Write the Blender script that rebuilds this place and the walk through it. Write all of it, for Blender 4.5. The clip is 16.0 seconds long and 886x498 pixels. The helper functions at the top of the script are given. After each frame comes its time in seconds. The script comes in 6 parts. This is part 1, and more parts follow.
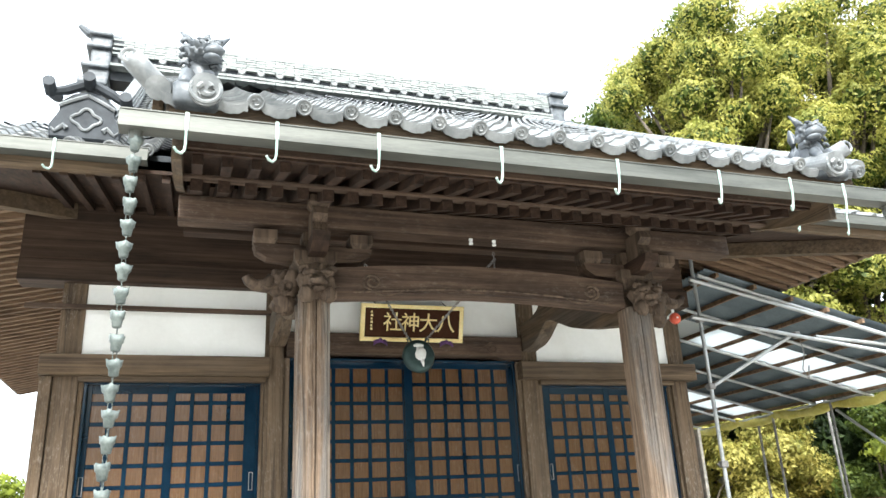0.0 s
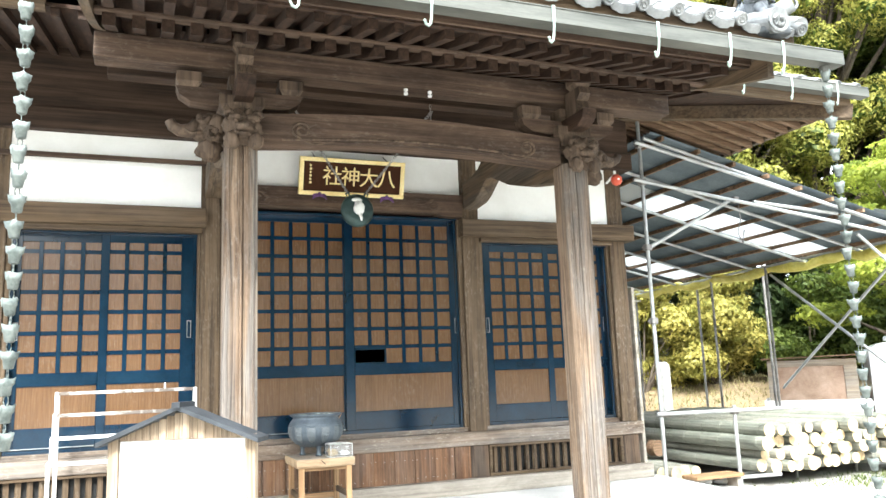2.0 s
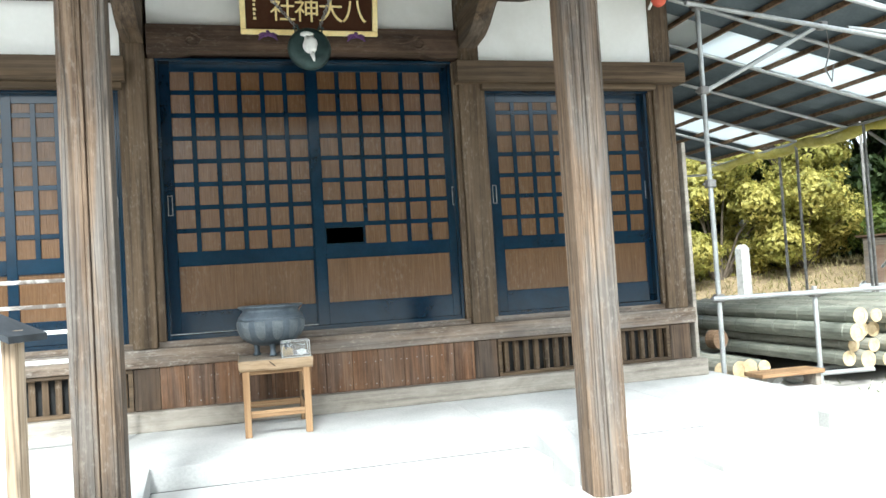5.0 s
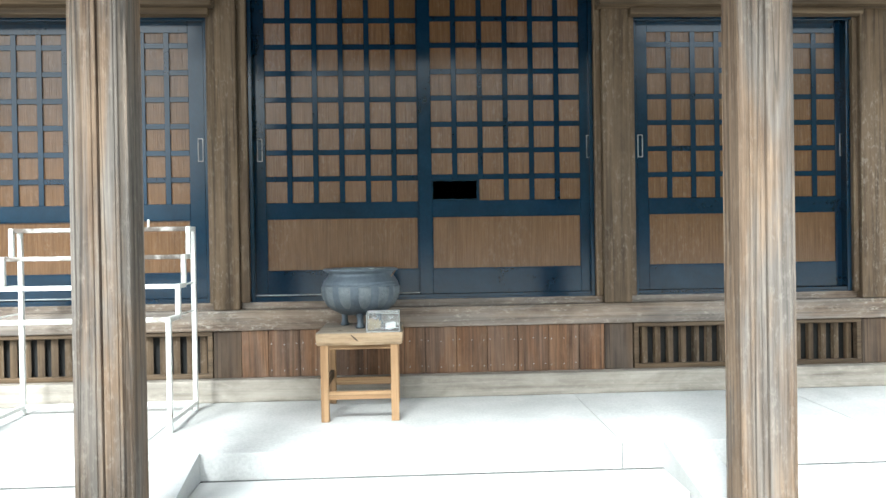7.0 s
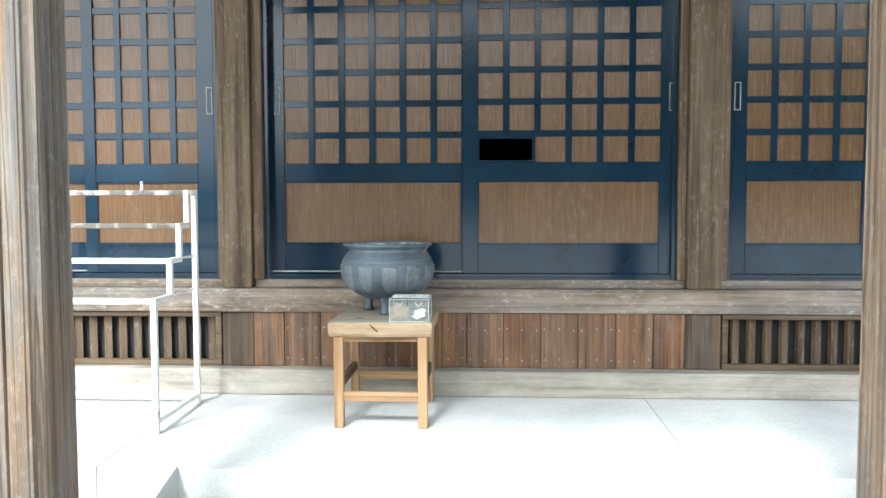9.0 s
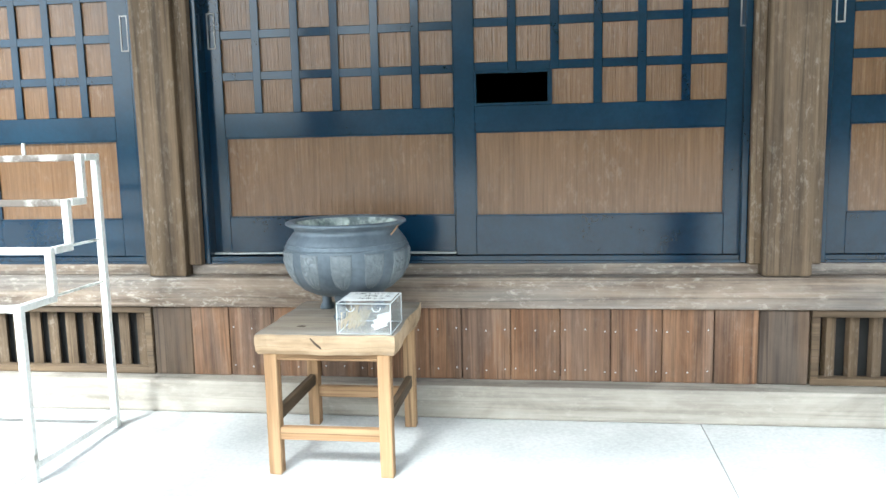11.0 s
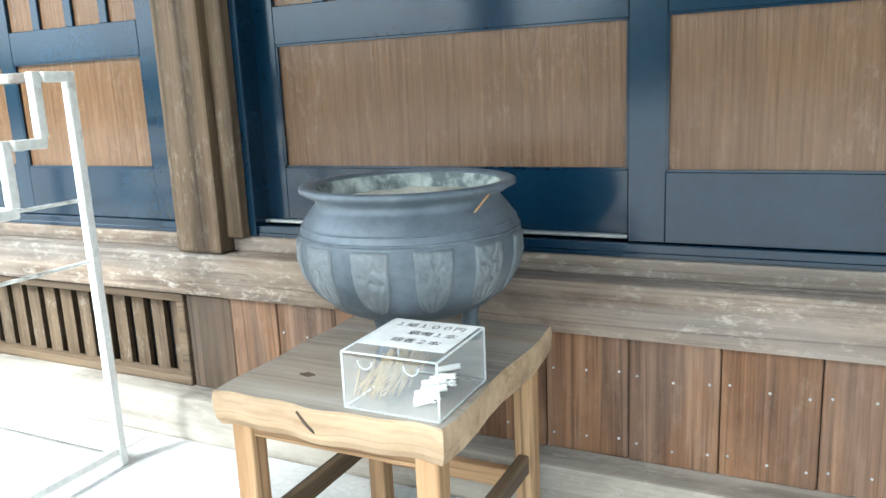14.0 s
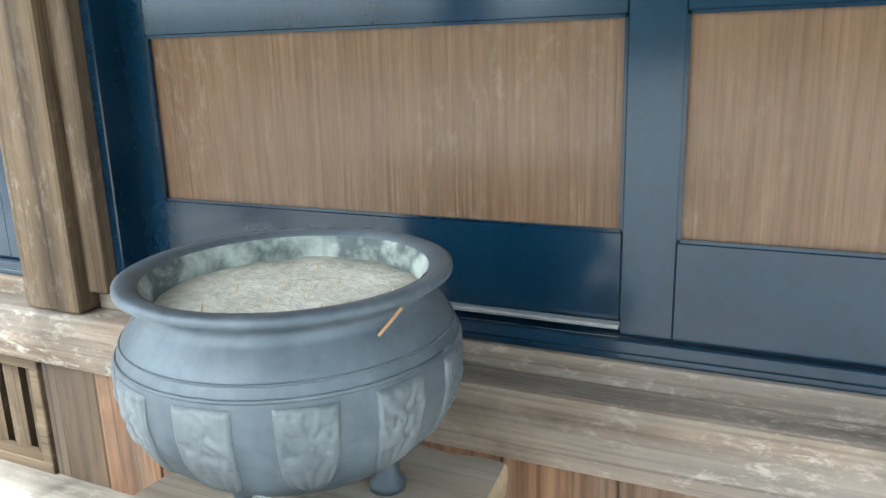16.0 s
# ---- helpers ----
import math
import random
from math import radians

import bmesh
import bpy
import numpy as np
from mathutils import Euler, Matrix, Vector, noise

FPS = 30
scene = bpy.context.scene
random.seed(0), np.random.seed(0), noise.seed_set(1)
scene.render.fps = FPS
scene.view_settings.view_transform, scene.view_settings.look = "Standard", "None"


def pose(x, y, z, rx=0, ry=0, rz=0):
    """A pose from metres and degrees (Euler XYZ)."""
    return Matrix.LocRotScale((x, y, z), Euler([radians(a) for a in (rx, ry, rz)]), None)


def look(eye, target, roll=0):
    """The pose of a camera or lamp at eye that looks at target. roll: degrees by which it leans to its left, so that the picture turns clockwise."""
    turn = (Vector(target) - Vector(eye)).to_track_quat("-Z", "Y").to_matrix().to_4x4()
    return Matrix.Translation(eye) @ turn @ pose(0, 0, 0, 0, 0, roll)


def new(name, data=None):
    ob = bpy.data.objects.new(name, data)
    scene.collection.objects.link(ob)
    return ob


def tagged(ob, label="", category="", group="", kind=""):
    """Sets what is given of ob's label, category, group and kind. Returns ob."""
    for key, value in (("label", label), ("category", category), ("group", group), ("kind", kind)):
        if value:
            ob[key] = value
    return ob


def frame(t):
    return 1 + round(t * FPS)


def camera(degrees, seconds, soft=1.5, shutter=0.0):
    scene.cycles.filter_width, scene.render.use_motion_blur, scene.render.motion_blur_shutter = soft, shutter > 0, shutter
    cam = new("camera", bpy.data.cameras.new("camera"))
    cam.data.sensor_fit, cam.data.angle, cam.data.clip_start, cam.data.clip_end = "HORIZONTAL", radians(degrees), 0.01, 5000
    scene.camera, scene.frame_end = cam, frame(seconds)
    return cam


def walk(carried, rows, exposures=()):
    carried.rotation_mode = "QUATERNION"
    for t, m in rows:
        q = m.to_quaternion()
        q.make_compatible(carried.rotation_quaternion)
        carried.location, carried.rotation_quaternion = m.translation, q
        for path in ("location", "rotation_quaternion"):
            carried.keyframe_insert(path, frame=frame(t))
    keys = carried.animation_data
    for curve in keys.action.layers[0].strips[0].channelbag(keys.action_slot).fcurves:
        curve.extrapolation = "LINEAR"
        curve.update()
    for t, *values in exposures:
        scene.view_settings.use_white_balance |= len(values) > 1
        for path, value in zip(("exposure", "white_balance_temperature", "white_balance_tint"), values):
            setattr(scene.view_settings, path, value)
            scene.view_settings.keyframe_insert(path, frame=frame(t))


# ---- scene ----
cam = camera(59.9, 16.0)
PATH = [
    (0, (0.01, 0.069, 1.528), (0.622, 1.853, 2.194), -2.9),
    (0.5, (0.016, 0.059, 1.534), (0.628, 1.848, 2.185), -2.9),
    (1, (0.083, 0.05, 1.513), (0.762, 1.847, 2.07), -3.4),
    (1.5, (0.184, 0.02, 1.459), (0.889, 1.841, 1.891), -2.5),
    (2, (0.267, 0.063, 1.415), (0.982, 1.902, 1.744), -2.2),
    (2.5, (0.377, 0.271, 1.393), (1.178, 2.091, 1.611), 0.1),
    (3, (0.548, 0.489, 1.394), (1.407, 2.29, 1.526), -1.4),
    (3.2, (0.658, 0.556, 1.372), (1.532, 2.353, 1.457), -2.9),
    (5.3, (1.782, 1.596, 1.242), (2.188, 3.554, 1.31), -1.6),
    (5.5, (1.872, 1.712, 1.243), (2.203, 3.684, 1.289), -0.3),
    (6, (2.013, 1.922, 1.24), (2.177, 3.915, 1.239), -1.2),
    (6.5, (2.082, 2.196, 1.303), (2.156, 4.195, 1.293), 1.0),
    (7, (2.139, 2.426, 1.278), (2.239, 4.423, 1.262), -0.9),
    (7.5, (2.27, 2.645, 1.275), (2.251, 4.645, 1.276), -0.5),
    (8, (2.373, 2.821, 1.319), (2.198, 4.813, 1.262), -1.9),
    (8.5, (2.384, 3.09, 1.345), (2.214, 5.081, 1.264), 0.0),
    (9, (2.379, 3.343, 1.325), (2.276, 5.337, 1.212), -0.1),
    (9.2, (2.385, 3.475, 1.312), (2.314, 5.467, 1.156), -0.4),
    (11.3, (2.698, 4.713, 1.415), (2.347, 6.665, 1.154), -1.8),
    (11.5, (2.709, 4.812, 1.403), (2.291, 6.756, 1.185), -2.0),
    (12, (2.791, 5.081, 1.382), (2.248, 6.984, 1.095), -1.9),
    (12.5, (2.775, 5.306, 1.369), (2.271, 7.219, 1.073), -1.3),
    (13, (2.675, 5.620, 1.331), (2.200, 7.532, 0.987), -0.6),
    (13.5, (2.686, 5.913, 1.364), (2.106, 7.781, 0.964), -2.5),
    (14, (2.702, 6.145, 1.326), (1.832, 7.897, 0.910), -2.6),
    (14.5, (2.674, 6.326, 1.303), (1.745, 8.034, 0.837), -3.5),
    (15, (2.534, 6.575, 1.352), (1.628, 8.239, 0.711), -3.1),
    (15.5, (2.497, 6.661, 1.443), (1.646, 8.364, 0.831), -2.6),
    (16, (2.538, 6.794, 1.423), (1.709, 8.544, 0.923), -1.7),
]
EXPOSURES = [(0.0, 1.82, 6050, 4), (1.5, 2.25, 6050, 4), (3.0, 2.4, 6000, 4), (5.5, 1.7, 5800, 0), (7.0, 1.75, 5800, 0), (9.0, 1.98, 5700, 0), (12.5, 2.4, 5600, -1), (14.5, 2.33, 5650, -1), (15.5, 2.33, 5680, -1), (16.0, 2.5, 5700, -1)]
walk(cam, [(t, look(eye, target, roll)) for t, eye, target, roll in PATH], EXPOSURES)

# ---- world, sun, exposure ----
world = bpy.data.worlds.new("sky")
scene.world = world
world.use_nodes = True
wn = world.node_tree.nodes
sky = wn.new("ShaderNodeTexSky")
sky.sky_type = "NISHITA"
sky.sun_disc = False
SUN_EL, SUN_AZ = 46.0, 198.0
sky.sun_elevation, sky.sun_rotation = radians(SUN_EL), radians(SUN_AZ)
sky.dust_density, sky.air_density, sky.ozone_density = 8.0, 0.8, 0.3
wn["Background"].inputs["Strength"].default_value = 0.15
haze = wn.new("ShaderNodeMix")          # thin bright cloud over the blue
haze.data_type = "RGBA"
haze.inputs[0].default_value = 0.72
haze.inputs[7].default_value = (7.6, 7.8, 8.1, 1)
world.node_tree.links.new(sky.outputs["Color"], haze.inputs[6])
world.node_tree.links.new(haze.outputs[2], wn["Background"].inputs["Color"])
sun_data = bpy.data.lights.new("sun", "SUN")
sun_data.energy, sun_data.angle, sun_data.color = 2.7, radians(14.0), (1.0, 0.97, 0.93)
sun = new("sun", sun_data)
_az, _el = radians(SUN_AZ), radians(SUN_EL)
sun.matrix_basis = look((0, 0, 20), (-20 * math.sin(_az) * math.cos(_el), -20 * math.cos(_az) * math.cos(_el), 20 - 20 * math.sin(_el)))


# ---- mesh helpers ----
def box(bm, x0, x1, y0, y1, z0, z1, b=0.0, seg=1):
    """A box between two corners, with bevelled edges."""
    m = Matrix.LocRotScale(((x0 + x1) / 2, (y0 + y1) / 2, (z0 + z1) / 2), None, (abs(x1 - x0), abs(y1 - y0), abs(z1 - z0)))
    made = bmesh.ops.create_cube(bm, size=1.0, matrix=m)["verts"]
    if b > 0:
        edges = list({e for v in made for e in v.link_edges})
        bmesh.ops.bevel(bm, geom=edges, offset=b, segments=seg, affect="EDGES", profile=0.6)


def basis(p0, p1):
    d = (Vector(p1) - Vector(p0))
    w = d.normalized()
    u = w.cross(Vector((0, 0, 1)))
    if u.length < 1e-4:
        u = Vector((1, 0, 0))
    u.normalize()
    return d.length, u, w.cross(u).normalized(), w


def loft(bm, rings, close=True, caps=True):
    """Skin a list of rings of points, all with the same count."""
    vs = [[bm.verts.new(p) for p in r] for r in rings]
    n = len(vs[0])
    for a, c in zip(vs, vs[1:]):
        for i in range(n if close else n - 1):
            j = (i + 1) % n
            bm.faces.new((a[i], a[j], c[j], c[i]))
    if caps and close:
        bm.faces.new(vs[0][::-1])
        bm.faces.new(vs[-1])
    return vs


def rod(bm, p0, p1, r0, r1=None, seg=10):
    """A round bar from p0 to p1."""
    r1 = r0 if r1 is None else r1
    _, u, v, _ = basis(p0, p1)
    ring = lambda p, r: [Vector(p) + (u * math.cos(a) + v * math.sin(a)) * r for a in [2 * math.pi * k / seg for k in range(seg)]]
    loft(bm, [ring(p0, r0), ring(p1, r1)])


def tube(bm, pts, r, seg=8):
    """A round bar along a bent line; r is one radius or one for each point."""
    rs = r if isinstance(r, (list, tuple)) else [r] * len(pts)
    rings = []
    for i, p in enumerate(pts):
        a, c = pts[max(i - 1, 0)], pts[min(i + 1, len(pts) - 1)]
        _, u, v, _ = basis(a, c)
        rings.append([Vector(p) + (u * math.cos(t) + v * math.sin(t)) * rs[i] for t in [2 * math.pi * k / seg for k in range(seg)]])
    loft(bm, rings)


def bar(bm, p0, p1, w, h, b=0.0):
    """A square bar from p0 to p1, w across and h high."""
    _, u, v, _ = basis(p0, p1)
    c = [(-w / 2, -h / 2), (w / 2, -h / 2), (w / 2, h / 2), (-w / 2, h / 2)]
    loft(bm, [[Vector(p) + u * a + v * k for a, k in c] for p in (p0, p1)])


def turned(bm, profile, seg=32, centre=(0, 0, 0)):
    """A body of revolution about z from (radius, height) pairs."""
    cx, cy, cz = centre
    rings = [[(cx + r * math.cos(t), cy + r * math.sin(t), cz + z) for t in [2 * math.pi * k / seg for k in range(seg)]] for r, z in profile]
    loft(bm, rings)


def prism(bm, outline, y0, y1):
    """An outline in x and z, given depth along y."""
    loft(bm, [[(x, y0, z) for x, z in outline], [(x, y1, z) for x, z in outline]])


def prism_x(bm, outline, x0, x1):
    """An outline in y and z, given depth along x."""
    loft(bm, [[(x0, y, z) for y, z in outline], [(x1, y, z) for y, z in outline]])


def lump(bm, c, r, seed=0, rough=0.25, sub=2, freq=2.0):
    """An uneven rounded lump."""
    made = bmesh.ops.create_icosphere(bm, subdivisions=sub, radius=1.0)["verts"]
    off = Vector((seed * 7.3, seed * 3.1, seed * 1.7))
    for v in made:
        n = v.co.normalized()
        k = 1 + rough * (noise.noise(n * freq + off) + 0.5 * noise.noise(n * freq * 2.6 + off))
        v.co = Vector(c) + Vector((n.x * r[0], n.y * r[1], n.z * r[2])) * k


def mesh_of(name, bm, mat, smooth=False):
    bmesh.ops.recalc_face_normals(bm, faces=bm.faces[:])
    me = bpy.data.meshes.new(name)
    bm.to_mesh(me)
    bm.free()
    me.materials.append(mat)
    if smooth:
        for p in me.polygons:
            p.use_smooth = True
    return me


def part(name, bm, mat, parent=None, label="", smooth=False):
    ob = new(name, mesh_of(name, bm, mat, smooth))
    if parent:
        ob.parent = parent
    if label:
        tagged(ob, label)
    return ob


def piece(name, me, parent, loc, rot=(0, 0, 0), scale=(1, 1, 1)):
    ob = new(name, me)
    ob.parent = parent
    ob.matrix_basis = Matrix.LocRotScale(loc, Euler(rot), scale)
    return ob


def thing(name, loc=(0, 0, 0), label="", category="", group="", kind="", rz=0):
    ob = new(name)
    ob.empty_display_size = 0.1
    ob.matrix_basis = pose(*loc, 0, 0, rz)
    return tagged(ob, label, category, group, kind)


B = bmesh.new


# ---- materials ----
def material(name, rough=0.7, metal=0.0, spec=0.5):
    mat = bpy.data.materials.new(name)
    mat.use_nodes = True
    nt = mat.node_tree
    p = nt.nodes["Principled BSDF"]
    p.inputs["Roughness"].default_value = rough
    p.inputs["Metallic"].default_value = metal
    p.inputs["Specular IOR Level"].default_value = spec
    return mat, nt, p


def coords(nt, scale, random_shift=True):
    """Object coordinates, shifted by a random amount for each object."""
    tc = nt.nodes.new("ShaderNodeTexCoord")
    mp = nt.nodes.new("ShaderNodeMapping")
    mp.inputs["Scale"].default_value = scale
    if random_shift:
        info = nt.nodes.new("ShaderNodeObjectInfo")
        mul = nt.nodes.new("ShaderNodeVectorMath")
        mul.operation = "MULTIPLY_ADD"
        mul.inputs[1].default_value = (37.0, 23.0, 51.0)
        nt.links.new(info.outputs["Random"], mul.inputs[0])
        nt.links.new(tc.outputs["Object"], mul.inputs[2])
        nt.links.new(mul.outputs[0], mp.inputs["Vector"])
    else:
        nt.links.new(tc.outputs["Object"], mp.inputs["Vector"])
    return mp.outputs["Vector"]


def noise_node(nt, vec, scale, detail=4.0, rough=0.55, dist=0.0):
    n = nt.nodes.new("ShaderNodeTexNoise")
    n.inputs["Scale"].default_value, n.inputs["Detail"].default_value = scale, detail
    n.inputs["Roughness"].default_value, n.inputs["Distortion"].default_value = rough, dist
    nt.links.new(vec, n.inputs["Vector"])
    return n.outputs["Fac"]


def ramp(nt, fac, stops):
    r = nt.nodes.new("ShaderNodeValToRGB")
    e = r.color_ramp.elements
    while len(e) < len(stops):
        e.new(0.5)
    for k, (pos, col) in enumerate(stops):
        e[k].position = pos
        e[k].color = (*col, 1) if len(col) == 3 else col
    nt.links.new(fac, r.inputs["Fac"])
    return r.outputs["Color"]


def blend(nt, fac, a, c, mode="MIX"):
    m = nt.nodes.new("ShaderNodeMix")
    m.data_type, m.blend_type = "RGBA", mode
    for sock, val in ((m.inputs[0], fac), (m.inputs[6], a), (m.inputs[7], c)):
        if hasattr(val, "links"):
            nt.links.new(val, sock)
        elif isinstance(val, (int, float)):
            sock.default_value = val
        else:
            sock.default_value = (*val, 1)
    return m.outputs[2]


def bump(nt, p, height, strength=0.3, dist=0.01):
    b = nt.nodes.new("ShaderNodeBump")
    b.inputs["Strength"].default_value, b.inputs["Distance"].default_value = strength, dist
    nt.links.new(height, b.inputs["Height"])
    nt.links.new(b.outputs["Normal"], p.inputs["Normal"])


def wood(name, dark, mid, light, axis="z", rough=0.75, stain=0.5, grain=1.0, crack=0.35, splits=0.45, spec=0.25, greyed=0.0, scuff=0.0, deep=0.4):
    """Old timber: long grain along an axis, greyed and dark patches, pale scuffs, drying splits."""
    mat, nt, p = material(name, rough, 0, spec)

    def along(a, c):
        return coords(nt, {"x": (a, c, c), "y": (c, a, c), "z": (c, c, a)}[axis])

    def times(v, k):
        f = nt.nodes.new("ShaderNodeMath")
        f.operation = "MULTIPLY"
        nt.links.new(v, f.inputs[0])
        f.inputs[1].default_value = k
        return f.outputs[0]

    v = along(0.6 * grain, 24 * grain)
    g = noise_node(nt, v, 1.0, 8, 0.62, 0.2)
    fine = noise_node(nt, v, 4.5, 3, 0.6)
    base = ramp(nt, g, [(0.3, dark), (0.5, mid), (0.7, light)])
    # bleached wear in soft patches
    w = noise_node(nt, along(1.6, 3.5), 1.4, 6, 0.62, 0.5)
    faded = tuple(min(0.6, 1.3 * c) for c in light)
    c1 = blend(nt, times(ramp(nt, w, [(0.4, (0, 0, 0)), (0.66, (1, 1, 1))]), stain), base, faded)
    # silvered patches where the surface has lost its brown
    if greyed:
        lum = 0.3 * mid[0] + 0.5 * mid[1] + 0.2 * mid[2]
        grey = tuple(1.35 * lum * k for k in (1.02, 1.0, 0.97))
        gm = noise_node(nt, along(0.7, 4.0), 1.0, 6, 0.65, 0.6)
        tex = blend(nt, 1.0, grey, ramp(nt, g, [(0.3, (0.6, 0.6, 0.6)), (0.7, (1.35, 1.35, 1.35))]), "MULTIPLY")
        c1 = blend(nt, times(ramp(nt, gm, [(0.42, (0, 0, 0)), (0.58, (1, 1, 1))]), greyed), c1, tex)
    # dark streaks
    ds = noise_node(nt, along(0.5, 7.0), 1.0, 6, 0.65, 0.25)
    c1 = blend(nt, 1.0, c1, ramp(nt, ds, [(0.33, (1 - deep,) * 3), (0.52, (1, 1, 1))]), "MULTIPLY")
    lines = ramp(nt, fine, [(0.30, (1 - crack,) * 3), (0.46, (1, 1, 1))])
    c2 = blend(nt, 1.0, c1, lines, "MULTIPLY")
    if scuff:
        sa = noise_node(nt, along(16, 38), 1.0, 7, 0.78, 0.3)
        sb = noise_node(nt, along(1.6, 4.0), 1.0, 5, 0.65, 0.4)
        sc = nt.nodes.new("ShaderNodeMath")
        sc.operation = "MULTIPLY"
        nt.links.new(ramp(nt, sa, [(0.52, (0, 0, 0)), (0.63, (1, 1, 1))]), sc.inputs[0])
        nt.links.new(ramp(nt, sb, [(0.4, (0.1, 0.1, 0.1)), (0.62, (1, 1, 1))]), sc.inputs[1])
        c2 = blend(nt, times(sc.outputs[0], scuff), c2, (0.44, 0.4, 0.345))
    # long drying splits: thin dark lines that run with the grain
    ns = noise_node(nt, along(0.22, 10), 1.0, 2, 0.4, 0.12)
    line = ramp(nt, ns, [(0.485, (1, 1, 1)), (0.498, (1 - splits,) * 3), (0.503, (1 - splits,) * 3), (0.516, (1, 1, 1))])
    nt.links.new(blend(nt, 1.0, c2, line, "MULTIPLY"), p.inputs["Base Color"])
    hsum = nt.nodes.new("ShaderNodeMath")
    hsum.operation = "MULTIPLY_ADD"
    nt.links.new(line, hsum.inputs[0])
    hsum.inputs[1].default_value = 0.5
    nt.links.new(g, hsum.inputs[2])
    bump(nt, p, hsum.outputs[0], 0.6, 0.006)
    return mat


def mottled(name, a, c, scale=3.0, rough=0.7, metal=0.0, fine=40.0, bumpy=0.15, stretch=(1, 1, 1), spec=0.4, mix=(0.35, 0.65), tone_low=0.82):
    """A plain surface with soft blotches and a fine grain."""
    mat, nt, p = material(name, rough, metal, spec)
    v = coords(nt, stretch)
    n1 = noise_node(nt, v, scale, 6, 0.6, 0.3)
    n2 = noise_node(nt, v, fine, 3, 0.6)
    col = ramp(nt, n1, [(mix[0], a), (mix[1], c)])
    tone = ramp(nt, n2, [(0.3, (tone_low,) * 3), (0.7, (1, 1, 1))])
    nt.links.new(blend(nt, 1.0, col, tone, "MULTIPLY"), p.inputs["Base Color"])
    bump(nt, p, n2, bumpy, 0.004)
    return mat


OLD = ((0.042, 0.027, 0.015), (0.085, 0.056, 0.032), (0.14, 0.098, 0.06))
wood_x = wood("aged timber along x", *OLD, axis="x", stain=0.25, grain=1.3, greyed=0.15, crack=0.25, splits=0.3, deep=0.3)
wood_y = wood("aged timber along y", *OLD, axis="y", stain=0.35, grain=1.3, greyed=0.4)
wood_z = wood("aged timber upright", *OLD, axis="z", stain=0.3, grain=1.3, greyed=0.1, scuff=0.25, deep=0.4, crack=0.25, splits=0.35)
sill_wood = wood("weathered sill timber", (0.075, 0.052, 0.036), (0.148, 0.11, 0.082), (0.25, 0.198, 0.155), axis="x", stain=0.6, crack=0.2, splits=0.25, grain=1.3, greyed=0.5, scuff=0.6, deep=0.3)
base_wood = wood("greyed base timber", (0.15, 0.13, 0.108), (0.235, 0.208, 0.176), (0.32, 0.29, 0.25), axis="x", stain=0.7, grain=0.9, scuff=0.5, deep=0.2, crack=0.12, splits=0.1)
plank_wood = wood("red brown plank", (0.055, 0.027, 0.015), (0.142, 0.072, 0.037), (0.26, 0.15, 0.085), axis="z", stain=0.35, crack=0.3, grain=1.2, greyed=0.3, scuff=0.1, deep=0.4, splits=0.3)
post_wood = wood("weathered post timber", (0.05, 0.032, 0.021), (0.125, 0.085, 0.057), (0.215, 0.155, 0.106), axis="z", stain=0.3, grain=2.0, crack=0.35, rough=0.85, splits=0.5, greyed=0.65, scuff=0.2, deep=0.4)
dark_x = wood("dark beam along x", (0.021, 0.0125, 0.0085), (0.055, 0.034, 0.0225), (0.115, 0.076, 0.052), axis="x", stain=0.35, scuff=0.12, crack=0.2, splits=0.25)
# darker copy of dark_x: the shade under the eaves is in its colour
shaded_x = wood("eave-shaded dark beam along x", (0.013, 0.008, 0.005), (0.036, 0.021, 0.013), (0.075, 0.046, 0.03), axis="x", stain=0.25, crack=0.2, splits=0.25)
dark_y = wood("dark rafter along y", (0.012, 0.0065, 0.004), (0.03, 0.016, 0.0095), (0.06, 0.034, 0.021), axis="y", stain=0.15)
rafter_x = wood("brown rafter along x", (0.07, 0.042, 0.024), (0.16, 0.1, 0.06), (0.24, 0.16, 0.1), axis="x", stain=0.2)
block_wood = wood("swirl grained block timber", (0.035, 0.022, 0.014), (0.1, 0.066, 0.043), (0.19, 0.135, 0.09), axis="z", stain=0.2, grain=0.55, greyed=0.3, crack=0.3)
carved = wood("carved dark timber", (0.026, 0.017, 0.011), (0.064, 0.043, 0.029), (0.135, 0.095, 0.066), axis="z", stain=0.4, grain=0.6)
pale_wood = wood("new pale timber", (0.2, 0.115, 0.055), (0.29, 0.175, 0.09), (0.38, 0.25, 0.14), axis="z", stain=0.15)
pale_x = wood("new pale timber along x", (0.2, 0.115, 0.055), (0.29, 0.175, 0.09), (0.38, 0.25, 0.14), axis="x", stain=0.15)
slab_wood = wood("thick slab tabletop", (0.175, 0.135, 0.098), (0.235, 0.188, 0.14), (0.3, 0.25, 0.195), axis="x", stain=0.4, grain=0.8, deep=0.12, greyed=0.4, scuff=0.15, splits=0.12, crack=0.2)
slab_edge = wood("pale slab edge", (0.2, 0.13, 0.075), (0.33, 0.23, 0.14), (0.44, 0.33, 0.215), axis="x", stain=0.5, grain=0.4, deep=0.25, splits=0.2, crack=0.2, scuff=0.15)
panel_wood = wood("brown wood-print panel", (0.076, 0.038, 0.0165), (0.101, 0.053, 0.024), (0.128, 0.072, 0.036), axis="z", stain=0.06, grain=5.0, crack=0.16, scuff=0.08, rough=0.17, spec=0.55, splits=0.0, deep=0.1)
navy = mottled("dark blue painted aluminium", (0.002, 0.012, 0.027), (0.005, 0.021, 0.042), 2.5, 0.14, 0.0, 60, 0.012, spec=0.45)
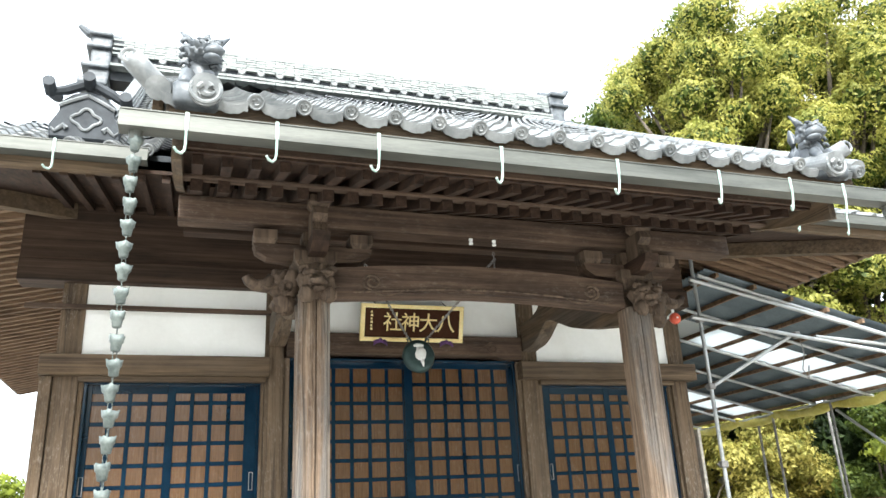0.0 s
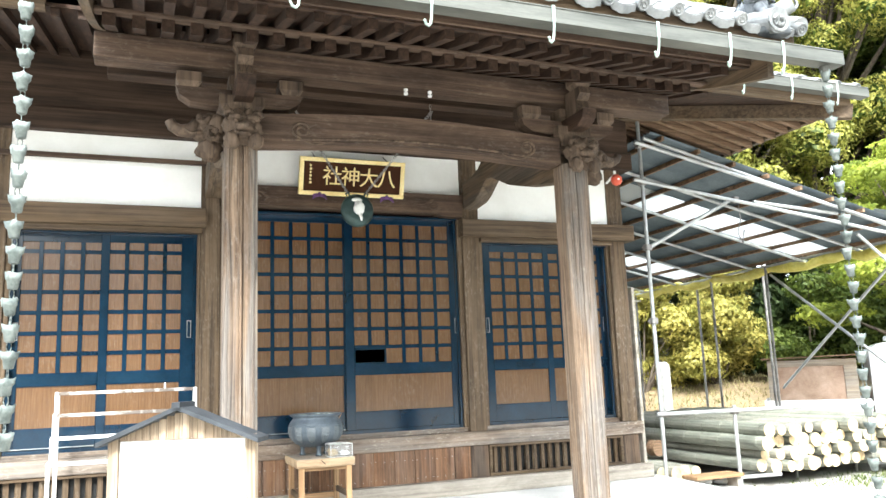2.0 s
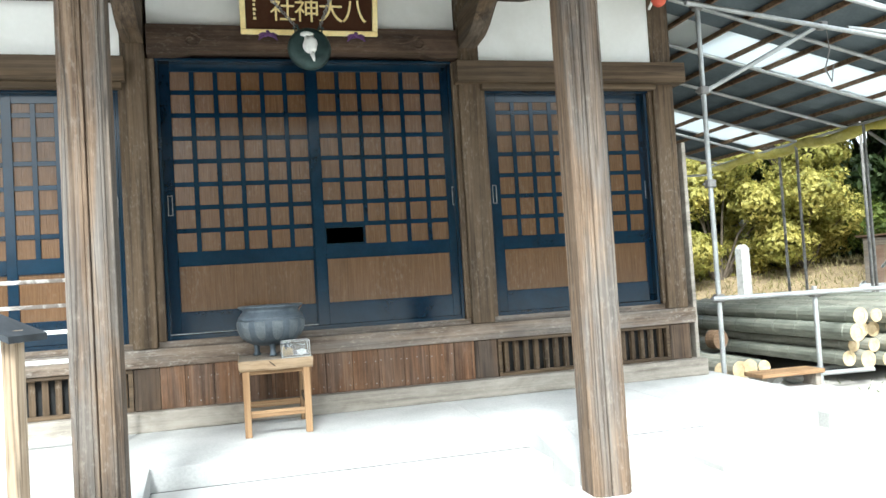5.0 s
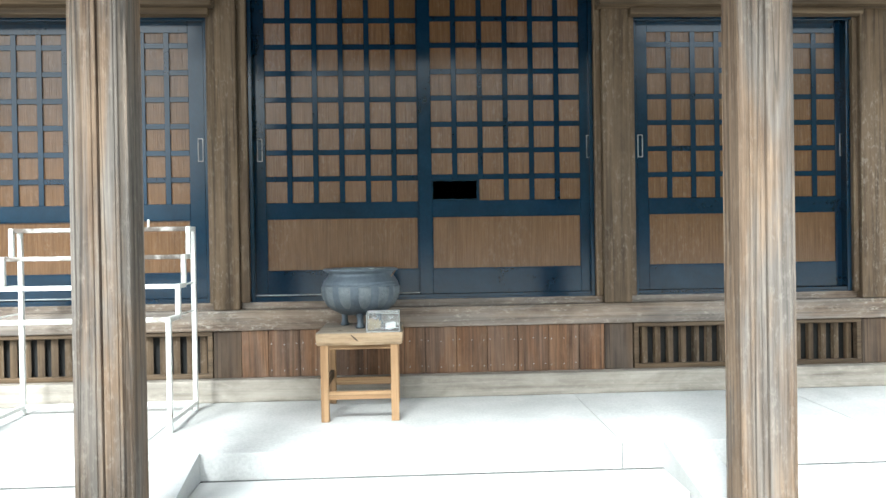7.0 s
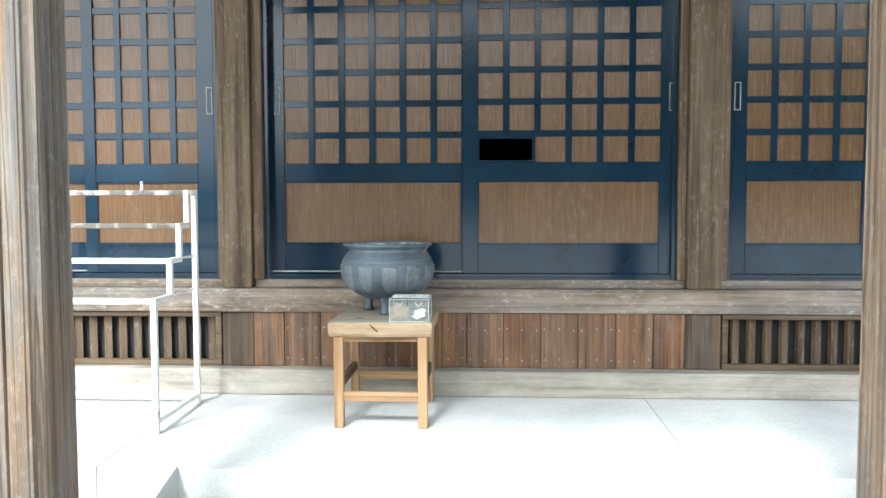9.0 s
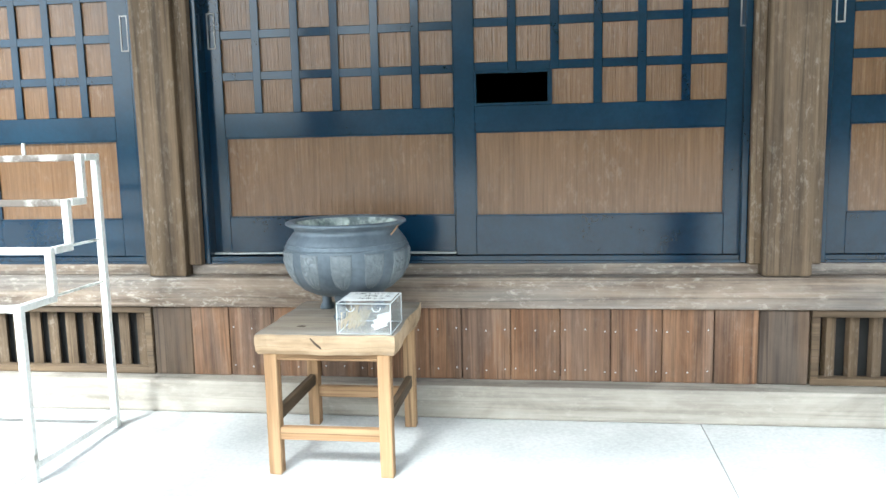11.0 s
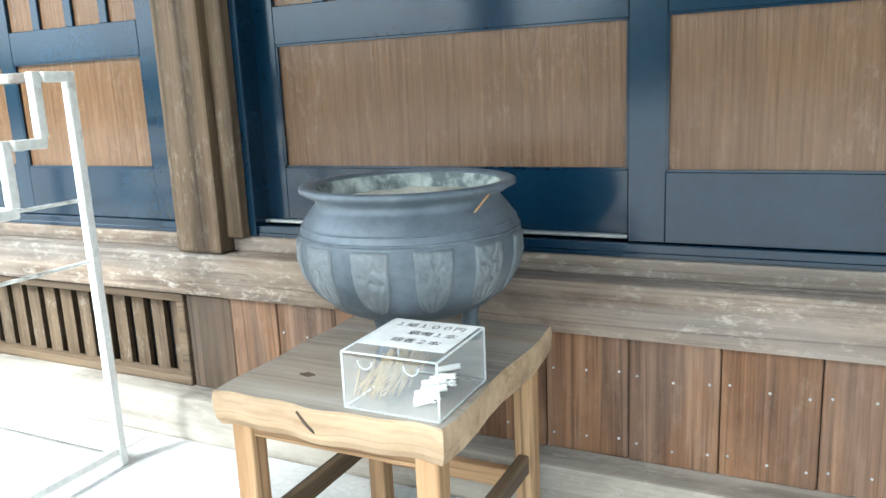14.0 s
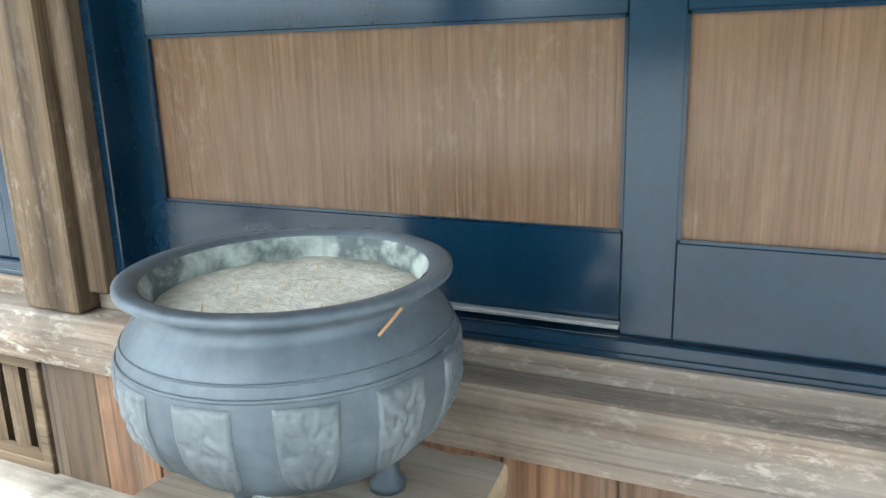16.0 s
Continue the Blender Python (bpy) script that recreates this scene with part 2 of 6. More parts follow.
plaster = mottled("white lime plaster", (0.8, 0.79, 0.755), (0.87, 0.865, 0.84), 2.0, 0.9, 0, 25, 0.0, tone_low=0.97)
concrete = mottled("pale concrete", (0.4, 0.4, 0.385), (0.52, 0.515, 0.5), 1.3, 0.88, 0, 60, 0.25)
joint_dark = mottled("dark joint filling", (0.03, 0.03, 0.028), (0.1, 0.1, 0.095), 6.0, 0.95, 0, 60, 0.4)
granite = mottled("pale granite kerb", (0.42, 0.42, 0.41), (0.54, 0.535, 0.52), 2.0, 0.8, 0, 140, 0.2)
gravel = mottled("pale sandy ground", (0.32, 0.305, 0.275), (0.44, 0.42, 0.385), 0.8, 0.95, 0, 90, 0.5)
# leaf litter covers the wooded bank
gt = gravel.node_tree
gbsdf = [n for n in gt.nodes if n.type == "BSDF_PRINCIPLED"][0]
far_side = gt.nodes.new("ShaderNodeVectorMath")
far_side.operation = "DOT_PRODUCT"
far_side.inputs[1].default_value = (0.062, 0.078, 0)
gt.links.new(coords(gt, (1, 1, 1), False), far_side.inputs[0])
edge = gt.nodes.new("ShaderNodeMath")
edge.operation = "MULTIPLY_ADD"
gt.links.new(noise_node(gt, coords(gt, (1, 1, 1), False), 0.9, 5, 0.7), edge.inputs[0])
edge.inputs[1].default_value = 0.35
gt.links.new(far_side.outputs["Value"], edge.inputs[2])
edge2 = gt.nodes.new("ShaderNodeMath")
edge2.operation = "SUBTRACT"
gt.links.new(edge.outputs[0], edge2.inputs[0])
edge2.inputs[1].default_value = 1.65
litter = ramp(gt, noise_node(gt, coords(gt, (1, 1, 1), False), 14, 5, 0.7), [(0.35, (0.1, 0.07, 0.04)), (0.65, (0.3, 0.23, 0.13))])
pale = gbsdf.inputs["Base Color"].links[0].from_socket
gt.links.new(blend(gt, ramp(gt, edge2.outputs[0], [(0.5, (0, 0, 0)), (0.6, (1, 1, 1))]), pale, litter), gbsdf.inputs["Base Color"])
tile_mat = mottled("silver grey roof tile", (0.11, 0.117, 0.12), (0.245, 0.25, 0.247), 5.0, 0.45, 0.0, 35, 0.15, spec=0.6)
ridge_mat = mottled("pale green grey ridge tile", (0.15, 0.165, 0.16), (0.33, 0.345, 0.325), 7.0, 0.6, 0.0, 35, 0.15)
tile_dark = mottled("dark grey roof tile", (0.016, 0.019, 0.023), (0.04, 0.045, 0.052), 6.0, 0.7, 0.0, 35, 0.2)
gutter_mat = mottled("grey brown copper gutter", (0.06, 0.062, 0.054), (0.135, 0.136, 0.12), 1.5, 0.45, 0.3, 30, 0.05, stretch=(0.6, 3, 6))
verdigris = mottled("pale verdigris copper", (0.3, 0.42, 0.38), (0.48, 0.57, 0.52), 9.0, 0.6, 0.2, 40, 0.2)
cup_mat = mottled("weathered copper cups", (0.07, 0.085, 0.08), (0.2, 0.225, 0.21), 14.0, 0.6, 0.25, 60, 0.2)
bronze = mottled("grey blue cast bronze", (0.075, 0.095, 0.115), (0.145, 0.172, 0.2), 5.0, 0.5, 0.35, 45, 0.12)
bronze_relief = mottled("rubbed bronze relief", (0.125, 0.145, 0.16), (0.17, 0.19, 0.205), 9.0, 0.5, 0.3, 70, 0.15)
verdigris_inner = mottled("stained inner bronze", (0.1, 0.12, 0.12), (0.42, 0.46, 0.42), 12.0, 0.8, 0.0, 45, 0.3, mix=(0.4, 0.6))
ash = mottled("incense ash", (0.5, 0.48, 0.4), (0.68, 0.66, 0.58), 8.0, 0.95, 0, 60, 1.0, tone_low=0.7)
steel = mottled("galvanised scaffold pipe", (0.34, 0.35, 0.35), (0.52, 0.53, 0.53), 4.0, 0.45, 0.6, 40, 0.05)
rust_steel = mottled("dull steel pipe", (0.16, 0.15, 0.14), (0.3, 0.29, 0.28), 6.0, 0.6, 0.4, 40, 0.1)
white_paint = mottled("chipped white paint", (0.34, 0.31, 0.27), (0.78, 0.78, 0.75), 7.0, 0.6, 0, 60, 0.1, mix=(0.3, 0.42))
# for the top rack rails: rust, with their shade in the colour too
rusty_shaded_paint = mottled("rusty and shaded white paint", (0.12, 0.1, 0.085), (0.55, 0.53, 0.5), 9.0, 0.7, 0, 60, 0.15, mix=(0.42, 0.62))
tile_mid = mottled("mid grey glazed tile", (0.055, 0.062, 0.07), (0.14, 0.15, 0.16), 9.0, 0.4, 0.0, 35, 0.2)
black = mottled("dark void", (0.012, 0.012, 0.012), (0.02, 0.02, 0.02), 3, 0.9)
gold = mottled("gold leaf", (0.74, 0.56, 0.22), (0.87, 0.72, 0.36), 6, 0.45, 0.1, 40, 0.05)
lacquer = mottled("dark brown lacquer", (0.036, 0.014, 0.007), (0.055, 0.024, 0.012), 3, 0.7, spec=0.06)
sheet_blue = mottled("grey blue corrugated sheet", (0.065, 0.085, 0.098), (0.11, 0.135, 0.15), 1.2, 0.5, 0.2, 30, 0.05)
bamboo_mat = mottled("pale dry bamboo", (0.2, 0.2, 0.165), (0.36, 0.35, 0.29), 5, 0.5, 0, 30, 0.1, stretch=(3, 0.5, 3))
bamboo_green = mottled("greenish bamboo", (0.15, 0.16, 0.13), (0.28, 0.285, 0.235), 5, 0.5, 0, 30, 0.1, stretch=(3, 0.5, 3))
cut_mat = mottled("cut bamboo end", (0.42, 0.31, 0.17), (0.6, 0.48, 0.3), 9, 0.8, 0, 50, 0.1)
yellow_tarp = mottled("yellow plastic sheet", (0.5, 0.42, 0.06), (0.66, 0.58, 0.16), 5, 0.5, 0, 20, 0.3)
car_white = mottled("white car paint", (0.72, 0.73, 0.74), (0.8, 0.8, 0.8), 1, 0.25, 0, 20, 0.0)
rubber = mottled("black rubber", (0.02, 0.02, 0.02), (0.04, 0.04, 0.04), 5, 0.8)
board_white = mottled("white notice sheet", (0.74, 0.74, 0.73), (0.8, 0.8, 0.79), 1.5, 0.7, 0, 30, 0.03)
paper = mottled("white paper", (0.72, 0.72, 0.7), (0.8, 0.8, 0.78), 6, 0.8, 0, 40, 0.1)
purple = mottled("purple cloth", (0.06, 0.025, 0.09), (0.12, 0.05, 0.16), 9, 0.8)
red_mat = mottled("faded red plastic", (0.5, 0.06, 0.03), (0.62, 0.12, 0.06), 5, 0.5)
gong_mat = mottled("green black bronze gong", (0.018, 0.035, 0.036), (0.05, 0.085, 0.08), 6, 0.5, 0.3)
brown_cut = mottled("brown incense sticks", (0.42, 0.31, 0.16), (0.6, 0.47, 0.27), 30, 0.8)
stone = mottled("grey weathered stone", (0.3, 0.3, 0.28), (0.45, 0.44, 0.42), 6, 0.9, 0, 50, 0.4)
bark = mottled("grey brown bark", (0.07, 0.055, 0.04), (0.16, 0.13, 0.1), 6, 0.9, 0, 30, 0.6, stretch=(2, 2, 0.4))


def leaf_mat(name, dark, light):
    """Leaves, each island of its own tone, with light passing through."""
    mat, nt, p = material(name, 0.55, 0, 0.3)
    geo = nt.nodes.new("ShaderNodeNewGeometry")
    col = ramp(nt, geo.outputs["Random Per Island"], [(0.0, dark), (1.0, light)])
    big = noise_node(nt, coords(nt, (1, 1, 1), False), 0.9, 3)
    tone = ramp(nt, big, [(0.35, (0.45, 0.52, 0.4)), (0.62, (1.0, 1.0, 1.0))])
    c = blend(nt, 1.0, col, tone, "MULTIPLY")
    nt.links.new(c, p.inputs["Base Color"])
    tr = nt.nodes.new("ShaderNodeBsdfTranslucent")
    nt.links.new(c, tr.inputs["Color"])
    mx = nt.nodes.new("ShaderNodeMixShader")
    mx.inputs[0].default_value = 0.42
    nt.links.new(p.outputs[0], mx.inputs[1])
    nt.links.new(tr.outputs[0], mx.inputs[2])
    nt.links.new(mx.outputs[0], nt.nodes["Material Output"].inputs["Surface"])
    return mat


board_wood = wood("streaked board timber", (0.09, 0.06, 0.038), (0.25, 0.185, 0.125), (0.4, 0.32, 0.235), axis="z", stain=0.3, grain=0.9, crack=0.6)
leaf_gold = leaf_mat("yellow green foliage", (0.3, 0.29, 0.055), (0.54, 0.5, 0.13))
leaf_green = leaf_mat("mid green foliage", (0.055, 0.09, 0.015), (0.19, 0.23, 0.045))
leaf_straw = leaf_mat("pale yellow foliage", (0.22, 0.2, 0.04), (0.62, 0.54, 0.16))
leaf_dark = leaf_mat("dark evergreen foliage", (0.022, 0.042, 0.014), (0.085, 0.12, 0.04))
leaf_lime = leaf_mat("bright lime foliage", (0.16, 0.2, 0.02), (0.36, 0.4, 0.06))

glass, gnt, gp = material("clear acrylic", 0.06, 0, 0.5)
gp.inputs["Alpha"].default_value = 0.07
gp.inputs["Base Color"].default_value = (0.9, 0.92, 0.92, 1)
car_glass, cnt, cp = material("dark car glass", 0.05, 0, 0.5)
cp.inputs["Base Color"].default_value = (0.03, 0.045, 0.05, 1)
sheet_clear, snt, sp = material("milky translucent sheet", 0.6, 0, 0.3)
sp.inputs["Base Color"].default_value = (0.75, 0.78, 0.78, 1)
_tr = snt.nodes.new("ShaderNodeBsdfTranslucent")
_tr.inputs["Color"].default_value = (0.8, 0.82, 0.82, 1)
_mx = snt.nodes.new("ShaderNodeMixShader")
_mx.inputs[0].default_value = 0.7
snt.links.new(sp.outputs[0], _mx.inputs[1])
snt.links.new(_tr.outputs[0], _mx.inputs[2])
snt.links.new(_mx.outputs[0], snt.nodes["Material Output"].inputs["Surface"])


# ---- ground and platform ----
GROUND, FLOOR = -0.13, 0.165


def land(x, y):
    """Height of the yard: level near the hall, rising to a wooded bank behind."""
    d = 0.62 * x + 0.78 * y
    u = min(1, max(0, (d - 20.5) / 6.0))
    return GROUND + 1.15 * u * u * (3 - 2 * u) + (0.05 * noise.noise((x * 0.3, y * 0.3, 0)) if d > 20 else 0)


bm = B()
xs = [-400, -120, -50, -25, -12, -5, 0, 4, 8, 10, 12, 14, 15.5, 17, 18.5, 20, 21.5, 23, 24.5, 26, 28, 30, 33, 37, 42, 50, 65, 90, 150, 400]
vs = {}
for i, gx in enumerate(xs):
    for j, gy in enumerate(xs):
        vs[i, j] = bm.verts.new((gx, gy, land(gx, gy)))
for i in range(len(xs) - 1):
    for j in range(len(xs) - 1):
        bm.faces.new((vs[i, j], vs[i + 1, j], vs[i + 1, j + 1], vs[i, j + 1]))
tagged(part("ground", bm, gravel, smooth=True), "pale sandy temple yard ground in bright sun", "ground", kind="structure")

CH0, CH1 = 1.0, 3.58          # inner faces of the steps' cheeks
EDGE, DROP = 6.70, 0.02


def flr(y):
    """Height of the platform, which falls towards the yard."""
    return FLOOR - DROP * max(0, 8.0 - y)


platform = thing("platform", (0, 0, 0), "pale concrete platform in front of the hall", "platform", kind="structure")
seams = [-2.6, -0.55, 0.62, 3.35, 4.9, 6.05]
for x0, x1 in zip(seams, seams[1:]):
    bm = B()
    prism_x(bm, [(EDGE, -0.3), (EDGE, flr(EDGE)), (8.0, FLOOR), (15.3, FLOOR), (15.3, -0.3)], x0 + 0.002, x1 - 0.002)
    bmesh.ops.bevel(bm, geom=bm.edges[:], offset=0.004, segments=1, affect="EDGES")
    part("concrete_slab", bm, concrete, platform)
for x0, x1, y0, z in ((CH0 + 0.002, CH1 - 0.002, 6.27, -0.008), (-2.4, CH0 - 0.232, 6.22, -0.012), (CH1 + 0.232, 5.0, 6.22, -0.012)):
    bm = B()
    box(bm, x0, x1, y0, EDGE - 0.03, -0.3, z, 0.008)
    part("granite_step", bm, granite, platform)
    bm = B()
    box(bm, x0, x1, EDGE - 0.032, EDGE + 0.002, -0.3, z - 0.003)
    part("joint", bm, joint_dark, platform, "dark strip in the joint")
for x0 in (CH0 - 0.23, CH1):
    bm = B()
    prism_x(bm, [(5.92, -0.3), (5.92, -0.02), (6.05, 0.0), (EDGE - 0.003, flr(EDGE) + 0.012), (EDGE - 0.003, -0.3)], x0, x0 + 0.23)
    part("cheek_stone", bm, granite, platform)
bm = B()
box(bm, 6.054, 7.0, 6.58, 8.2, -0.3, -0.004, 0.008)
part("concrete_slab", bm, concrete, platform)
for k in range(5):
    x = 4.6 + k * 0.34
    bm = B()
    box(bm, x, x + 0.335, 5.86, 6.215, -0.3, -0.085, 0.008)
    part("granite_step", bm, granite, platform)

# ---- hall: pillars, beams, plaster, lower wall ----
PY = 8.04
PILLARS = ((-1.19, -0.97), (0.755, 0.947), (3.612, 3.82), (5.575, 5.79))
for x0, x1 in PILLARS:
    bm = B()
    box(bm, x0, x1, PY, PY + 0.22, 0.814, 4.3, 0.012, 2)
    tagged(part("hall_pillar", bm, wood_z), "weathered brown square timber pillar of the hall", "pillar", "hall pillars", "structure")
    bm = B()
    box(bm, x0 - 0.005, x1 + 0.005, PY + 0.012, PY + 0.2, 0.32, 0.664, 0.008)
    tagged(part("base_block", bm, block_wood), "short dark timber block under a pillar", "block", "pillar base blocks", "structure")


def beam(name, x0, x1, y0, y1, z0, z1, mat, label, b=0.008):
    bm = B()
    box(bm, x0, x1, y0, y1, z0, z1, b, 2)
    return tagged(part(name, bm, mat), label, "beam", kind="structure")


beam("sill_beam", -1.28, 5.86, 8.03, 8.3, 0.665, 0.812, sill_wood, "scuffed timber sill beam under the doors", 0.012)
beam("base_sill", -1.28, 5.90, 7.95, 8.2, FLOOR, 0.322, base_wood, "greyed timber ground sill on the platform", 0.012)
for x0, x1 in ((-0.97, 0.755), (0.947, 3.612), (3.82, 5.575)):
    beam("door_sill", x0, x1, 8.105, 8.25, 0.8125, 0.864, sill_wood, "worn grooved timber door sill", 0.006)
    track = thing("door_track", (0, 0, 0), "dark aluminium sliding door track", "track", kind="structure")
    bm = B()
    box(bm, x0 + 0.04, x1 - 0.04, 8.118, 8.24, 0.862, 0.878, 0.002)
    part("track_bed", bm, navy, track)
    for y in (8.122, 8.136, 8.2):
        bm = B()
        box(bm, x0 + 0.042, x1 - 0.042, y, y + 0.006, 0.877, 0.899, 0.001)
        part("track_rib", bm, navy, track)
for x0, x1 in ((1.04, 2.25), (-0.9, -0.17)):
    bm = B()
    box(bm, x0, x1, 8.162, 8.186, 0.904, 0.913, 0.002)
    tagged(part("rail_strip", bm, steel), "bright aluminium rail strip at the door foot", "rail", kind="structure")
# lintels over the side doors, and the carved lintel over the middle
for x0, x1, xa, xb in ((-1.31, 0.80, -0.97, 0.765), (3.575, 5.87, 3.82, 5.575)):
    beam("lintel", x0, x1, 7.93, 8.2, 2.985, 3.18, wood_x, "broad brown timber lintel over side doors", 0.01)
    beam("door_head", xa, xb, 7.99, 8.25, 2.935, 2.983, wood_x, "thin timber door head", 0.005)
for x0, x1 in ((-0.97, -0.925), (0.725, 0.755), (3.82, 3.865), (5.535, 5.575), (0.947, 1.012), (3.562, 3.612)):
    top = 3.2 if 0.9 < x0 < 3.7 else 2.935
    bm = B()
    box(bm, x0, x1, 8.075, 8.25, 0.864, top, 0.004)
    tagged(part("door_jamb", bm, wood_z), "thin brown timber door jamb", "jamb", "door jambs", "structure")
    bm = B()
    xa, xb = (x1, x1 + 0.03) if x0 in (-0.97, 3.82, 0.947) else (x0 - 0.03, x0)
    box(bm, xa, xb, 8.11, 8.25, 0.864, top, 0.003)
    tagged(part("door_jamb", bm, navy), "dark blue aluminium door jamb", "jamb", "blue door jambs", "structure")
for x0, x1, z in ((-0.925, 0.725, 2.915), (1.012, 3.562, 3.185), (3.865, 5.535, 2.915)):
    bm = B()
    box(bm, x0, x1, 8.08, 8.25, z, z + 0.024, 0.003)
    tagged(part("head_track", bm, navy), "dark blue aluminium head track", "track", kind="structure")

bm = B()
pts = []
for k in range(41):
    u = k / 40
    x = 0.97 + 2.63 * u
    e = min(u, 1 - u)
    pts.append((x, 3.205 + 0.035 * min(1, max(0, (e - 0.09) / 0.03))))
prism(bm, pts + [(3.6, 3.46), (0.97, 3.46)], 7.975, 8.2)
carved_lintel = tagged(part("carved_lintel", bm, dark_x), "dark timber lintel carved with curling waves", "beam", kind="structure")


def swirl(x, z, s, y, r=0.011, turns=1.25):
    """A carved scroll with a trailing line, standing a little proud of a face."""
    bm = B()
    line = []
    for k in range(22):
        a = k / 21 * turns * 2 * math.pi
        rad = 0.018 + 0.058 * (k / 21)
        line.append((x + s * rad * math.cos(a), y, z + rad * math.sin(a) * 0.85))
    end = line[-1]
    for k in range(1, 12):
        u = k / 11
        line.append((end[0] + s * 0.3 * u, y, end[2] - 0.05 * math.sin(u * math.pi) - 0.03 * u))
    tube(bm, line, [r] * 22 + [r * (1 - 0.8 * k / 11) for k in range(1, 12)], 6)
    return bm


for x, s in ((1.32, 1), (3.25, -1)):
    part("scroll", swirl(x, 3.33, s, 7.975), dark_x, carved_lintel)
beam("upper_beam", -1.6, 5.93, 7.95, 8.25, 3.9, 4.12, shaded_x, "dark timber beam above the plaster")
beam("wall_plate", -1.6, 5.9, 7.97, 8.25, 4.12, 4.9, shaded_x, "dark timber wall plate under the eaves")
for x0, x1, z0 in ((-0.97, 0.765, 3.18), (0.97, 3.60, 3.46), (3.82, 5.575, 3.18)):
    bm = B()
    box(bm, x0, x1, 8.06, 8.2, z0, 3.9)
    tagged(part("wall_front", bm, plaster), "white plaster panel above the doors", "wall", kind="structure")
beam("rail", -1.5, 0.80, 7.955, 7.995, 3.625, 3.672, dark_x, "thin dark timber rail across the plaster", 0.004)

bm = B()
box(bm, -1.30, -1.195, 8.0, 8.12, 0.32, 2.98, 0.006)
tagged(part("corner_board", bm, wood_z), "upright timber board at the hall corner", "board", kind="structure")

# closing walls of the hall
for name, x0, x1, y0, y1 in (("wall_west", -1.2, -1.06, 8.24, 15.0), ("wall_east", 5.65, 5.79, 8.24, 15.0), ("wall_back", -1.2, 5.79, 14.86, 15.0)):
    bm = B()
    box(bm, x0, x1, y0, y1, FLOOR, 4.9)
    tagged(part(name, bm, wood_z), "plain brown timber wall of the hall", "wall", kind="structure")
bm = B()
box(bm, -1.05, 5.64, 8.3, 14.85, 0.7, 0.84)
tagged(part("floor", bm, wood_x), "dark timber floor inside the hall", "floor", kind="structure")
bm = B()
box(bm, -1.05, 5.64, 8.3, 14.85, 4.3, 4.4)
tagged(part("ceiling", bm, dark_x), "dark timber ceiling inside the hall", "ceiling", kind="structure")

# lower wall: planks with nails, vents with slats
# black sheet stands in for the shade behind planks and vent slats
lower = tagged(part("lower_wall", (lambda b: (box(b, -1.2, 5.79, 8.13, 8.2, 0.32, 0.665), b)[1])(B()), black), "black backing as painted shade behind planks and vents", "wall", kind="structure")
PW = 0.2276
bm = B()
box(bm, -PW / 2 + 0.0015, PW / 2 - 0.0015, -0.012, 0.03, 0, 0.341, 0.003)
plank_me = mesh_of("plank", bm, plank_wood)
bm = B()
bmesh.ops.create_icosphere(bm, subdivisions=1, radius=0.0042)
nail_me = mesh_of("nail", bm, steel, True)
for k in range(12):
    x = 0.915 + PW * (k + 0.5)
    if k == 0 or k == 11:
        bm = B()
        x0, x1 = (0.953, 0.915 + PW - 0.0015) if k == 0 else (0.915 + PW * 11 + 0.0015, 3.606)
        box(bm, x0, x1, 8.05, 8.09, 0.323, 0.664, 0.003)
        part("plank", bm, plank_wood, lower)
        continue
    pl = piece("plank", plank_me, lower, (x, 8.064 + 0.003 * math.sin(k * 2.7), 0.323))
    for dx in (-0.092, 0.0, 0.088):
        for z in (0.05, 0.24):
            piece("nail", nail_me, pl, (dx, -0.0125, z + 0.006 * math.sin(k * 5 + dx * 90)))
bm = B()
prism_x(bm, [(-0.03, 0), (-0.02, 0.004), (0.0, 0.0), (0.0, 0.3), (-0.02, 0.304), (-0.03, 0.3)], -0.023, 0.023)
slat_me = mesh_of("slat", bm, wood_z)
for x0, x1 in ((-0.96, 0.745), (3.83, 5.565)):
    vent = thing("vent", (0, 0, 0), "timber floor vent with upright slats", "vent", "floor vents", "structure")
    bm = B()
    for a in ((x0, x1, 0.324, 0.356), (x0, x1, 0.632, 0.662), (x0, x0 + 0.035, 0.356, 0.632), (x1 - 0.035, x1, 0.356, 0.632)):
        box(bm, a[0], a[1], 8.045, 8.1, a[2], a[3], 0.003)
    part("frame", bm, wood_x, vent)
    m = 17
    for k in range(m):
        piece("slat", slat_me, vent, (x0 + 0.035 + (x1 - x0 - 0.07) * (k + 0.5) / m, 8.115, 0.34), (0, 0, 0.32))

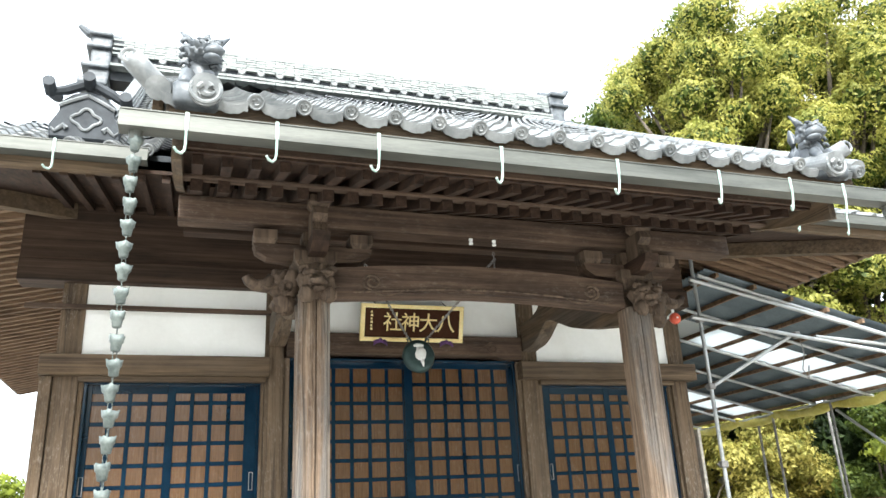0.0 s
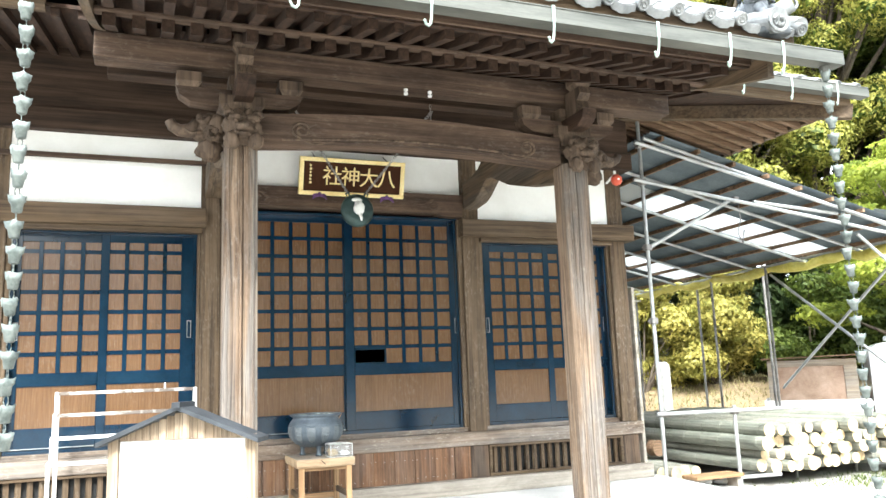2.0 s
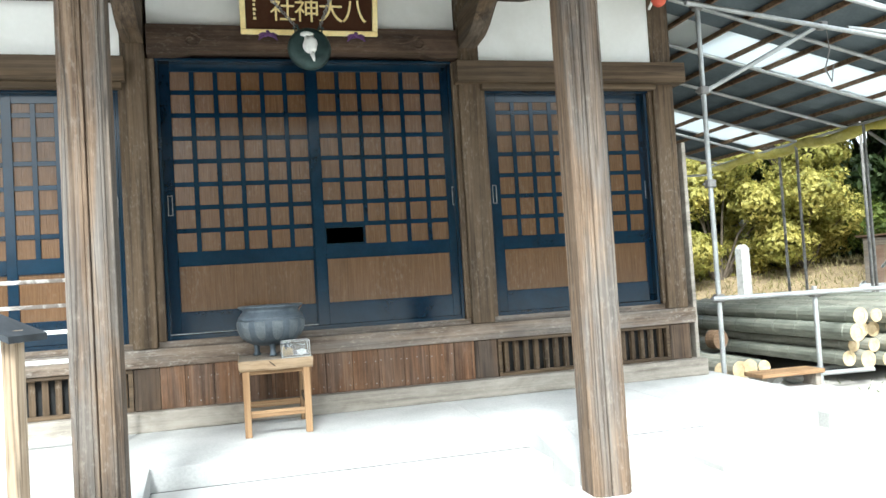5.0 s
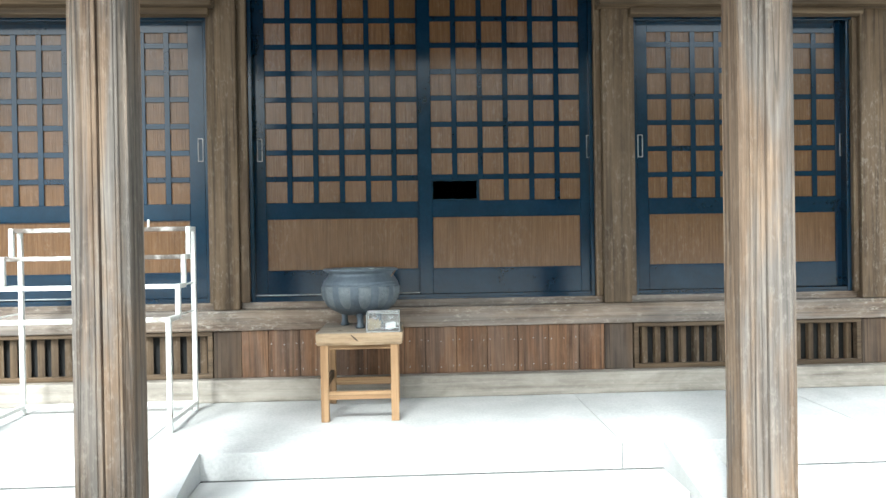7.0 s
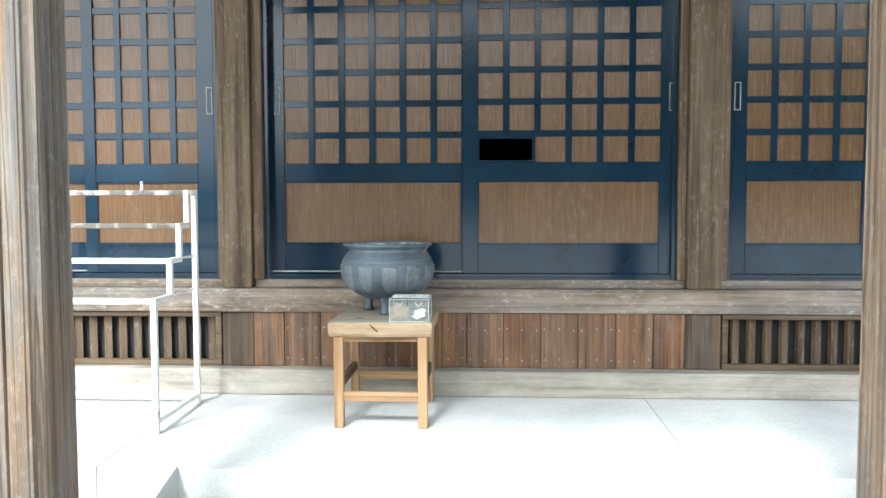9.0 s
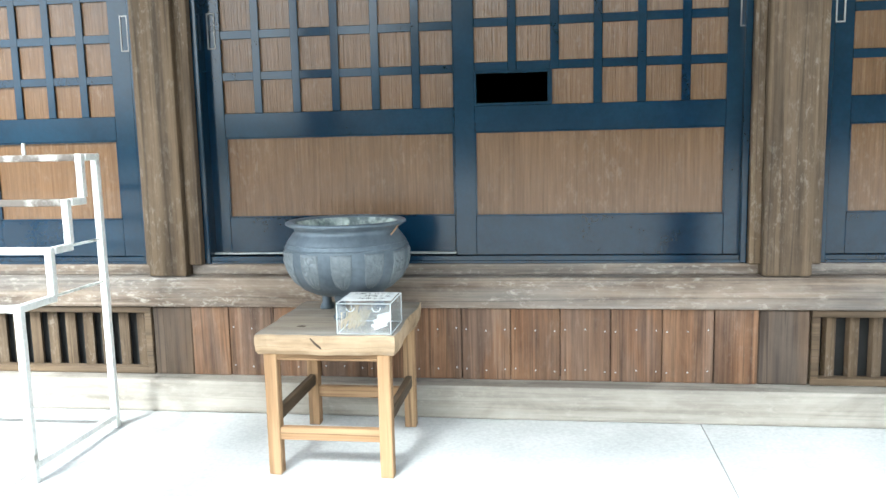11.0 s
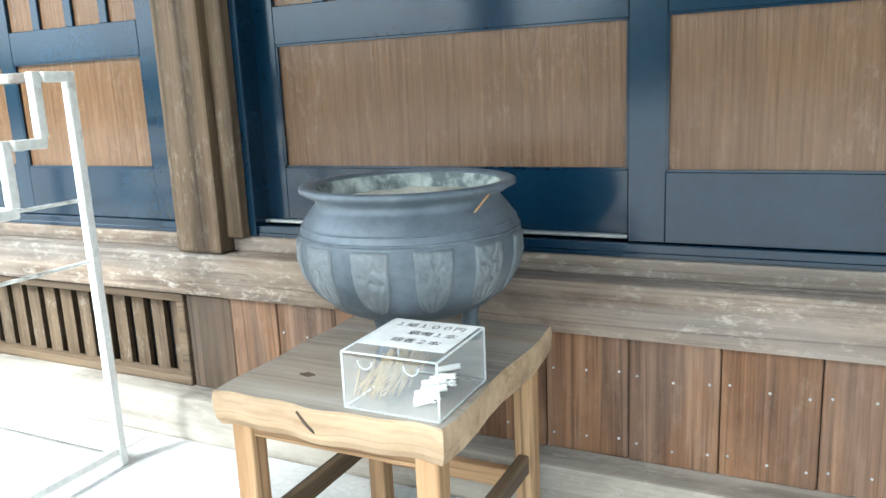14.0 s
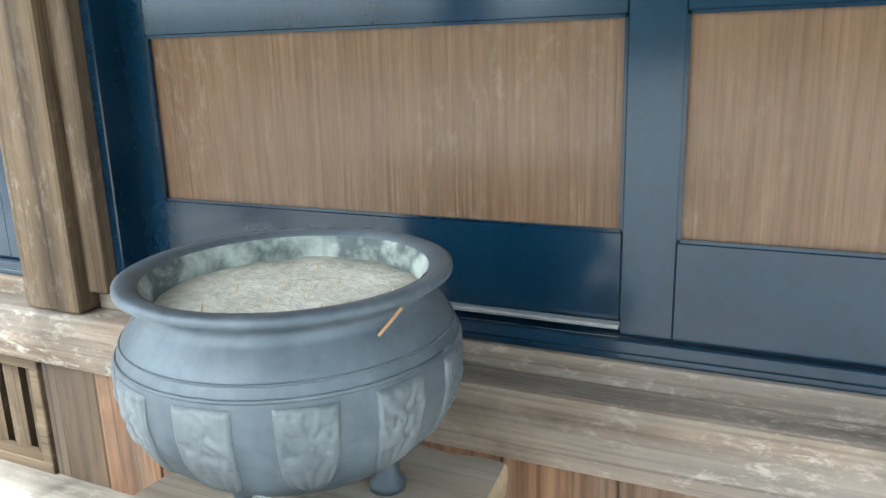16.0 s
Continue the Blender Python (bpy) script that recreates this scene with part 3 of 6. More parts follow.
# ---- sliding lattice doors ----
def door(name, x0, x1, y, top, stile_l, stile_r, cols, rows, short, pull, label, slot=False):
    """A blue lattice sliding door: frame, bars, brown infill, low panel, pull."""
    d = thing(name, (x0, y, 0.9), label, "door", kind="structure")
    w, h = x1 - x0, top - 0.9
    a, c = stile_l, w - stile_r
    z0, z1, z2 = 0.185, 0.575, 0.692
    cell, gap = 0.157, 0.039
    zt = z2 + rows * cell + (rows - 1) * gap
    zs = zt + gap + 0.075 if short else zt
    bm = B()
    for q in ((0, a, 0, h), (c, w, 0, h), (a, c, 0, z0), (a, c, z1, z2), (a, c, zs, h)):
        box(bm, q[0], q[1], 0, 0.034, q[2], q[3], 0.002)
    part("door_frame", bm, navy, d)
    bm = B()
    box(bm, a, c, 0.012, 0.022, z0, z1)
    part("lower_panel", bm, panel_wood, d, "brown wood-grain lower panel")
    bm = B()
    for q in ((a, c, z0, z0 + 0.006), (a, c, z1 - 0.006, z1), (a, a + 0.006, z0, z1), (c - 0.006, c, z0, z1)):
        box(bm, q[0], q[1], 0.002, 0.012, q[2], q[3])
    part("bead", bm, navy, d)
    cw = (c - a - (cols - 1) * gap) / cols
    sx, sz = a + 2 * cw + gap - 0.012, z2 + cell
    bm = B()
    if slot:
        box(bm, a, c, 0.014, 0.02, sz, zs)
        box(bm, sx + 0.02, c, 0.014, 0.02, z2, sz - 0.0005)
    else:
        box(bm, a, c, 0.014, 0.02, z2, zs)
    part("infill", bm, panel_wood, d, "brown wood-grain infill behind the lattice")
    for k in range(1, cols):
        x = a + k * (cw + gap) - gap
        bm = B()
        zb = sz + 0.0 if slot and k in (1, 2) else z2
        box(bm, x, x + gap, 0.002, 0.0135, zb, zs, 0.0015)
        part("upright_bar", bm, navy, d)
    levels = [z2 + k * (cell + gap) - gap for k in range(1, rows + (1 if short else 0))]
    for k, z in enumerate(levels):
        bm = B()
        box(bm, a, c, 0.0035, 0.0138, z, z + gap, 0.0015)
        part("cross_bar", bm, navy, d)
    if slot:
        bm = B()
        for q in ((a, sx + 0.02, z2, z2 + 0.012), (a, sx + 0.02, sz - 0.012, sz), (sx, sx + 0.02, z2 + 0.012, sz - 0.012), (a, a + 0.008, z2 + 0.012, sz - 0.012)):
            box(bm, q[0], q[1], -0.004, 0.028, q[2], q[3])
        part("slot_frame", bm, navy, d, "dark metal frame of the offering slot")
    if pull:
        x = 0.03 if pull < 0 else w - 0.07
        bm = B()
        for q in ((0, 0.006, 0, 0.17), (0.034, 0.04, 0, 0.17), (0.006, 0.034, 0, 0.006), (0.006, 0.034, 0.164, 0.17)):
            box(bm, x + q[0], x + q[1], -0.004, 0.004, 1.0 + q[2], 1.0 + q[3])
        part("door_pull", bm, rust_steel, d, "recessed metal door pull")
    return d


LB = "dark blue lattice sliding door with brown infill, closed"
door("door_1", 1.03, 2.325, 8.19, 3.19, 0.092, 0.08, 6, 8, False, -1, LB)
door("door_2", 2.255, 3.585, 8.145, 3.19, 0.095, 0.12, 6, 8, False, 1, "dark blue lattice sliding door with an offering slot", True)
door("door_3", -0.925, -0.09, 8.19, 2.925, 0.075, 0.075, 4, 6, True, -1, LB)
door("door_4", -0.16, 0.71, 8.145, 2.925, 0.075, 0.132, 4, 6, True, 1, LB)
door("door_5", 3.875, 4.76, 8.145, 2.925, 0.11, 0.075, 4, 6, True, -1, LB)
door("door_6", 4.69, 5.565, 8.19, 2.925, 0.075, 0.1, 4, 6, True, 1, LB)

# ---- porch posts, beams and brackets ----
POST_Y = 5.62
def porch_post(x, split):
    p = thing("porch_post", (x, POST_Y + 0.135, GROUND), "weathered grey brown porch post with moulded corners", "post", "porch posts")
    h, c = 0.121, 0.03
    o = []
    for sx, sy in ((1, 1), (-1, 1), (-1, -1), (1, -1)):
        q = [(h, h - c - 0.016), (h - 0.006, h - c - 0.013), (h - 0.006, h - c - 0.004), (h - 0.001, h - c), (h - 0.012, h - c + 0.004), (h - c + 0.004, h - 0.012), (h - c, h - 0.001), (h - c - 0.004, h - 0.006), (h - c - 0.013, h - 0.006), (h - c - 0.016, h)]
        q = [(sx * a, sy * b) for a, b in q]
        o += q if sx * sy > 0 else q[::-1]
        if (sx, sy) == (-1, -1):          # a deep drying split down the front
            o += [(split - 0.03, -h), (split - 0.026, -h + 0.005), (split - 0.022, -h), (split - 0.007, -h), (split - 0.001, -h + 0.02), (split + 0.005, -h)]
    rings = [[(a * (1 - 0.012 * t), b * (1 - 0.012 * t), 0.02 + (3.32 - 0.02) * t) for a, b in o] for t in (0, 0.25, 0.5, 0.75, 1)]
    bm = B()
    loft(bm, rings)
    part("shaft", bm, post_wood, p)
    bm = B()
    box(bm, -0.19, 0.19, -0.19, 0.19, -0.05, 0.021, 0.012, 2)
    part("base_stone", bm, granite, p, "square granite base stone")
    return p


for x, split in ((0.885, 0.012), (3.705, -0.02)):
    porch_post(x, split)

rb = thing("rainbow_beam", (2.28, POST_Y + 0.13, 3.13), "dark timber porch beam with carved scroll ends", "beam", kind="structure")
o = []
for k in range(31):
    u = k / 30
    o.append((-1.27 + 2.54 * u, 0.05 + 0.06 * math.sin(math.pi * u)))
o2 = []
for k in range(31):
    u = 1 - k / 30
    o2.append((-1.27 + 2.54 * u, 0.27 + 0.07 * math.sin(math.pi * u)))
bm = B()
prism(bm, o + o2, -0.11, 0.11)
part("beam_body", bm, dark_x, rb)
for x, s in ((-0.95, 1), (0.95, -1)):
    part("scroll", swirl(x, 0.17, s, -0.11, 0.012, 1.6), carved, rb)
bm = B()
tube(bm, [(-1.1 + 2.2 * k / 20, -0.111, 0.08 + 0.06 * math.sin(math.pi * k / 20)) for k in range(21)], 0.01, 6)
part("edge_moulding", bm, carved, rb)


def carved_head(x, side):
    """A carved beast head: brow, snout, curls and paws, out of rounded lumps."""
    t = thing("carved_beam_end", (x, POST_Y + 0.13, 3.2), "carved dark timber beam end with curls", "carving", "carved beam ends")
    y = -0.2

    def knob(name, c, r, seed, rough=0.35, sub=3, freq=3.0):
        bm = B()
        lump(bm, c, r, seed, rough, sub, freq)
        part(name, bm, carved, t, smooth=True)

    def curl(name, pts, rr, seg=8):
        bm = B()
        tube(bm, pts, rr, seg)
        part(name, bm, carved, t, smooth=True)

    knob("head", (0, y + 0.02, 0.06), (0.13, 0.1, 0.13), 1, 0.35, 4)
    for sx in (-1, 1):
        knob("paw", (sx * 0.085, y - 0.05, -0.06), (0.055, 0.05, 0.065), 2 + sx, 0.3)
        knob("brow", (sx * 0.06, y - 0.085, 0.1), (0.05, 0.03, 0.026), 4 + sx, 0.25)
        knob("eye", (sx * 0.058, y - 0.1, 0.07), (0.018, 0.016, 0.014), 6 + sx, 0.05, 2)
        curl("mane_curl", [(sx * (0.1 + 0.03 * math.cos(q * 0.9)), y - 0.04 - 0.006 * q, 0.12 + 0.035 * math.sin(q * 0.9)) for q in range(7)], [0.02, 0.02, 0.018, 0.016, 0.014, 0.011, 0.006])
    knob("snout", (0, y - 0.09, 0.03), (0.065, 0.06, 0.035), 8, 0.3)
    knob("jaw", (0, y - 0.07, -0.02), (0.05, 0.05, 0.02), 9, 0.3)
    knob("side_head", (side * 0.22, 0, 0.08), (0.13, 0.085, 0.11), 11, 0.35, 4)
    knob("side_jaw", (side * 0.22, 0, -0.07), (0.09, 0.07, 0.09), 12, 0.4)
    knob("ear", (side * 0.17, -0.085, 0.1), (0.055, 0.025, 0.08), 13, 0.3)
    curl("trunk", [(side * 0.3, 0, 0.1), (side * 0.36, 0, 0.06), (side * 0.43, 0, 0.06), (side * 0.48, 0, 0.09), (side * 0.5, 0, 0.13)], [0.07, 0.055, 0.045, 0.04, 0.036], 10)
    curl("tusk", [(side * 0.28, -0.075, 0.04), (side * 0.35, -0.085, 0.02), (side * 0.4, -0.085, 0.05)], [0.018, 0.013, 0.005])
    for k in range(4):
        a = k * 1.6
        curl("mane_curl", [(side * (0.2 + (0.05 - 0.005 * q) * math.cos(a + q * 0.9)), -0.08 - 0.006 * q, 0.03 + (0.06 - 0.005 * q) * math.sin(a + q * 0.9)) for q in range(5)], [0.022, 0.02, 0.017, 0.013, 0.006], 6)
    return t


carved_head(0.885, -1)
carved_head(3.705, 1)


def bracket(x):
    """A stepped bracket set over a post: bearing block, arm, three small blocks."""
    t = thing("bracket_set", (x, POST_Y + 0.135, 3.38), "stepped dark timber bracket set on a post", "bracket", "porch bracket sets")
    bm = B()
    loft(bm, [[(sx * w, sy * w, z) for sx, sy in ((-1, -1), (1, -1), (1, 1), (-1, 1))] for w, z in ((0.11, -0.04), (0.11, 0.0), (0.16, 0.06), (0.16, 0.13))])
    part("bearing_block", bm, carved, t)
    bm = B()
    prism(bm, [(-0.46, 0.2), (-0.44, 0.14), (-0.36, 0.09), (-0.2, 0.075), (0.2, 0.075), (0.36, 0.09), (0.44, 0.14), (0.46, 0.2)], -0.07, 0.07)
    part("arm", bm, dark_x, t)
    bm = B()
    prism_x(bm, [(-0.42, 0.2), (-0.4, 0.13), (-0.3, 0.08), (0.3, 0.08), (0.4, 0.13), (0.42, 0.2)], -0.065, 0.065)
    part("arm", bm, dark_y, t)
    bm = B()
    prism_x(bm, [(-0.12, 0.2), (-0.26, 0.2), (-0.33, 0.25), (-0.31, 0.31), (-0.37, 0.36), (-0.35, 0.42), (-0.12, 0.42)], -0.055, 0.055)
    part("nose", bm, carved, t)
    bm = B()
    loft(bm, [[(sx * w, -0.27 + sy * w, z) for sx, sy in ((-1, -1), (1, -1), (1, 1), (-1, 1))] for w, z in ((0.055, 0.42), (0.08, 0.46), (0.08, 0.52))])
    part("small_block", bm, carved, t)
    for dx in (-0.37, 0, 0.37):
        bm = B()
        loft(bm, [[(dx + sx * w, sy * w, z) for sx, sy in ((-1, -1), (1, -1), (1, 1), (-1, 1))] for w, z in ((0.065, 0.2), (0.09, 0.24), (0.09, 0.31))])
        part("small_block", bm, carved, t)


for x in (0.885, 3.68):
    bracket(x)
eb = thing("eave_beam", (2.28, POST_Y + 0.13, 3.68), "heavy dark timber purlin under the porch eaves", "beam", kind="structure")
bm = B()
box(bm, -2.41, 2.46, -0.1, 0.1, 0.05, 0.24, 0.014, 2)
part("beam_body", bm, dark_x, eb)
# curved tie beams from porch posts to hall pillars
TIE = ((5.86, 3.08), (6.2, 3.14), (6.5, 3.2), (6.8, 3.29), (7.05, 3.4), (7.22, 3.48), (7.34, 3.49), (7.45, 3.43), (7.55, 3.37), (7.7, 3.32), (7.99, 3.3))
for x in (0.87, 3.7):
    bm = B()
    prism_x(bm, [(y, z) for y, z in TIE] + [(y, max(3.42, z + 0.2 + 0.1 * (y - 5.8) * 0.5)) for y, z in TIE[::-1]], x - 0.08, x + 0.08)
    tagged(part("tie_beam", bm, wood_y), "curved timber tie beam of the porch", "beam", "porch tie beams", "structure")

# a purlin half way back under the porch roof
beam("purlin", -0.1, 4.72, 6.86, 7.02, 4.08, 4.26, shaded_x, "dark timber purlin under the porch roof", 0.012)

# ---- porch eaves: rafters, boards, gutter ----
EY = 4.36          # front edge of the porch roof
KX0, KX1 = -0.13, 4.77


def kz(y):
    """Height of the porch soffit, on top of the flying rafters."""
    return 3.785 + 0.28 * (y - 4.68) + 0.03 * (y - 4.68) ** 2


def kb(y):
    """Underside of the base rafters, which rest on the eave beam."""
    return 3.922 + 0.37 * (y - 5.65)


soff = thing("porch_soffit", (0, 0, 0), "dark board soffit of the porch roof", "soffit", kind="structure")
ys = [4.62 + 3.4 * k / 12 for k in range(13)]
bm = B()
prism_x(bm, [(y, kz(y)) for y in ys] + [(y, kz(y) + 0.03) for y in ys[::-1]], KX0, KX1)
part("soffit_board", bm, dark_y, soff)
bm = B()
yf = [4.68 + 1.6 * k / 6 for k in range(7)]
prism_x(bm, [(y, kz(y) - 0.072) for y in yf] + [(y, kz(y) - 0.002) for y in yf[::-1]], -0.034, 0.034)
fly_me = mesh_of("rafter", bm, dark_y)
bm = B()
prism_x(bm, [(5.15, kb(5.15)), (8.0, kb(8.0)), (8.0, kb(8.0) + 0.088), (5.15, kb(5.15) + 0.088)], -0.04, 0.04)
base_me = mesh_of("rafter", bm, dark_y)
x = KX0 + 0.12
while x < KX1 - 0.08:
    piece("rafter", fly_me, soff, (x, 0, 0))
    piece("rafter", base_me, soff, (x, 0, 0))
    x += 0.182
for y0, y1, z0, z1 in ((4.60, 4.70, 3.786, 3.86), (EY + 0.01, 4.62, 3.846, 3.874), (5.12, 5.21, kb(5.15) + 0.089, kz(5.15) - 0.073)):
    bm = B()
    box(bm, KX0, KX1, y0, y1, z0, z1, 0.004)
    part("eave_board", bm, dark_x, soff)
for s, x in ((-1, KX0), (1, KX1)):
    bm = B()
    yq = [4.44 + 3.6 * k / 12 for k in range(13)]
    pr = [(y, kz(y) - 0.1 - 0.03 * math.sin(k * 0.5)) for k, y in enumerate(yq)] + [(y, kz(y) + 0.13) for y in yq[::-1]]
    prism_x(bm, pr, x - 0.03, x + 0.03)
    part("barge_board", bm, wood_y, soff, "curved timber barge board")


def gutter(x0, x1, y, z, label, hooks, name="gutter"):
    g = thing(name, (x0, y, z), label, "gutter")
    L = x1 - x0
    bm = B()
    o = [(-0.06, -0.005), (-0.06, -0.105), (0.06, -0.105), (0.06, -0.005), (0.052, -0.005), (0.052, -0.097), (-0.052, -0.097), (-0.052, -0.005)]
    prism_x(bm, o, 0, L)
    box(bm, -0.004, 0.0, -0.06, 0.06, -0.105, 0)
    box(bm, L, L + 0.004, -0.06, 0.06, -0.105, 0)
    part("trough", bm, gutter_mat, g)
    bm = B()
    box(bm, 0, L, -0.066, -0.052, -0.006, 0.004, 0.002)
    part("front_lip", bm, gutter_mat, g)
    for hx in hooks:
        bm = B()
        q = hx - x0
        box(bm, q - 0.011, q + 0.011, -0.068, -0.0605, -0.1, 0.012, 0.001)
        tube(bm, [(q, -0.066, -0.08), (q, -0.06, -0.14), (q, -0.05, -0.19), (q - 0.005, -0.045, -0.225), (q - 0.02, -0.05, -0.245), (q - 0.045, -0.07, -0.245), (q - 0.06, -0.09, -0.23)], 0.0085, 6)
        part("hook", bm, verdigris, g, "pale green copper gutter hook")
    return g


gutter(-0.44, 5.3, 4.28, 3.805, "long grey copper gutter along the porch eaves", [-0.08, 0.43, 1.05, 1.87, 2.73, 3.56, 4.19, 4.69])

# ---- main eaves ----
MY, MZ = 6.15, 4.42
MX0, MX1 = -3.1, 7.62
msoff = thing("main_soffit", (0, 0, 0), "brown timber soffit and rafters of the main eaves", "soffit", kind="structure")
mz = lambda d: MZ - 0.13 + 0.24 * d
bm = B()
loft(bm, [[(MX0 + d, MY + d, mz(d)), (MX1 - d, MY + d, mz(d)), (MX1 - d, MY + d, mz(d) + 0.03), (MX0 + d, MY + d, mz(d) + 0.03)] for d in (0.0, 1.95)])
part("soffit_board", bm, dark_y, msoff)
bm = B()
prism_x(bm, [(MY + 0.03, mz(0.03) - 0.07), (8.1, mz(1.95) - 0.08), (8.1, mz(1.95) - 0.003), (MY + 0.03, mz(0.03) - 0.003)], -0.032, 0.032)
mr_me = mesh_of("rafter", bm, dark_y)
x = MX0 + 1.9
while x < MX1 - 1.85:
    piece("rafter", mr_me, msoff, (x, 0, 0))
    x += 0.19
for x0, x1 in ((MX0, -0.5), (5.1, MX1)):
    bm = B()
    box(bm, x0, x1, MY - 0.03, MY + 0.04, MZ - 0.17, MZ - 0.06, 0.004)
    part("eave_board", bm, wood_x, msoff)
# side eaves with rafters running out along x
for s, wx, ex in ((-1, -1.13, MX0), (1, 5.72, MX1)):
    bm = B()
    loft(bm, [[(ex - s * d, MY + d, mz(d)), (ex - s * d, 17.0, mz(d)), (ex - s * d, 17.0, mz(d) + 0.03), (ex - s * d, MY + d, mz(d) + 0.03)] for d in (0.0, 1.95)])
    part("soffit_board", bm, rafter_x, msoff)
    bm = B()
    prism(bm, [(wx, mz(1.9) - 0.085), (ex - s * 0.03, mz(0) - 0.07), (ex - s * 0.03, mz(0) - 0.003), (wx, mz(1.9) - 0.003)], -0.032, 0.032)
    sr_me = mesh_of("rafter", bm, rafter_x)
    y = 6.45
    while y < 16.9:
        if y > 8.0:
            piece("rafter", sr_me, msoff, (0, y, 0))
        else:
            f = (y - MY) / 1.95
            bm = B()
            xa = ex - s * 1.9 * f
            prism(bm, [(xa, mz(1.9 * f) - 0.08), (ex - s * 0.03, mz(0) - 0.07), (ex - s * 0.03, mz(0) - 0.003), (xa, mz(1.9 * f) - 0.003)], y - 0.032, y + 0.032)
            part("rafter", bm, rafter_x, msoff)
        y += 0.2
    bm = B()
    box(bm, ex - 0.035, ex + 0.035, MY, 17.0, MZ - 0.17, MZ - 0.06, 0.004)
    part("eave_board", bm, wood_y, msoff)
    bm = B()
    bar(bm, (ex + s * 0.02, MY - 0.02, mz(0) - 0.1), (wx, 8.05, mz(1.9) - 0.1), 0.11, 0.16)
    part("hip_rafter", bm, wood_x, msoff, "stout diagonal hip rafter")
gutter(MX0 - 0.1, -0.40, MY - 0.09, MZ + 0.02, "grey copper gutter along the main eaves", [-2.6, -1.85, -1.07], "gutter")
gutter(5.0, MX1 + 0.15, MY - 0.09, MZ + 0.02, "grey copper gutter along the main eaves", [5.35, 6.0, 6.65, 7.3], "gutter")

# ---- roof tiles ----
TW, TL = 0.2885, 0.24


def tile_profile(n=10):
    o = []
    for k in range(n + 1):
        u = k / n
        h = -0.03 * math.sin(math.pi * u / 0.7) if u < 0.7 else 0.034 * math.sin(math.pi * (u - 0.7) / 0.3)
        o.append((u * (TW + 0.02), h))
    return o


def tile_rings(back):
    o = tile_profile()
    rings = []
    for y, dz in ((0.0, 0.022), (back, 0.0)):
        rings.append([(x, y, h + dz) for x, h in o] + [(x, y, h + dz - 0.02) for x, h in o[::-1]])
    return rings


bm = B()
loft(bm, tile_rings(TL + 0.05))
tile_me = mesh_of("roof_tile", bm, tile_mat, False)
bm = B()
loft(bm, tile_rings(TL + 0.05))
o = tile_profile(12)
lip = [(x, h + 0.012) for x, h in o if x < TW * 0.74]
drop = [(x, h - 0.048 - 0.012 * abs(math.sin(k * 1.35))) for k, (x, h) in enumerate(lip)]
prism(bm, lip + drop[::-1], -0.012, 0.006)
rod(bm, (TW * 0.87, -0.03, 0.012), (TW * 0.87, 0.03, 0.012), 0.051, 0.051, 20)
tube(bm, [(TW * 0.87 + 0.043 * math.cos(a), -0.031, 0.012 + 0.043 * math.sin(a)) for a in [2 * math.pi * k / 20 for k in range(21)]], 0.006, 5)
for k in range(3):
    a = k * 2.094
    tube(bm, [(TW * 0.87 + 0.02 * math.cos(a + q * 0.55), -0.031, 0.012 + 0.02 * math.sin(a + q * 0.55)) for q in range(4)], [0.01, 0.009, 0.007, 0.003], 5)
eave_tile_me = mesh_of("eave_tile", bm, tile_mat, False)


def kroof(y):
    return 3.957 + 0.602 * (y - 4.27) + 0.003 * (y - 4.27) ** 2


def mroof(y):
    d = y - MY
    return MZ + 0.07 + 0.56 * d + 0.027 * d * d


kohai = thing("porch_roof", (0, 0, 0), "silver grey wave tiled porch roof", "roof", kind="structure")
ang = math.atan(0.61)
COLS = 18
KT0 = -0.235
y, row = 4.27, 0
loose = B()
while y < 10.2:
    for c in range(COLS):
        m = Matrix.LocRotScale((KT0 + c * TW + 0.003 * math.sin(c * 3 + row), y, kroof(y) + 0.004 * math.sin(c * 5.1 + row * 2.3)), Euler((ang, 0, 0)), None)
        if row < 16:
            ob = new("eave_tile" if row == 0 else "roof_tile", eave_tile_me if row == 0 else tile_me)
            ob.parent = kohai
            ob.matrix_basis = m
        else:
            tmp = [[m @ Vector(p) for p in r] for r in tile_rings(TL + 0.05)]
            loft(loose, tmp, caps=False)
    y += TL * math.cos(ang)
    row += 1
tagged(part("upper_tiles", loose, tile_mat, kohai), kind="stuff")
bm = B()
prism_x(bm, [(4.33, kroof(4.33) - 0.05), (10.6, kroof(10.6) - 0.05), (10.6, kroof(10.6) - 0.09), (4.33, kroof(4.33) - 0.12)], KT0 + 0.03, KT0 + COLS * TW - 0.03)
part("roof_boarding", bm, wood_y, kohai)
bm = B()
box(bm, KT0 + 0.05, KT0 + COLS * TW - 0.05, 4.325, 4.362, 3.80, kroof(4.33) - 0.045)
part("fascia", bm, wood_x, kohai, "brown timber fascia under the tiles")
# rolled edge tiles up both verges
bm = B()
rod(bm, (0, -0.02, 0), (0, TL + 0.02, 0.0), 0.075, 0.068, 12)
roll_me = mesh_of("verge_tile", bm, tile_mat, False)
for x in (KT0 - 0.02, KT0 + COLS * TW + 0.0):
    y = 4.3
    while y < 10.0:
        piece("verge_tile", roll_me, kohai, (x, y, kroof(y) + 0.03), (ang, 0, 0))
        y += TL * math.cos(ang)
    bm = B()
    prism_x(bm, [(4.4, kroof(4.4) - 0.16), (10.0, kroof(10.0) - 0.16), (10.0, kroof(10.0)), (4.4, kroof(4.4))], x - 0.03, x + 0.03)
    part("verge_board", bm, wood_y, kohai)

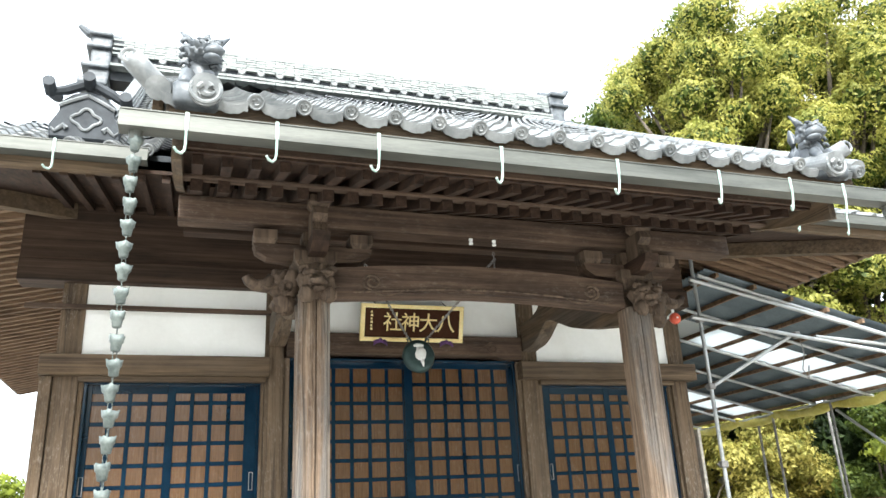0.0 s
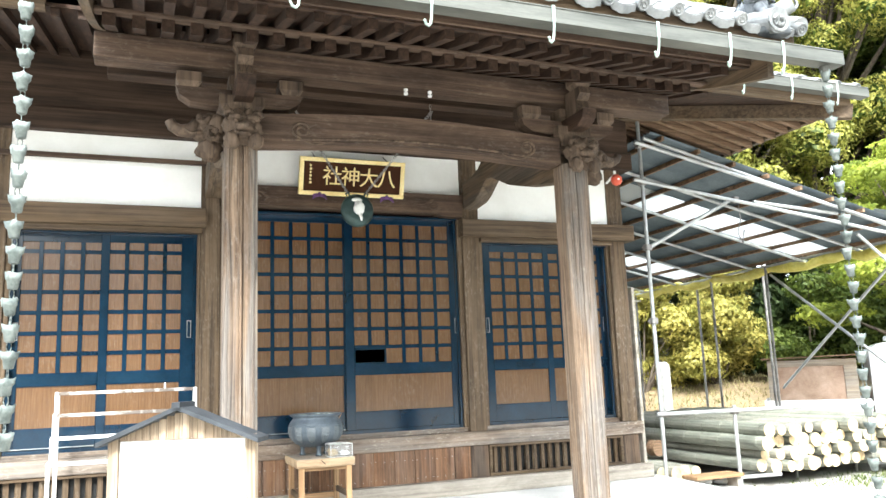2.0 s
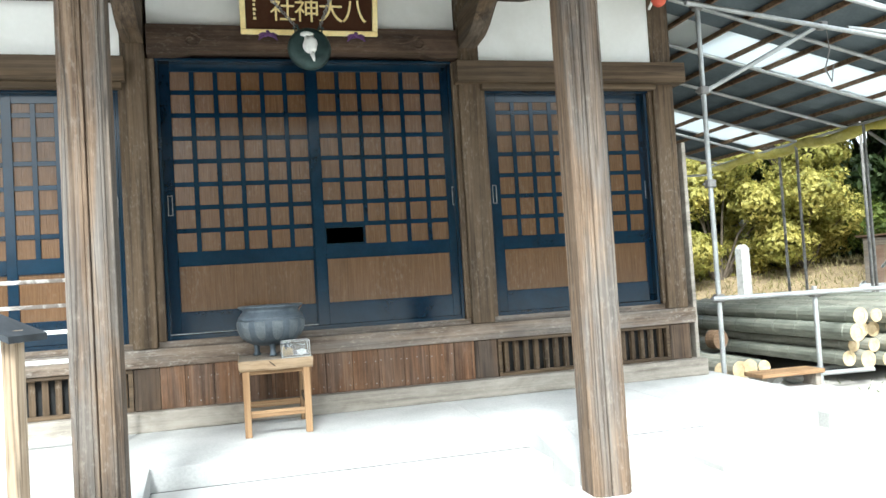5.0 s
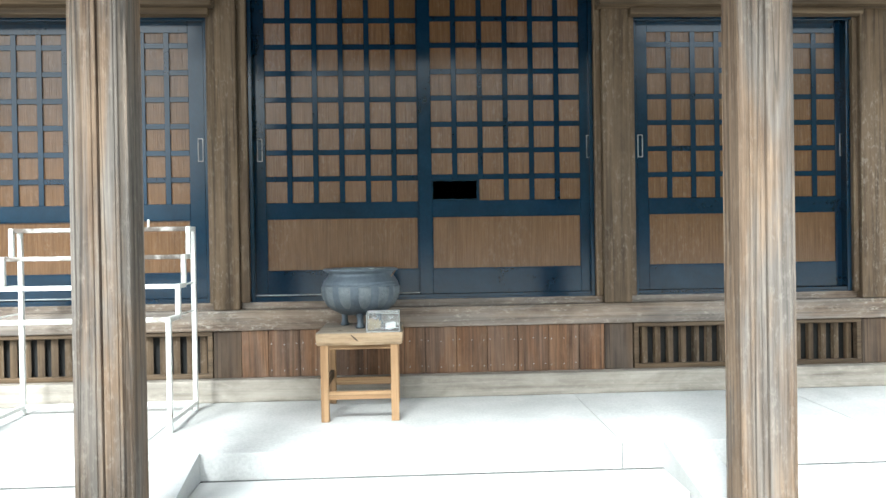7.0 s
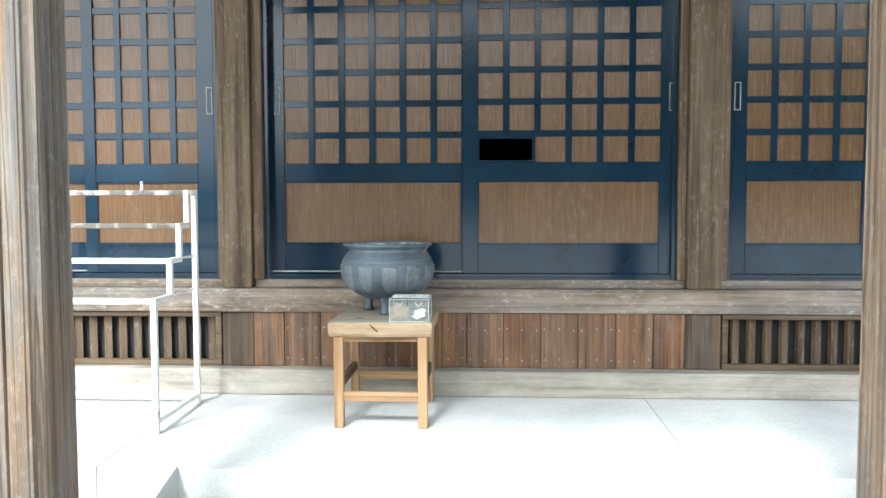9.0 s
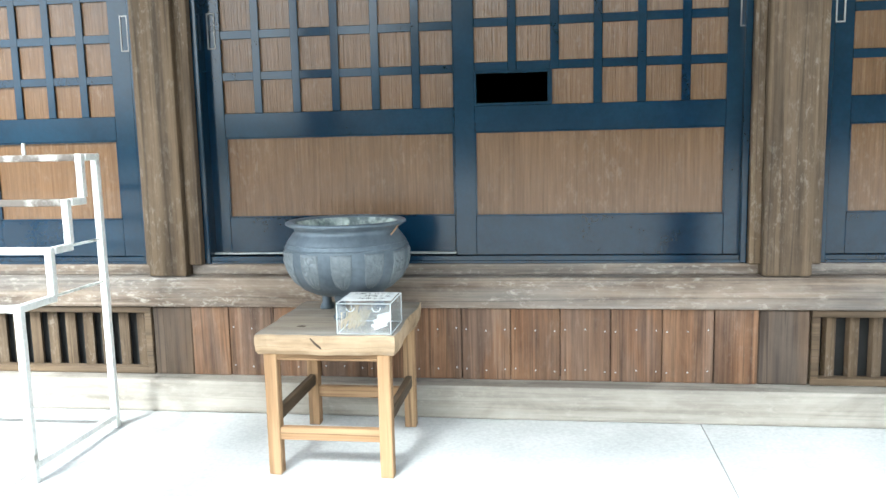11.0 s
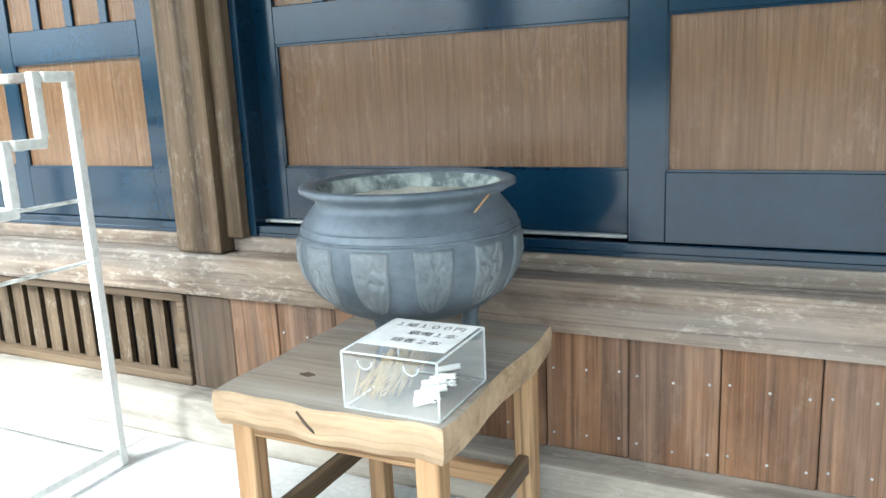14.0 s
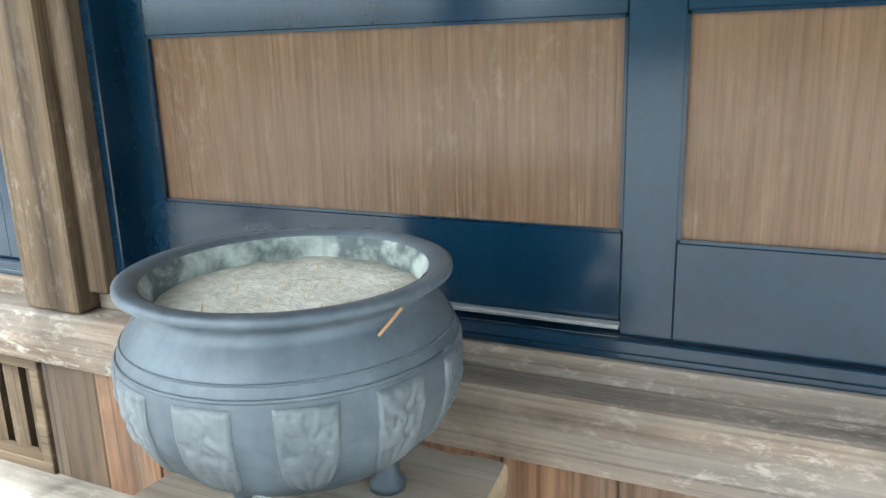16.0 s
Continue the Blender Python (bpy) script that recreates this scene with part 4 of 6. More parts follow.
main = thing("main_roof", (0, 0, 0), "silver grey wave tiled main roof with ridge", "roof", kind="structure")
loose = B()
MC = int((MX1 - MX0 + 0.3) / TW)
y, row = MY - 0.06, 0
while y < 11.4:
    a = math.atan(0.56 + 0.054 * (y - MY))
    inset = max(0, (y - MY)) if y < MY + 2.2 else 2.2
    for c in range(MC):
        x = MX0 - 0.15 + c * TW
        if x < MX0 - 0.15 + inset or x > MX1 - inset:
            continue
        if y > 6.5 and KT0 + 0.3 < x < KT0 + COLS * TW - 0.6:
            continue
        m = Matrix.LocRotScale((x, y, mroof(y)), Euler((a, 0, 0)), None)
        if row == 0:
            if x < -0.55 or x > 5.05:
                ob = new("eave_tile", eave_tile_me)
                ob.parent = main
                ob.matrix_basis = m
        elif row < 7 and (x < -0.5 or x > 5.0):
            ob = new("roof_tile", tile_me)
            ob.parent = main
            ob.matrix_basis = m
        else:
            loft(loose, [[m @ Vector(p) for p in r] for r in tile_rings(TL + 0.05)], caps=False)
    y += TL * math.cos(a)
    row += 1
tagged(part("upper_tiles", loose, tile_mat, main), kind="stuff")
# sheets that close the roof: back slope, hips and undersides
bm = B()
ysl = [MY + 0.05 + k * 0.54 for k in range(11)]
top = [(yy, mroof(yy) - 0.05) for yy in ysl]
back = [(23.0 - yy, zz) for yy, zz in top[::-1]]
loft(bm, [[(MX0 + min(2.2, yy - MY), yy, zz), (MX1 - min(2.2, yy - MY), yy, zz), (MX1 - min(2.2, yy - MY), yy, zz - 0.04), (MX0 + min(2.2, yy - MY), yy, zz - 0.04)] for yy, zz in top])
loft(bm, [[(MX0 + min(2.2, 16.85 - yy), yy, zz), (MX1 - min(2.2, 16.85 - yy), yy, zz), (MX1 - min(2.2, 16.85 - yy), yy, zz - 0.04), (MX0 + min(2.2, 16.85 - yy), yy, zz - 0.04)] for yy, zz in back])
for s, ex in ((1, MX0), (-1, MX1)):
    for k in range(4):
        d0, d1 = 0.55 * k, 0.55 * (k + 1)
        z0, z1 = mroof(MY + d0) - 0.05, mroof(MY + d1) - 0.05
        loft(bm, [[(ex + s * d0, MY + d0, z0), (ex + s * d0, 16.85 - d0, z0), (ex + s * d0, 16.85 - d0, z0 - 0.04), (ex + s * d0, MY + d0, z0 - 0.04)],
                  [(ex + s * d1, MY + d1, z1), (ex + s * d1, 16.85 - d1, z1), (ex + s * d1, 16.85 - d1, z1 - 0.04), (ex + s * d1, MY + d1, z1 - 0.04)]])
    gx = ex + s * 2.25
    v = [(gx, yy, zz) for yy, zz in top[3:]] + [(gx, yy, zz) for yy, zz in back[:-3]]
    loft(bm, [v, [(x + s * 0.06, yy, zz) for x, yy, zz in v]])
part("roof_underlay", bm, tile_dark, main)

# main ridge: courses of flat tiles, a row of discs below, a round cap
RX0, RX1, RZ = -1.4, 6.05, mroof(11.4) + 0.06
ridge = thing("main_ridge", (0, 11.45, RZ), "tall tiled ridge of thin layered tiles", "ridge", kind="structure")
for k in range(9):
    n = 24
    L = (RX1 - RX0) / n
    w, z0 = (0.33, 0.06 + 0.06 * k) if k < 2 else (0.235 - 0.008 * k, 0.33 + 0.046 * (k - 2))
    bm = B()
    for q in range(n):
        x = RX0 + L * (q + (0.5 if k % 2 else 0))
        box(bm, x + 0.004, min(RX1, x + L) - 0.004, -w - 0.006 * math.sin(q * 2.3 + k), w, z0, z0 + (0.045 if k < 2 else 0.036), 0.003)
    part("ridge_course", bm, ridge_mat, ridge)
bm = B()
box(bm, RX0, RX1, -0.165, 0.165, -0.1, 0.64)
part("ridge_core", bm, tile_dark, ridge)
bm = B()
rod(bm, (0, -0.29, 0.262), (0, 0.0, 0.262), 0.058, 0.058, 14)
tube(bm, [(0.046 * math.cos(a), -0.291, 0.262 + 0.046 * math.sin(a)) for a in [2 * math.pi * q / 16 for q in range(17)]], 0.009, 5)
disc_me = mesh_of("ridge_disc", bm, tile_mat, False)
bm = B()
loft(bm, [[(x, 0.1 * math.cos(a), 0.655 + r * math.sin(a)) for a in [math.pi * q / 8 for q in range(9)]] for x, r in ((-0.15, 0.07), (0.1, 0.075), (0.105, 0.095), (0.15, 0.095))])
cap_me = mesh_of("ridge_cap", bm, ridge_mat, False)
x = RX0 + 0.15
while x < RX1:
    piece("ridge_disc", disc_me, ridge, (x, 0, 0))
    piece("ridge_cap", cap_me, ridge, (x, 0, 0.006 * math.sin(x * 9)))
    x += 0.3
for s, x in ((-1, RX0), (1, RX1)):
    bm = B()
    for q, w, z0, z1 in ((0.42, 0.36, -0.3, -0.18), (0.3, 0.28, -0.18, 0.0), (0.4, 0.34, 0.0, 0.08), (0.28, 0.26, 0.08, 0.36), (0.36, 0.32, 0.36, 0.43), (0.3, 0.24, 0.43, 0.6), (0.34, 0.3, 0.6, 0.68)):
        box(bm, min(x, x + s * q), max(x, x + s * q), -w, w, z0, z1, 0.03, 2)
    tube(bm, [(x - s * 0.1, 0, 0.7), (x + s * 0.2, 0, 0.72), (x + s * 0.38, 0, 0.78), (x + s * 0.52, 0, 0.9)], [0.1, 0.09, 0.07, 0.045], 10)
    part("ridge_end", bm, tile_mid, ridge, "layered ridge end tile with upswept tip")

# descending ridges on the main roof, each with an ornamental end tile
for x in (-0.93, 5.5):
    dr = thing("descending_ridge", (x, MY + 0.35, mroof(MY + 0.35)), "short tiled ridge with dark ornamental end tile", "roof ridge", "descending ridges")
    bm = B()
    for k in range(4):
        for q in range(15):
            y0, y1 = q * 0.3, q * 0.3 + 0.29
            z0, z1 = mroof(MY + 0.35 + y0) - mroof(MY + 0.35), mroof(MY + 0.35 + y1) - mroof(MY + 0.35)
            bar(bm, (0, y0, z0 + 0.06 + 0.05 * k), (0, y1, z1 + 0.06 + 0.05 * k), 0.24 - 0.03 * k, 0.04)
    part("ridge_tiles", bm, tile_mat, dr)
    bm = B()
    o = [(-0.27, -0.02), (0.27, -0.02), (0.28, 0.1), (0.2, 0.22), (0.23, 0.3), (0.12, 0.4), (0, 0.44), (-0.12, 0.4), (-0.23, 0.3), (-0.2, 0.22), (-0.28, 0.1)]
    prism(bm, o, -0.09, -0.02)
    bmesh.ops.bevel(bm, geom=bm.edges[:], offset=0.012, segments=1, affect="EDGES")
    part("end_tile", bm, tile_dark, dr, "dark end tile with raised crest")
    bm = B()
    ringp = [(0.1 * (1 + 0.18 * math.cos(4 * a)) * math.cos(a), -0.095, 0.16 + 0.085 * (1 + 0.18 * math.cos(4 * a)) * math.sin(a)) for a in [2 * math.pi * k / 32 for k in range(33)]]
    tube(bm, ringp, 0.014, 6)
    for s in (-1, 1):
        tube(bm, [(s * (0.14 + 0.03 * k), -0.095, 0.06 + 0.03 * math.sin(k * 1.6)) for k in range(5)], [0.025, 0.022, 0.018, 0.014, 0.008], 6)
        tube(bm, [(0, -0.095, 0.39), (s * 0.12, -0.095, 0.33), (s * 0.22, -0.095, 0.27)], 0.018, 6)
    part("crest", bm, tile_mat, dr)
    for px, pz in ((-0.3, 0.42), (0, 0.5), (0.3, 0.34)):
        bm = B()
        tube(bm, [(px, -0.2, pz + 0.02), (px, -0.05, pz), (px, 0.25, pz + 0.12)], 0.05, 12)
        part("round_tile", bm, tile_dark, dr)
    bm = B()
    tube(bm, [(-0.34, -0.06, 0.4), (-0.18, -0.06, 0.44), (0, -0.06, 0.53), (0.18, -0.06, 0.44), (0.34, -0.06, 0.33)], [0.03, 0.045, 0.05, 0.045, 0.03], 8)
    part("hood", bm, tile_dark, dr)


def roof_lion(x, flip):
    """A roof lion: haunches, chest, head with mane curls, open jaw, raised tail."""
    t = thing("roof_lion", (x, 4.42, kroof(4.42) - 0.04), "grey ceramic roof lion with raised tail", "ornament", "roof lions")
    f = -1 if flip else 1
    bm = B()
    lump(bm, (f * -0.02, 0.1, 0.13), (0.1, 0.16, 0.13), 3, 0.2, 3)
    lump(bm, (f * 0.01, 0, 0.16), (0.085, 0.09, 0.15), 4, 0.2, 3)
    lump(bm, (f * 0.03, -0.06, 0.31), (0.1, 0.1, 0.085), 5, 0.4, 4, 4.0)
    lump(bm, (f * 0.08, -0.13, 0.285), (0.065, 0.06, 0.04), 6, 0.3, 2, 4)
    lump(bm, (f * 0.08, -0.13, 0.235), (0.055, 0.05, 0.022), 7, 0.3, 2, 4)
    for k in range(7):
        a = 0.7 + k * 0.62
        lump(bm, (f * (0.0 - 0.1 * math.cos(a)), -0.02, 0.28 + 0.1 * math.sin(a)), (0.042, 0.05, 0.042), 10 + k, 0.3, 2, 3)
    for sx in (-1, 1):
        tube(bm, [(f * 0.06 * sx, -0.08, 0.14), (f * 0.07 * sx, -0.13, 0.06), (f * 0.07 * sx, -0.17, 0.0)], [0.045, 0.04, 0.045], 8)
        tube(bm, [(f * 0.03 + sx * 0.07, -0.04, 0.37), (f * 0.03 + sx * 0.1, -0.03, 0.42), (f * 0.03 + sx * 0.15, -0.02, 0.47)], [0.03, 0.024, 0.006], 6)
    tube(bm, [(f * -0.04, 0.2, 0.14), (f * -0.07, 0.25, 0.28), (f * -0.06, 0.22, 0.4), (f * 0.0, 0.18, 0.46)], [0.04, 0.05, 0.045, 0.01], 8)
    for sx in (-1, 1):
        lump(bm, (f * 0.06 + sx * 0.045, -0.145, 0.335), (0.022, 0.018, 0.018), 30 + sx, 0.1, 2)
        lump(bm, (f * 0.06 + sx * 0.045, -0.13, 0.362), (0.036, 0.02, 0.014), 34 + sx, 0.3, 2, 4)
        for q in range(4):
            cz = 0.2 + 0.06 * q
            tube(bm, [(f * 0.01 + sx * (0.09 + 0.028 * math.cos(w * 0.9)), -0.07 + 0.01 * q, cz + 0.028 * math.sin(w * 0.9)) for w in range(7)], [0.016, 0.016, 0.014, 0.013, 0.011, 0.008, 0.004], 6)
    box(bm, -0.13, 0.13, -0.2, 0.24, -0.12, 0.03, 0.02)
    part("lion", bm, tile_mid, t, smooth=True)


roof_lion(-0.04, False)
roof_lion(4.68, True)
# large round end tiles at the eave corners
for x in (0.012, 4.632):
    t = thing("corner_disc_tile", (x, 4.2, 3.962), "large round end tile with swirl crest", "roof tile", "corner disc tiles")
    bm = B()
    rod(bm, (0, -0.02, 0), (0, 0.3, 0.1), 0.098, 0.09, 24)
    part("tile_body", bm, tile_mat, t)
    bm = B()
    tube(bm, [(0.085 * math.cos(a), -0.022, 0.085 * math.sin(a)) for a in [2 * math.pi * k / 28 for k in range(29)]], 0.013, 6)
    part("rim", bm, tile_mat, t)
    for k in range(3):
        bm = B()
        a = k * 2.094
        tube(bm, [((0.03 + 0.006 * q) * math.cos(a + q * 0.5), -0.024, (0.03 + 0.006 * q) * math.sin(a + q * 0.5)) for q in range(5)], [0.022, 0.019, 0.015, 0.01, 0.004], 6)
        part("swirl", bm, tile_mat, t)
for x, s in ((-0.31, -1), (4.86, 1)):
    t = thing("verge_end_tile", (x, 4.5, 4.17), "upturned round verge end tile", "roof tile", "verge end tiles")
    bm = B()
    tube(bm, [(-s * 0.2, 0.16, -0.12), (-s * 0.05, 0.02, -0.04), (s * 0.12, -0.14, 0.06)], [0.075, 0.072, 0.066], 16)
    part("tile_body", bm, tile_mat, t, smooth=True)
    bm = B()
    tube(bm, [(s * 0.12 + 0.046 * math.cos(a), -0.15, 0.06 + 0.046 * math.sin(a)) for a in [2 * math.pi * k / 20 for k in range(21)]], 0.012, 6)
    part("rim", bm, tile_mat, t)

# ---- things on the porch ----
# name board, tipped forward, with gilded characters
sign = thing("name_board", (2.295, 7.955, 3.375), "dark lacquered name board with gold frame and characters", "sign")
sign.matrix_basis = pose(2.295, 7.94, 3.372, 17)
W, H = 0.575, 0.4
bm = B()
box(bm, -W + 0.04, W - 0.04, -0.02, 0.02, 0.04, H - 0.04, 0.003)
part("board", bm, lacquer, sign)
for q in ((-W, W, 0, 0.045), (-W, W, H - 0.045, H), (-W, -W + 0.045, 0.045, H - 0.045), (W - 0.045, W, 0.045, H - 0.045)):
    bm = B()
    box(bm, q[0], q[1], -0.04, 0.025, q[2], q[3], 0.008, 2)
    part("frame_strip", bm, gold, sign)


def writing(text, size, loc, rot, mat, parent, depth=0.002, bold=0.0):
    """Raised lettering as a mesh."""
    cu = bpy.data.curves.new("lettering", "FONT")
    cu.body, cu.size, cu.extrude, cu.offset = text, size, depth, bold
    cu.align_x, cu.align_y = "CENTER", "CENTER"
    tmp = new("lettering", cu)
    me = bpy.data.meshes.new_from_object(tmp.evaluated_get(bpy.context.evaluated_depsgraph_get()))
    bpy.data.objects.remove(tmp)
    me.materials.clear()
    me.materials.append(mat)
    ob = new("lettering", me)
    ob.parent = parent
    ob.matrix_basis = pose(*loc, *rot)
    return ob


for k, ch in enumerate("八大神社"):
    writing(ch, 0.215, (0.375 - 0.2 * k, -0.024, H / 2 - 0.005), (90, 0, 0), gold, sign, 0.004, 0.0005)
for k in range(6):
    bm = B()
    box(bm, -0.468, -0.45 + 0.006 * (k % 2), -0.024, -0.0205, H - 0.1 - 0.036 * k, H - 0.078 - 0.036 * k)
    part("small_mark", bm, gold, sign)
for s in (-1, 1):
    bm = B()
    rod(bm, (s * 0.4, 0.02, H - 0.02), (s * 0.4, 0.3, H + 0.05), 0.006, 0.006, 6)
    part("hanger", bm, rust_steel, sign)
for x in (1.94, 2.68):
    t = thing("tassel_bow", (x, 7.905, 3.375), "small purple cloth bow under the name board", "bow", "purple bows")
    bm = B()
    for s in (-1, 1):
        lump(bm, (s * 0.035, 0, -0.012), (0.045, 0.018, 0.02), 2 + s, 0.3, 2, 3)
        tube(bm, [(s * 0.02, 0, -0.01), (s * 0.06, -0.01, -0.035), (s * 0.075, -0.01, -0.06)], [0.015, 0.014, 0.006], 6)
    part("loop", bm, purple, t, smooth=True)
    bm = B()
    lump(bm, (0, -0.01, 0.0), (0.02, 0.02, 0.022), 7, 0.2, 2)
    part("knot", bm, purple, t, smooth=True)


def links(bm, p0, p1, step=0.035, r=0.0035, sag=0.0):
    """A chain of oval links between two points."""
    p0, p1 = Vector(p0), Vector(p1)
    n = max(2, int((p1 - p0).length / step))
    _, u, v, w = basis(p0, p1)
    for k in range(n):
        f = (k + 0.5) / n
        c = p0.lerp(p1, f) - Vector((0, 0, sag * math.sin(math.pi * f)))
        a = u if k % 2 else v
        tube(bm, [c + w * (0.7 * step * math.cos(t)) + a * (0.3 * step * math.sin(t)) for t in [2 * math.pi * q / 8 for q in range(9)]], r, 5)


gong = thing("temple_gong", (2.238, 7.5, 3.12), "round dark green bronze gong hung on chains", "gong")
bm = B()
prof = [(0.02, -0.05), (0.1, -0.055), (0.14, -0.05), (0.16, -0.025), (0.172, 0.0), (0.16, 0.025), (0.14, 0.05), (0.1, 0.055), (0.02, 0.05)]
loft(bm, [[(r * math.cos(a), y, r * math.sin(a)) for a in [2 * math.pi * k / 36 for k in range(36)]] for r, y in prof])
part("gong_body", bm, gong_mat, gong, smooth=True)
bm = B()
lump(bm, (0.0, -0.085, 0.01), (0.052, 0.03, 0.075), 5, 0.35, 3, 3)
lump(bm, (-0.02, -0.08, 0.095), (0.055, 0.025, 0.022), 6, 0.3, 2)
tube(bm, [(0.01, -0.08, -0.05), (0.02, -0.085, -0.09), (0.025, -0.08, -0.12)], [0.02, 0.015, 0.008], 6)
part("cloth", bm, paper, gong, "crumpled white cloth tied on the gong", smooth=True)
for s in (-1, 1):
    bm = B()
    tube(bm, [(s * 0.1, 0, 0.13), (s * 0.115, 0, 0.17), (s * 0.09, 0, 0.19), (s * 0.075, 0, 0.15)], 0.012, 6)
    part("ear", bm, gong_mat, gong)
for p0, p1 in (((2.14, 7.5, 3.3), (1.3, 5.95, 3.62)), ((2.33, 7.5, 3.3), (2.5, 5.95, 3.66))):
    bm = B()
    links(bm, p0, p1, 0.04, 0.0035)
    tagged(part("gong_chain", bm, rust_steel), "thin rusty chain holding the gong", "chain", "gong chains")
for x, y, z in ((1.2, 5.9, 3.46), (2.47, 5.9, 3.5)):
    bm = B()
    links(bm, (x, y, z), (x, y, 3.7), 0.03, 0.003)
    tagged(part("short_chain", bm, rust_steel), "short chain hanging from the porch beam", "chain", "short chains")
for x in (2.165, 2.37):
    t = thing("insulator", (x, 5.635, 3.69), "small white porcelain insulator on the beam", "insulator", "insulators")
    bm = B()
    turned(bm, [(0.012, -0.03), (0.018, -0.028), (0.018, -0.014), (0.011, -0.01), (0.011, 0.0), (0.018, 0.004), (0.018, 0.018), (0.012, 0.022)], 12)
    part("insulator_body", bm, board_white, t, smooth=True)
    bm = B()
    rod(bm, (0, 0, 0), (0, 0.04, 0), 0.005, 0.005, 6)
    part("screw", bm, rust_steel, t)
chime = thing("red_bell", (5.37, 7.5, 3.62), "faded red round alarm bell on a bracket", "bell")
bm = B()
loft(bm, [[(r * math.cos(a), y, r * math.sin(a)) for a in [2 * math.pi * k / 24 for k in range(24)]] for r, y in ((0.01, -0.05), (0.05, -0.045), (0.068, -0.02), (0.068, 0.01), (0.04, 0.02))])
part("shell", bm, red_mat, chime, smooth=True)
bm = B()
rod(bm, (0, -0.056, 0), (0, -0.048, 0), 0.012, 0.012, 10)
part("centre_cap", bm, board_white, chime)
bm = B()
box(bm, -0.03, 0.0, -0.01, 0.01, 0.06, 0.11, 0.003)
bar(bm, (0.0, 0.01, 0.08), (0.2, 0.5, 0.1), 0.02, 0.02)
part("bracket", bm, white_paint, chime)

# rain chains of little copper cups
def rain_chain(x, y, z0, z1, pitch):
    t = thing("rain_chain", (x, y, z1), "hanging rain chain of weathered copper flower cups", "rain chain", "rain chains")
    bm = B()
    prof = [(0.02, 0.0), (0.027, 0.004), (0.034, 0.045), (0.041, 0.05), (0.041, 0.06), (0.046, 0.082), (0.041, 0.082), (0.032, 0.05), (0.018, 0.008)]
    seg = 16
    rings = []
    prof = [(0.86 * r, h) for r, h in prof]
    for k, (r, h) in enumerate(prof):
        flare = 0.006 if 3 <= k <= 6 else 0.0
        rings.append([((r + flare * max(0, math.cos(4 * a))) * math.cos(a), (r + flare * max(0, math.cos(4 * a))) * math.sin(a), h + flare * 1.2 * max(0, math.cos(4 * a))) for a in [2 * math.pi * q / seg for q in range(seg)]])
    loft(bm, rings)
    cup = mesh_of("cup", bm, cup_mat, True)
    bm = B()
    tube(bm, [(0.011 * math.sin(a), 0, pitch - 0.02 + 0.028 * math.cos(a)) for a in [2 * math.pi * q / 10 for q in range(11)]], 0.003, 5)
    link = mesh_of("link", bm, cup_mat)
    k, z = 0, z1 - 0.12
    while z > z0:
        piece("cup", cup, t, (0.004 * math.sin(k * 2.1), 0.004 * math.cos(k * 1.7), z - z1), (0.05 * math.sin(k * 3.3), 0.05 * math.cos(k * 2.9), k * 1.3))
        piece("link", link, t, (0, 0, z - z1), (0, 0, k * 1.6))
        z -= pitch
        k += 1
    bm = B()
    rod(bm, (0, 0, -0.05), (0, 0, 0.06), 0.034, 0.05, 14)
    part("outlet", bm, gutter_mat, t)
    return t


rain_chain(-0.352, 4.3, 1.12, 3.70, 0.128)
rain_chain(5.18, 4.3, -0.02, 3.70, 0.128)

# stepped white steel rack
rack = thing("stepped_rack", (0.222, 7.3, 0.0), "stepped white painted steel stand with chipped paint", "rack")
LEV = ((-0.128, 0.838), (0.09, 1.03), (0.225, 1.215), (0.345, 1.4))
BACK = 0.448
q = 0.0148
LEFT = -0.67
for s in (LEFT, 0.478):
    bm = B()
    box(bm, s - q, s + q, -0.128 - q, -0.128 + q, flr(7.17), 0.838 + q, 0.003)
    part("front_leg", bm, white_paint, rack)
    bm = B()
    box(bm, s - q, s + q, BACK - q, BACK + q, flr(7.75), 1.4 + q, 0.003)
    part("back_leg", bm, white_paint, rack)
    bm = B()
    box(bm, s - q + 0.002, s + q - 0.002, 0.345 + q, BACK - q, 1.4 - q, 1.4 + q, 0.003)
    part("tread", bm, white_paint, rack)
    for (y0, z0), (y1, z1) in zip(LEV, LEV[1:]):
        bm = B()
        box(bm, s - q, s + q, y1 - q - 0.01, y1 + q - 0.01, z0 + q, z1 + q, 0.003)
        part("riser", bm, white_paint, rack)
        bm = B()
        box(bm, s - q + 0.002, s + q - 0.002, y0 + q, y1 + 0.0, z0 - q, z0 + q, 0.003)
        part("tread", bm, white_paint, rack)
    bm = B()
    box(bm, s - q + 0.003, s + q - 0.003, -0.128 + q, BACK - q, 0.2, 0.228, 0.003)
    part("side_tie", bm, white_paint, rack)
    for y, z in ((0.09, 0.845), (0.225, 1.035)):
        bm = B()
        rod(bm, (s, y, z), (s, BACK, z), 0.006, 0.006, 6)
        part("thin_tie", bm, white_paint, rack)
for y, z in LEV:
    rail_mat = rusty_shaded_paint if z > 1.1 else white_paint
    bm = B()
    box(bm, LEFT + q, 0.478 - q, y - q, y + q, z - q, z + q - 0.001, 0.003)
    part("shelf_bar", bm, rail_mat, rack)
bm = B()
box(bm, LEFT + q, 0.478 - q, BACK - q + 0.004, BACK + q - 0.004, 0.2, 0.226, 0.003)
part("shelf_bar", bm, white_paint, rack)
bm = B()
rod(bm, (0.215, 0.345, 1.415), (0.215, 0.345, 1.465), 0.008, 0.007, 8)
part("peg", bm, white_paint, rack)

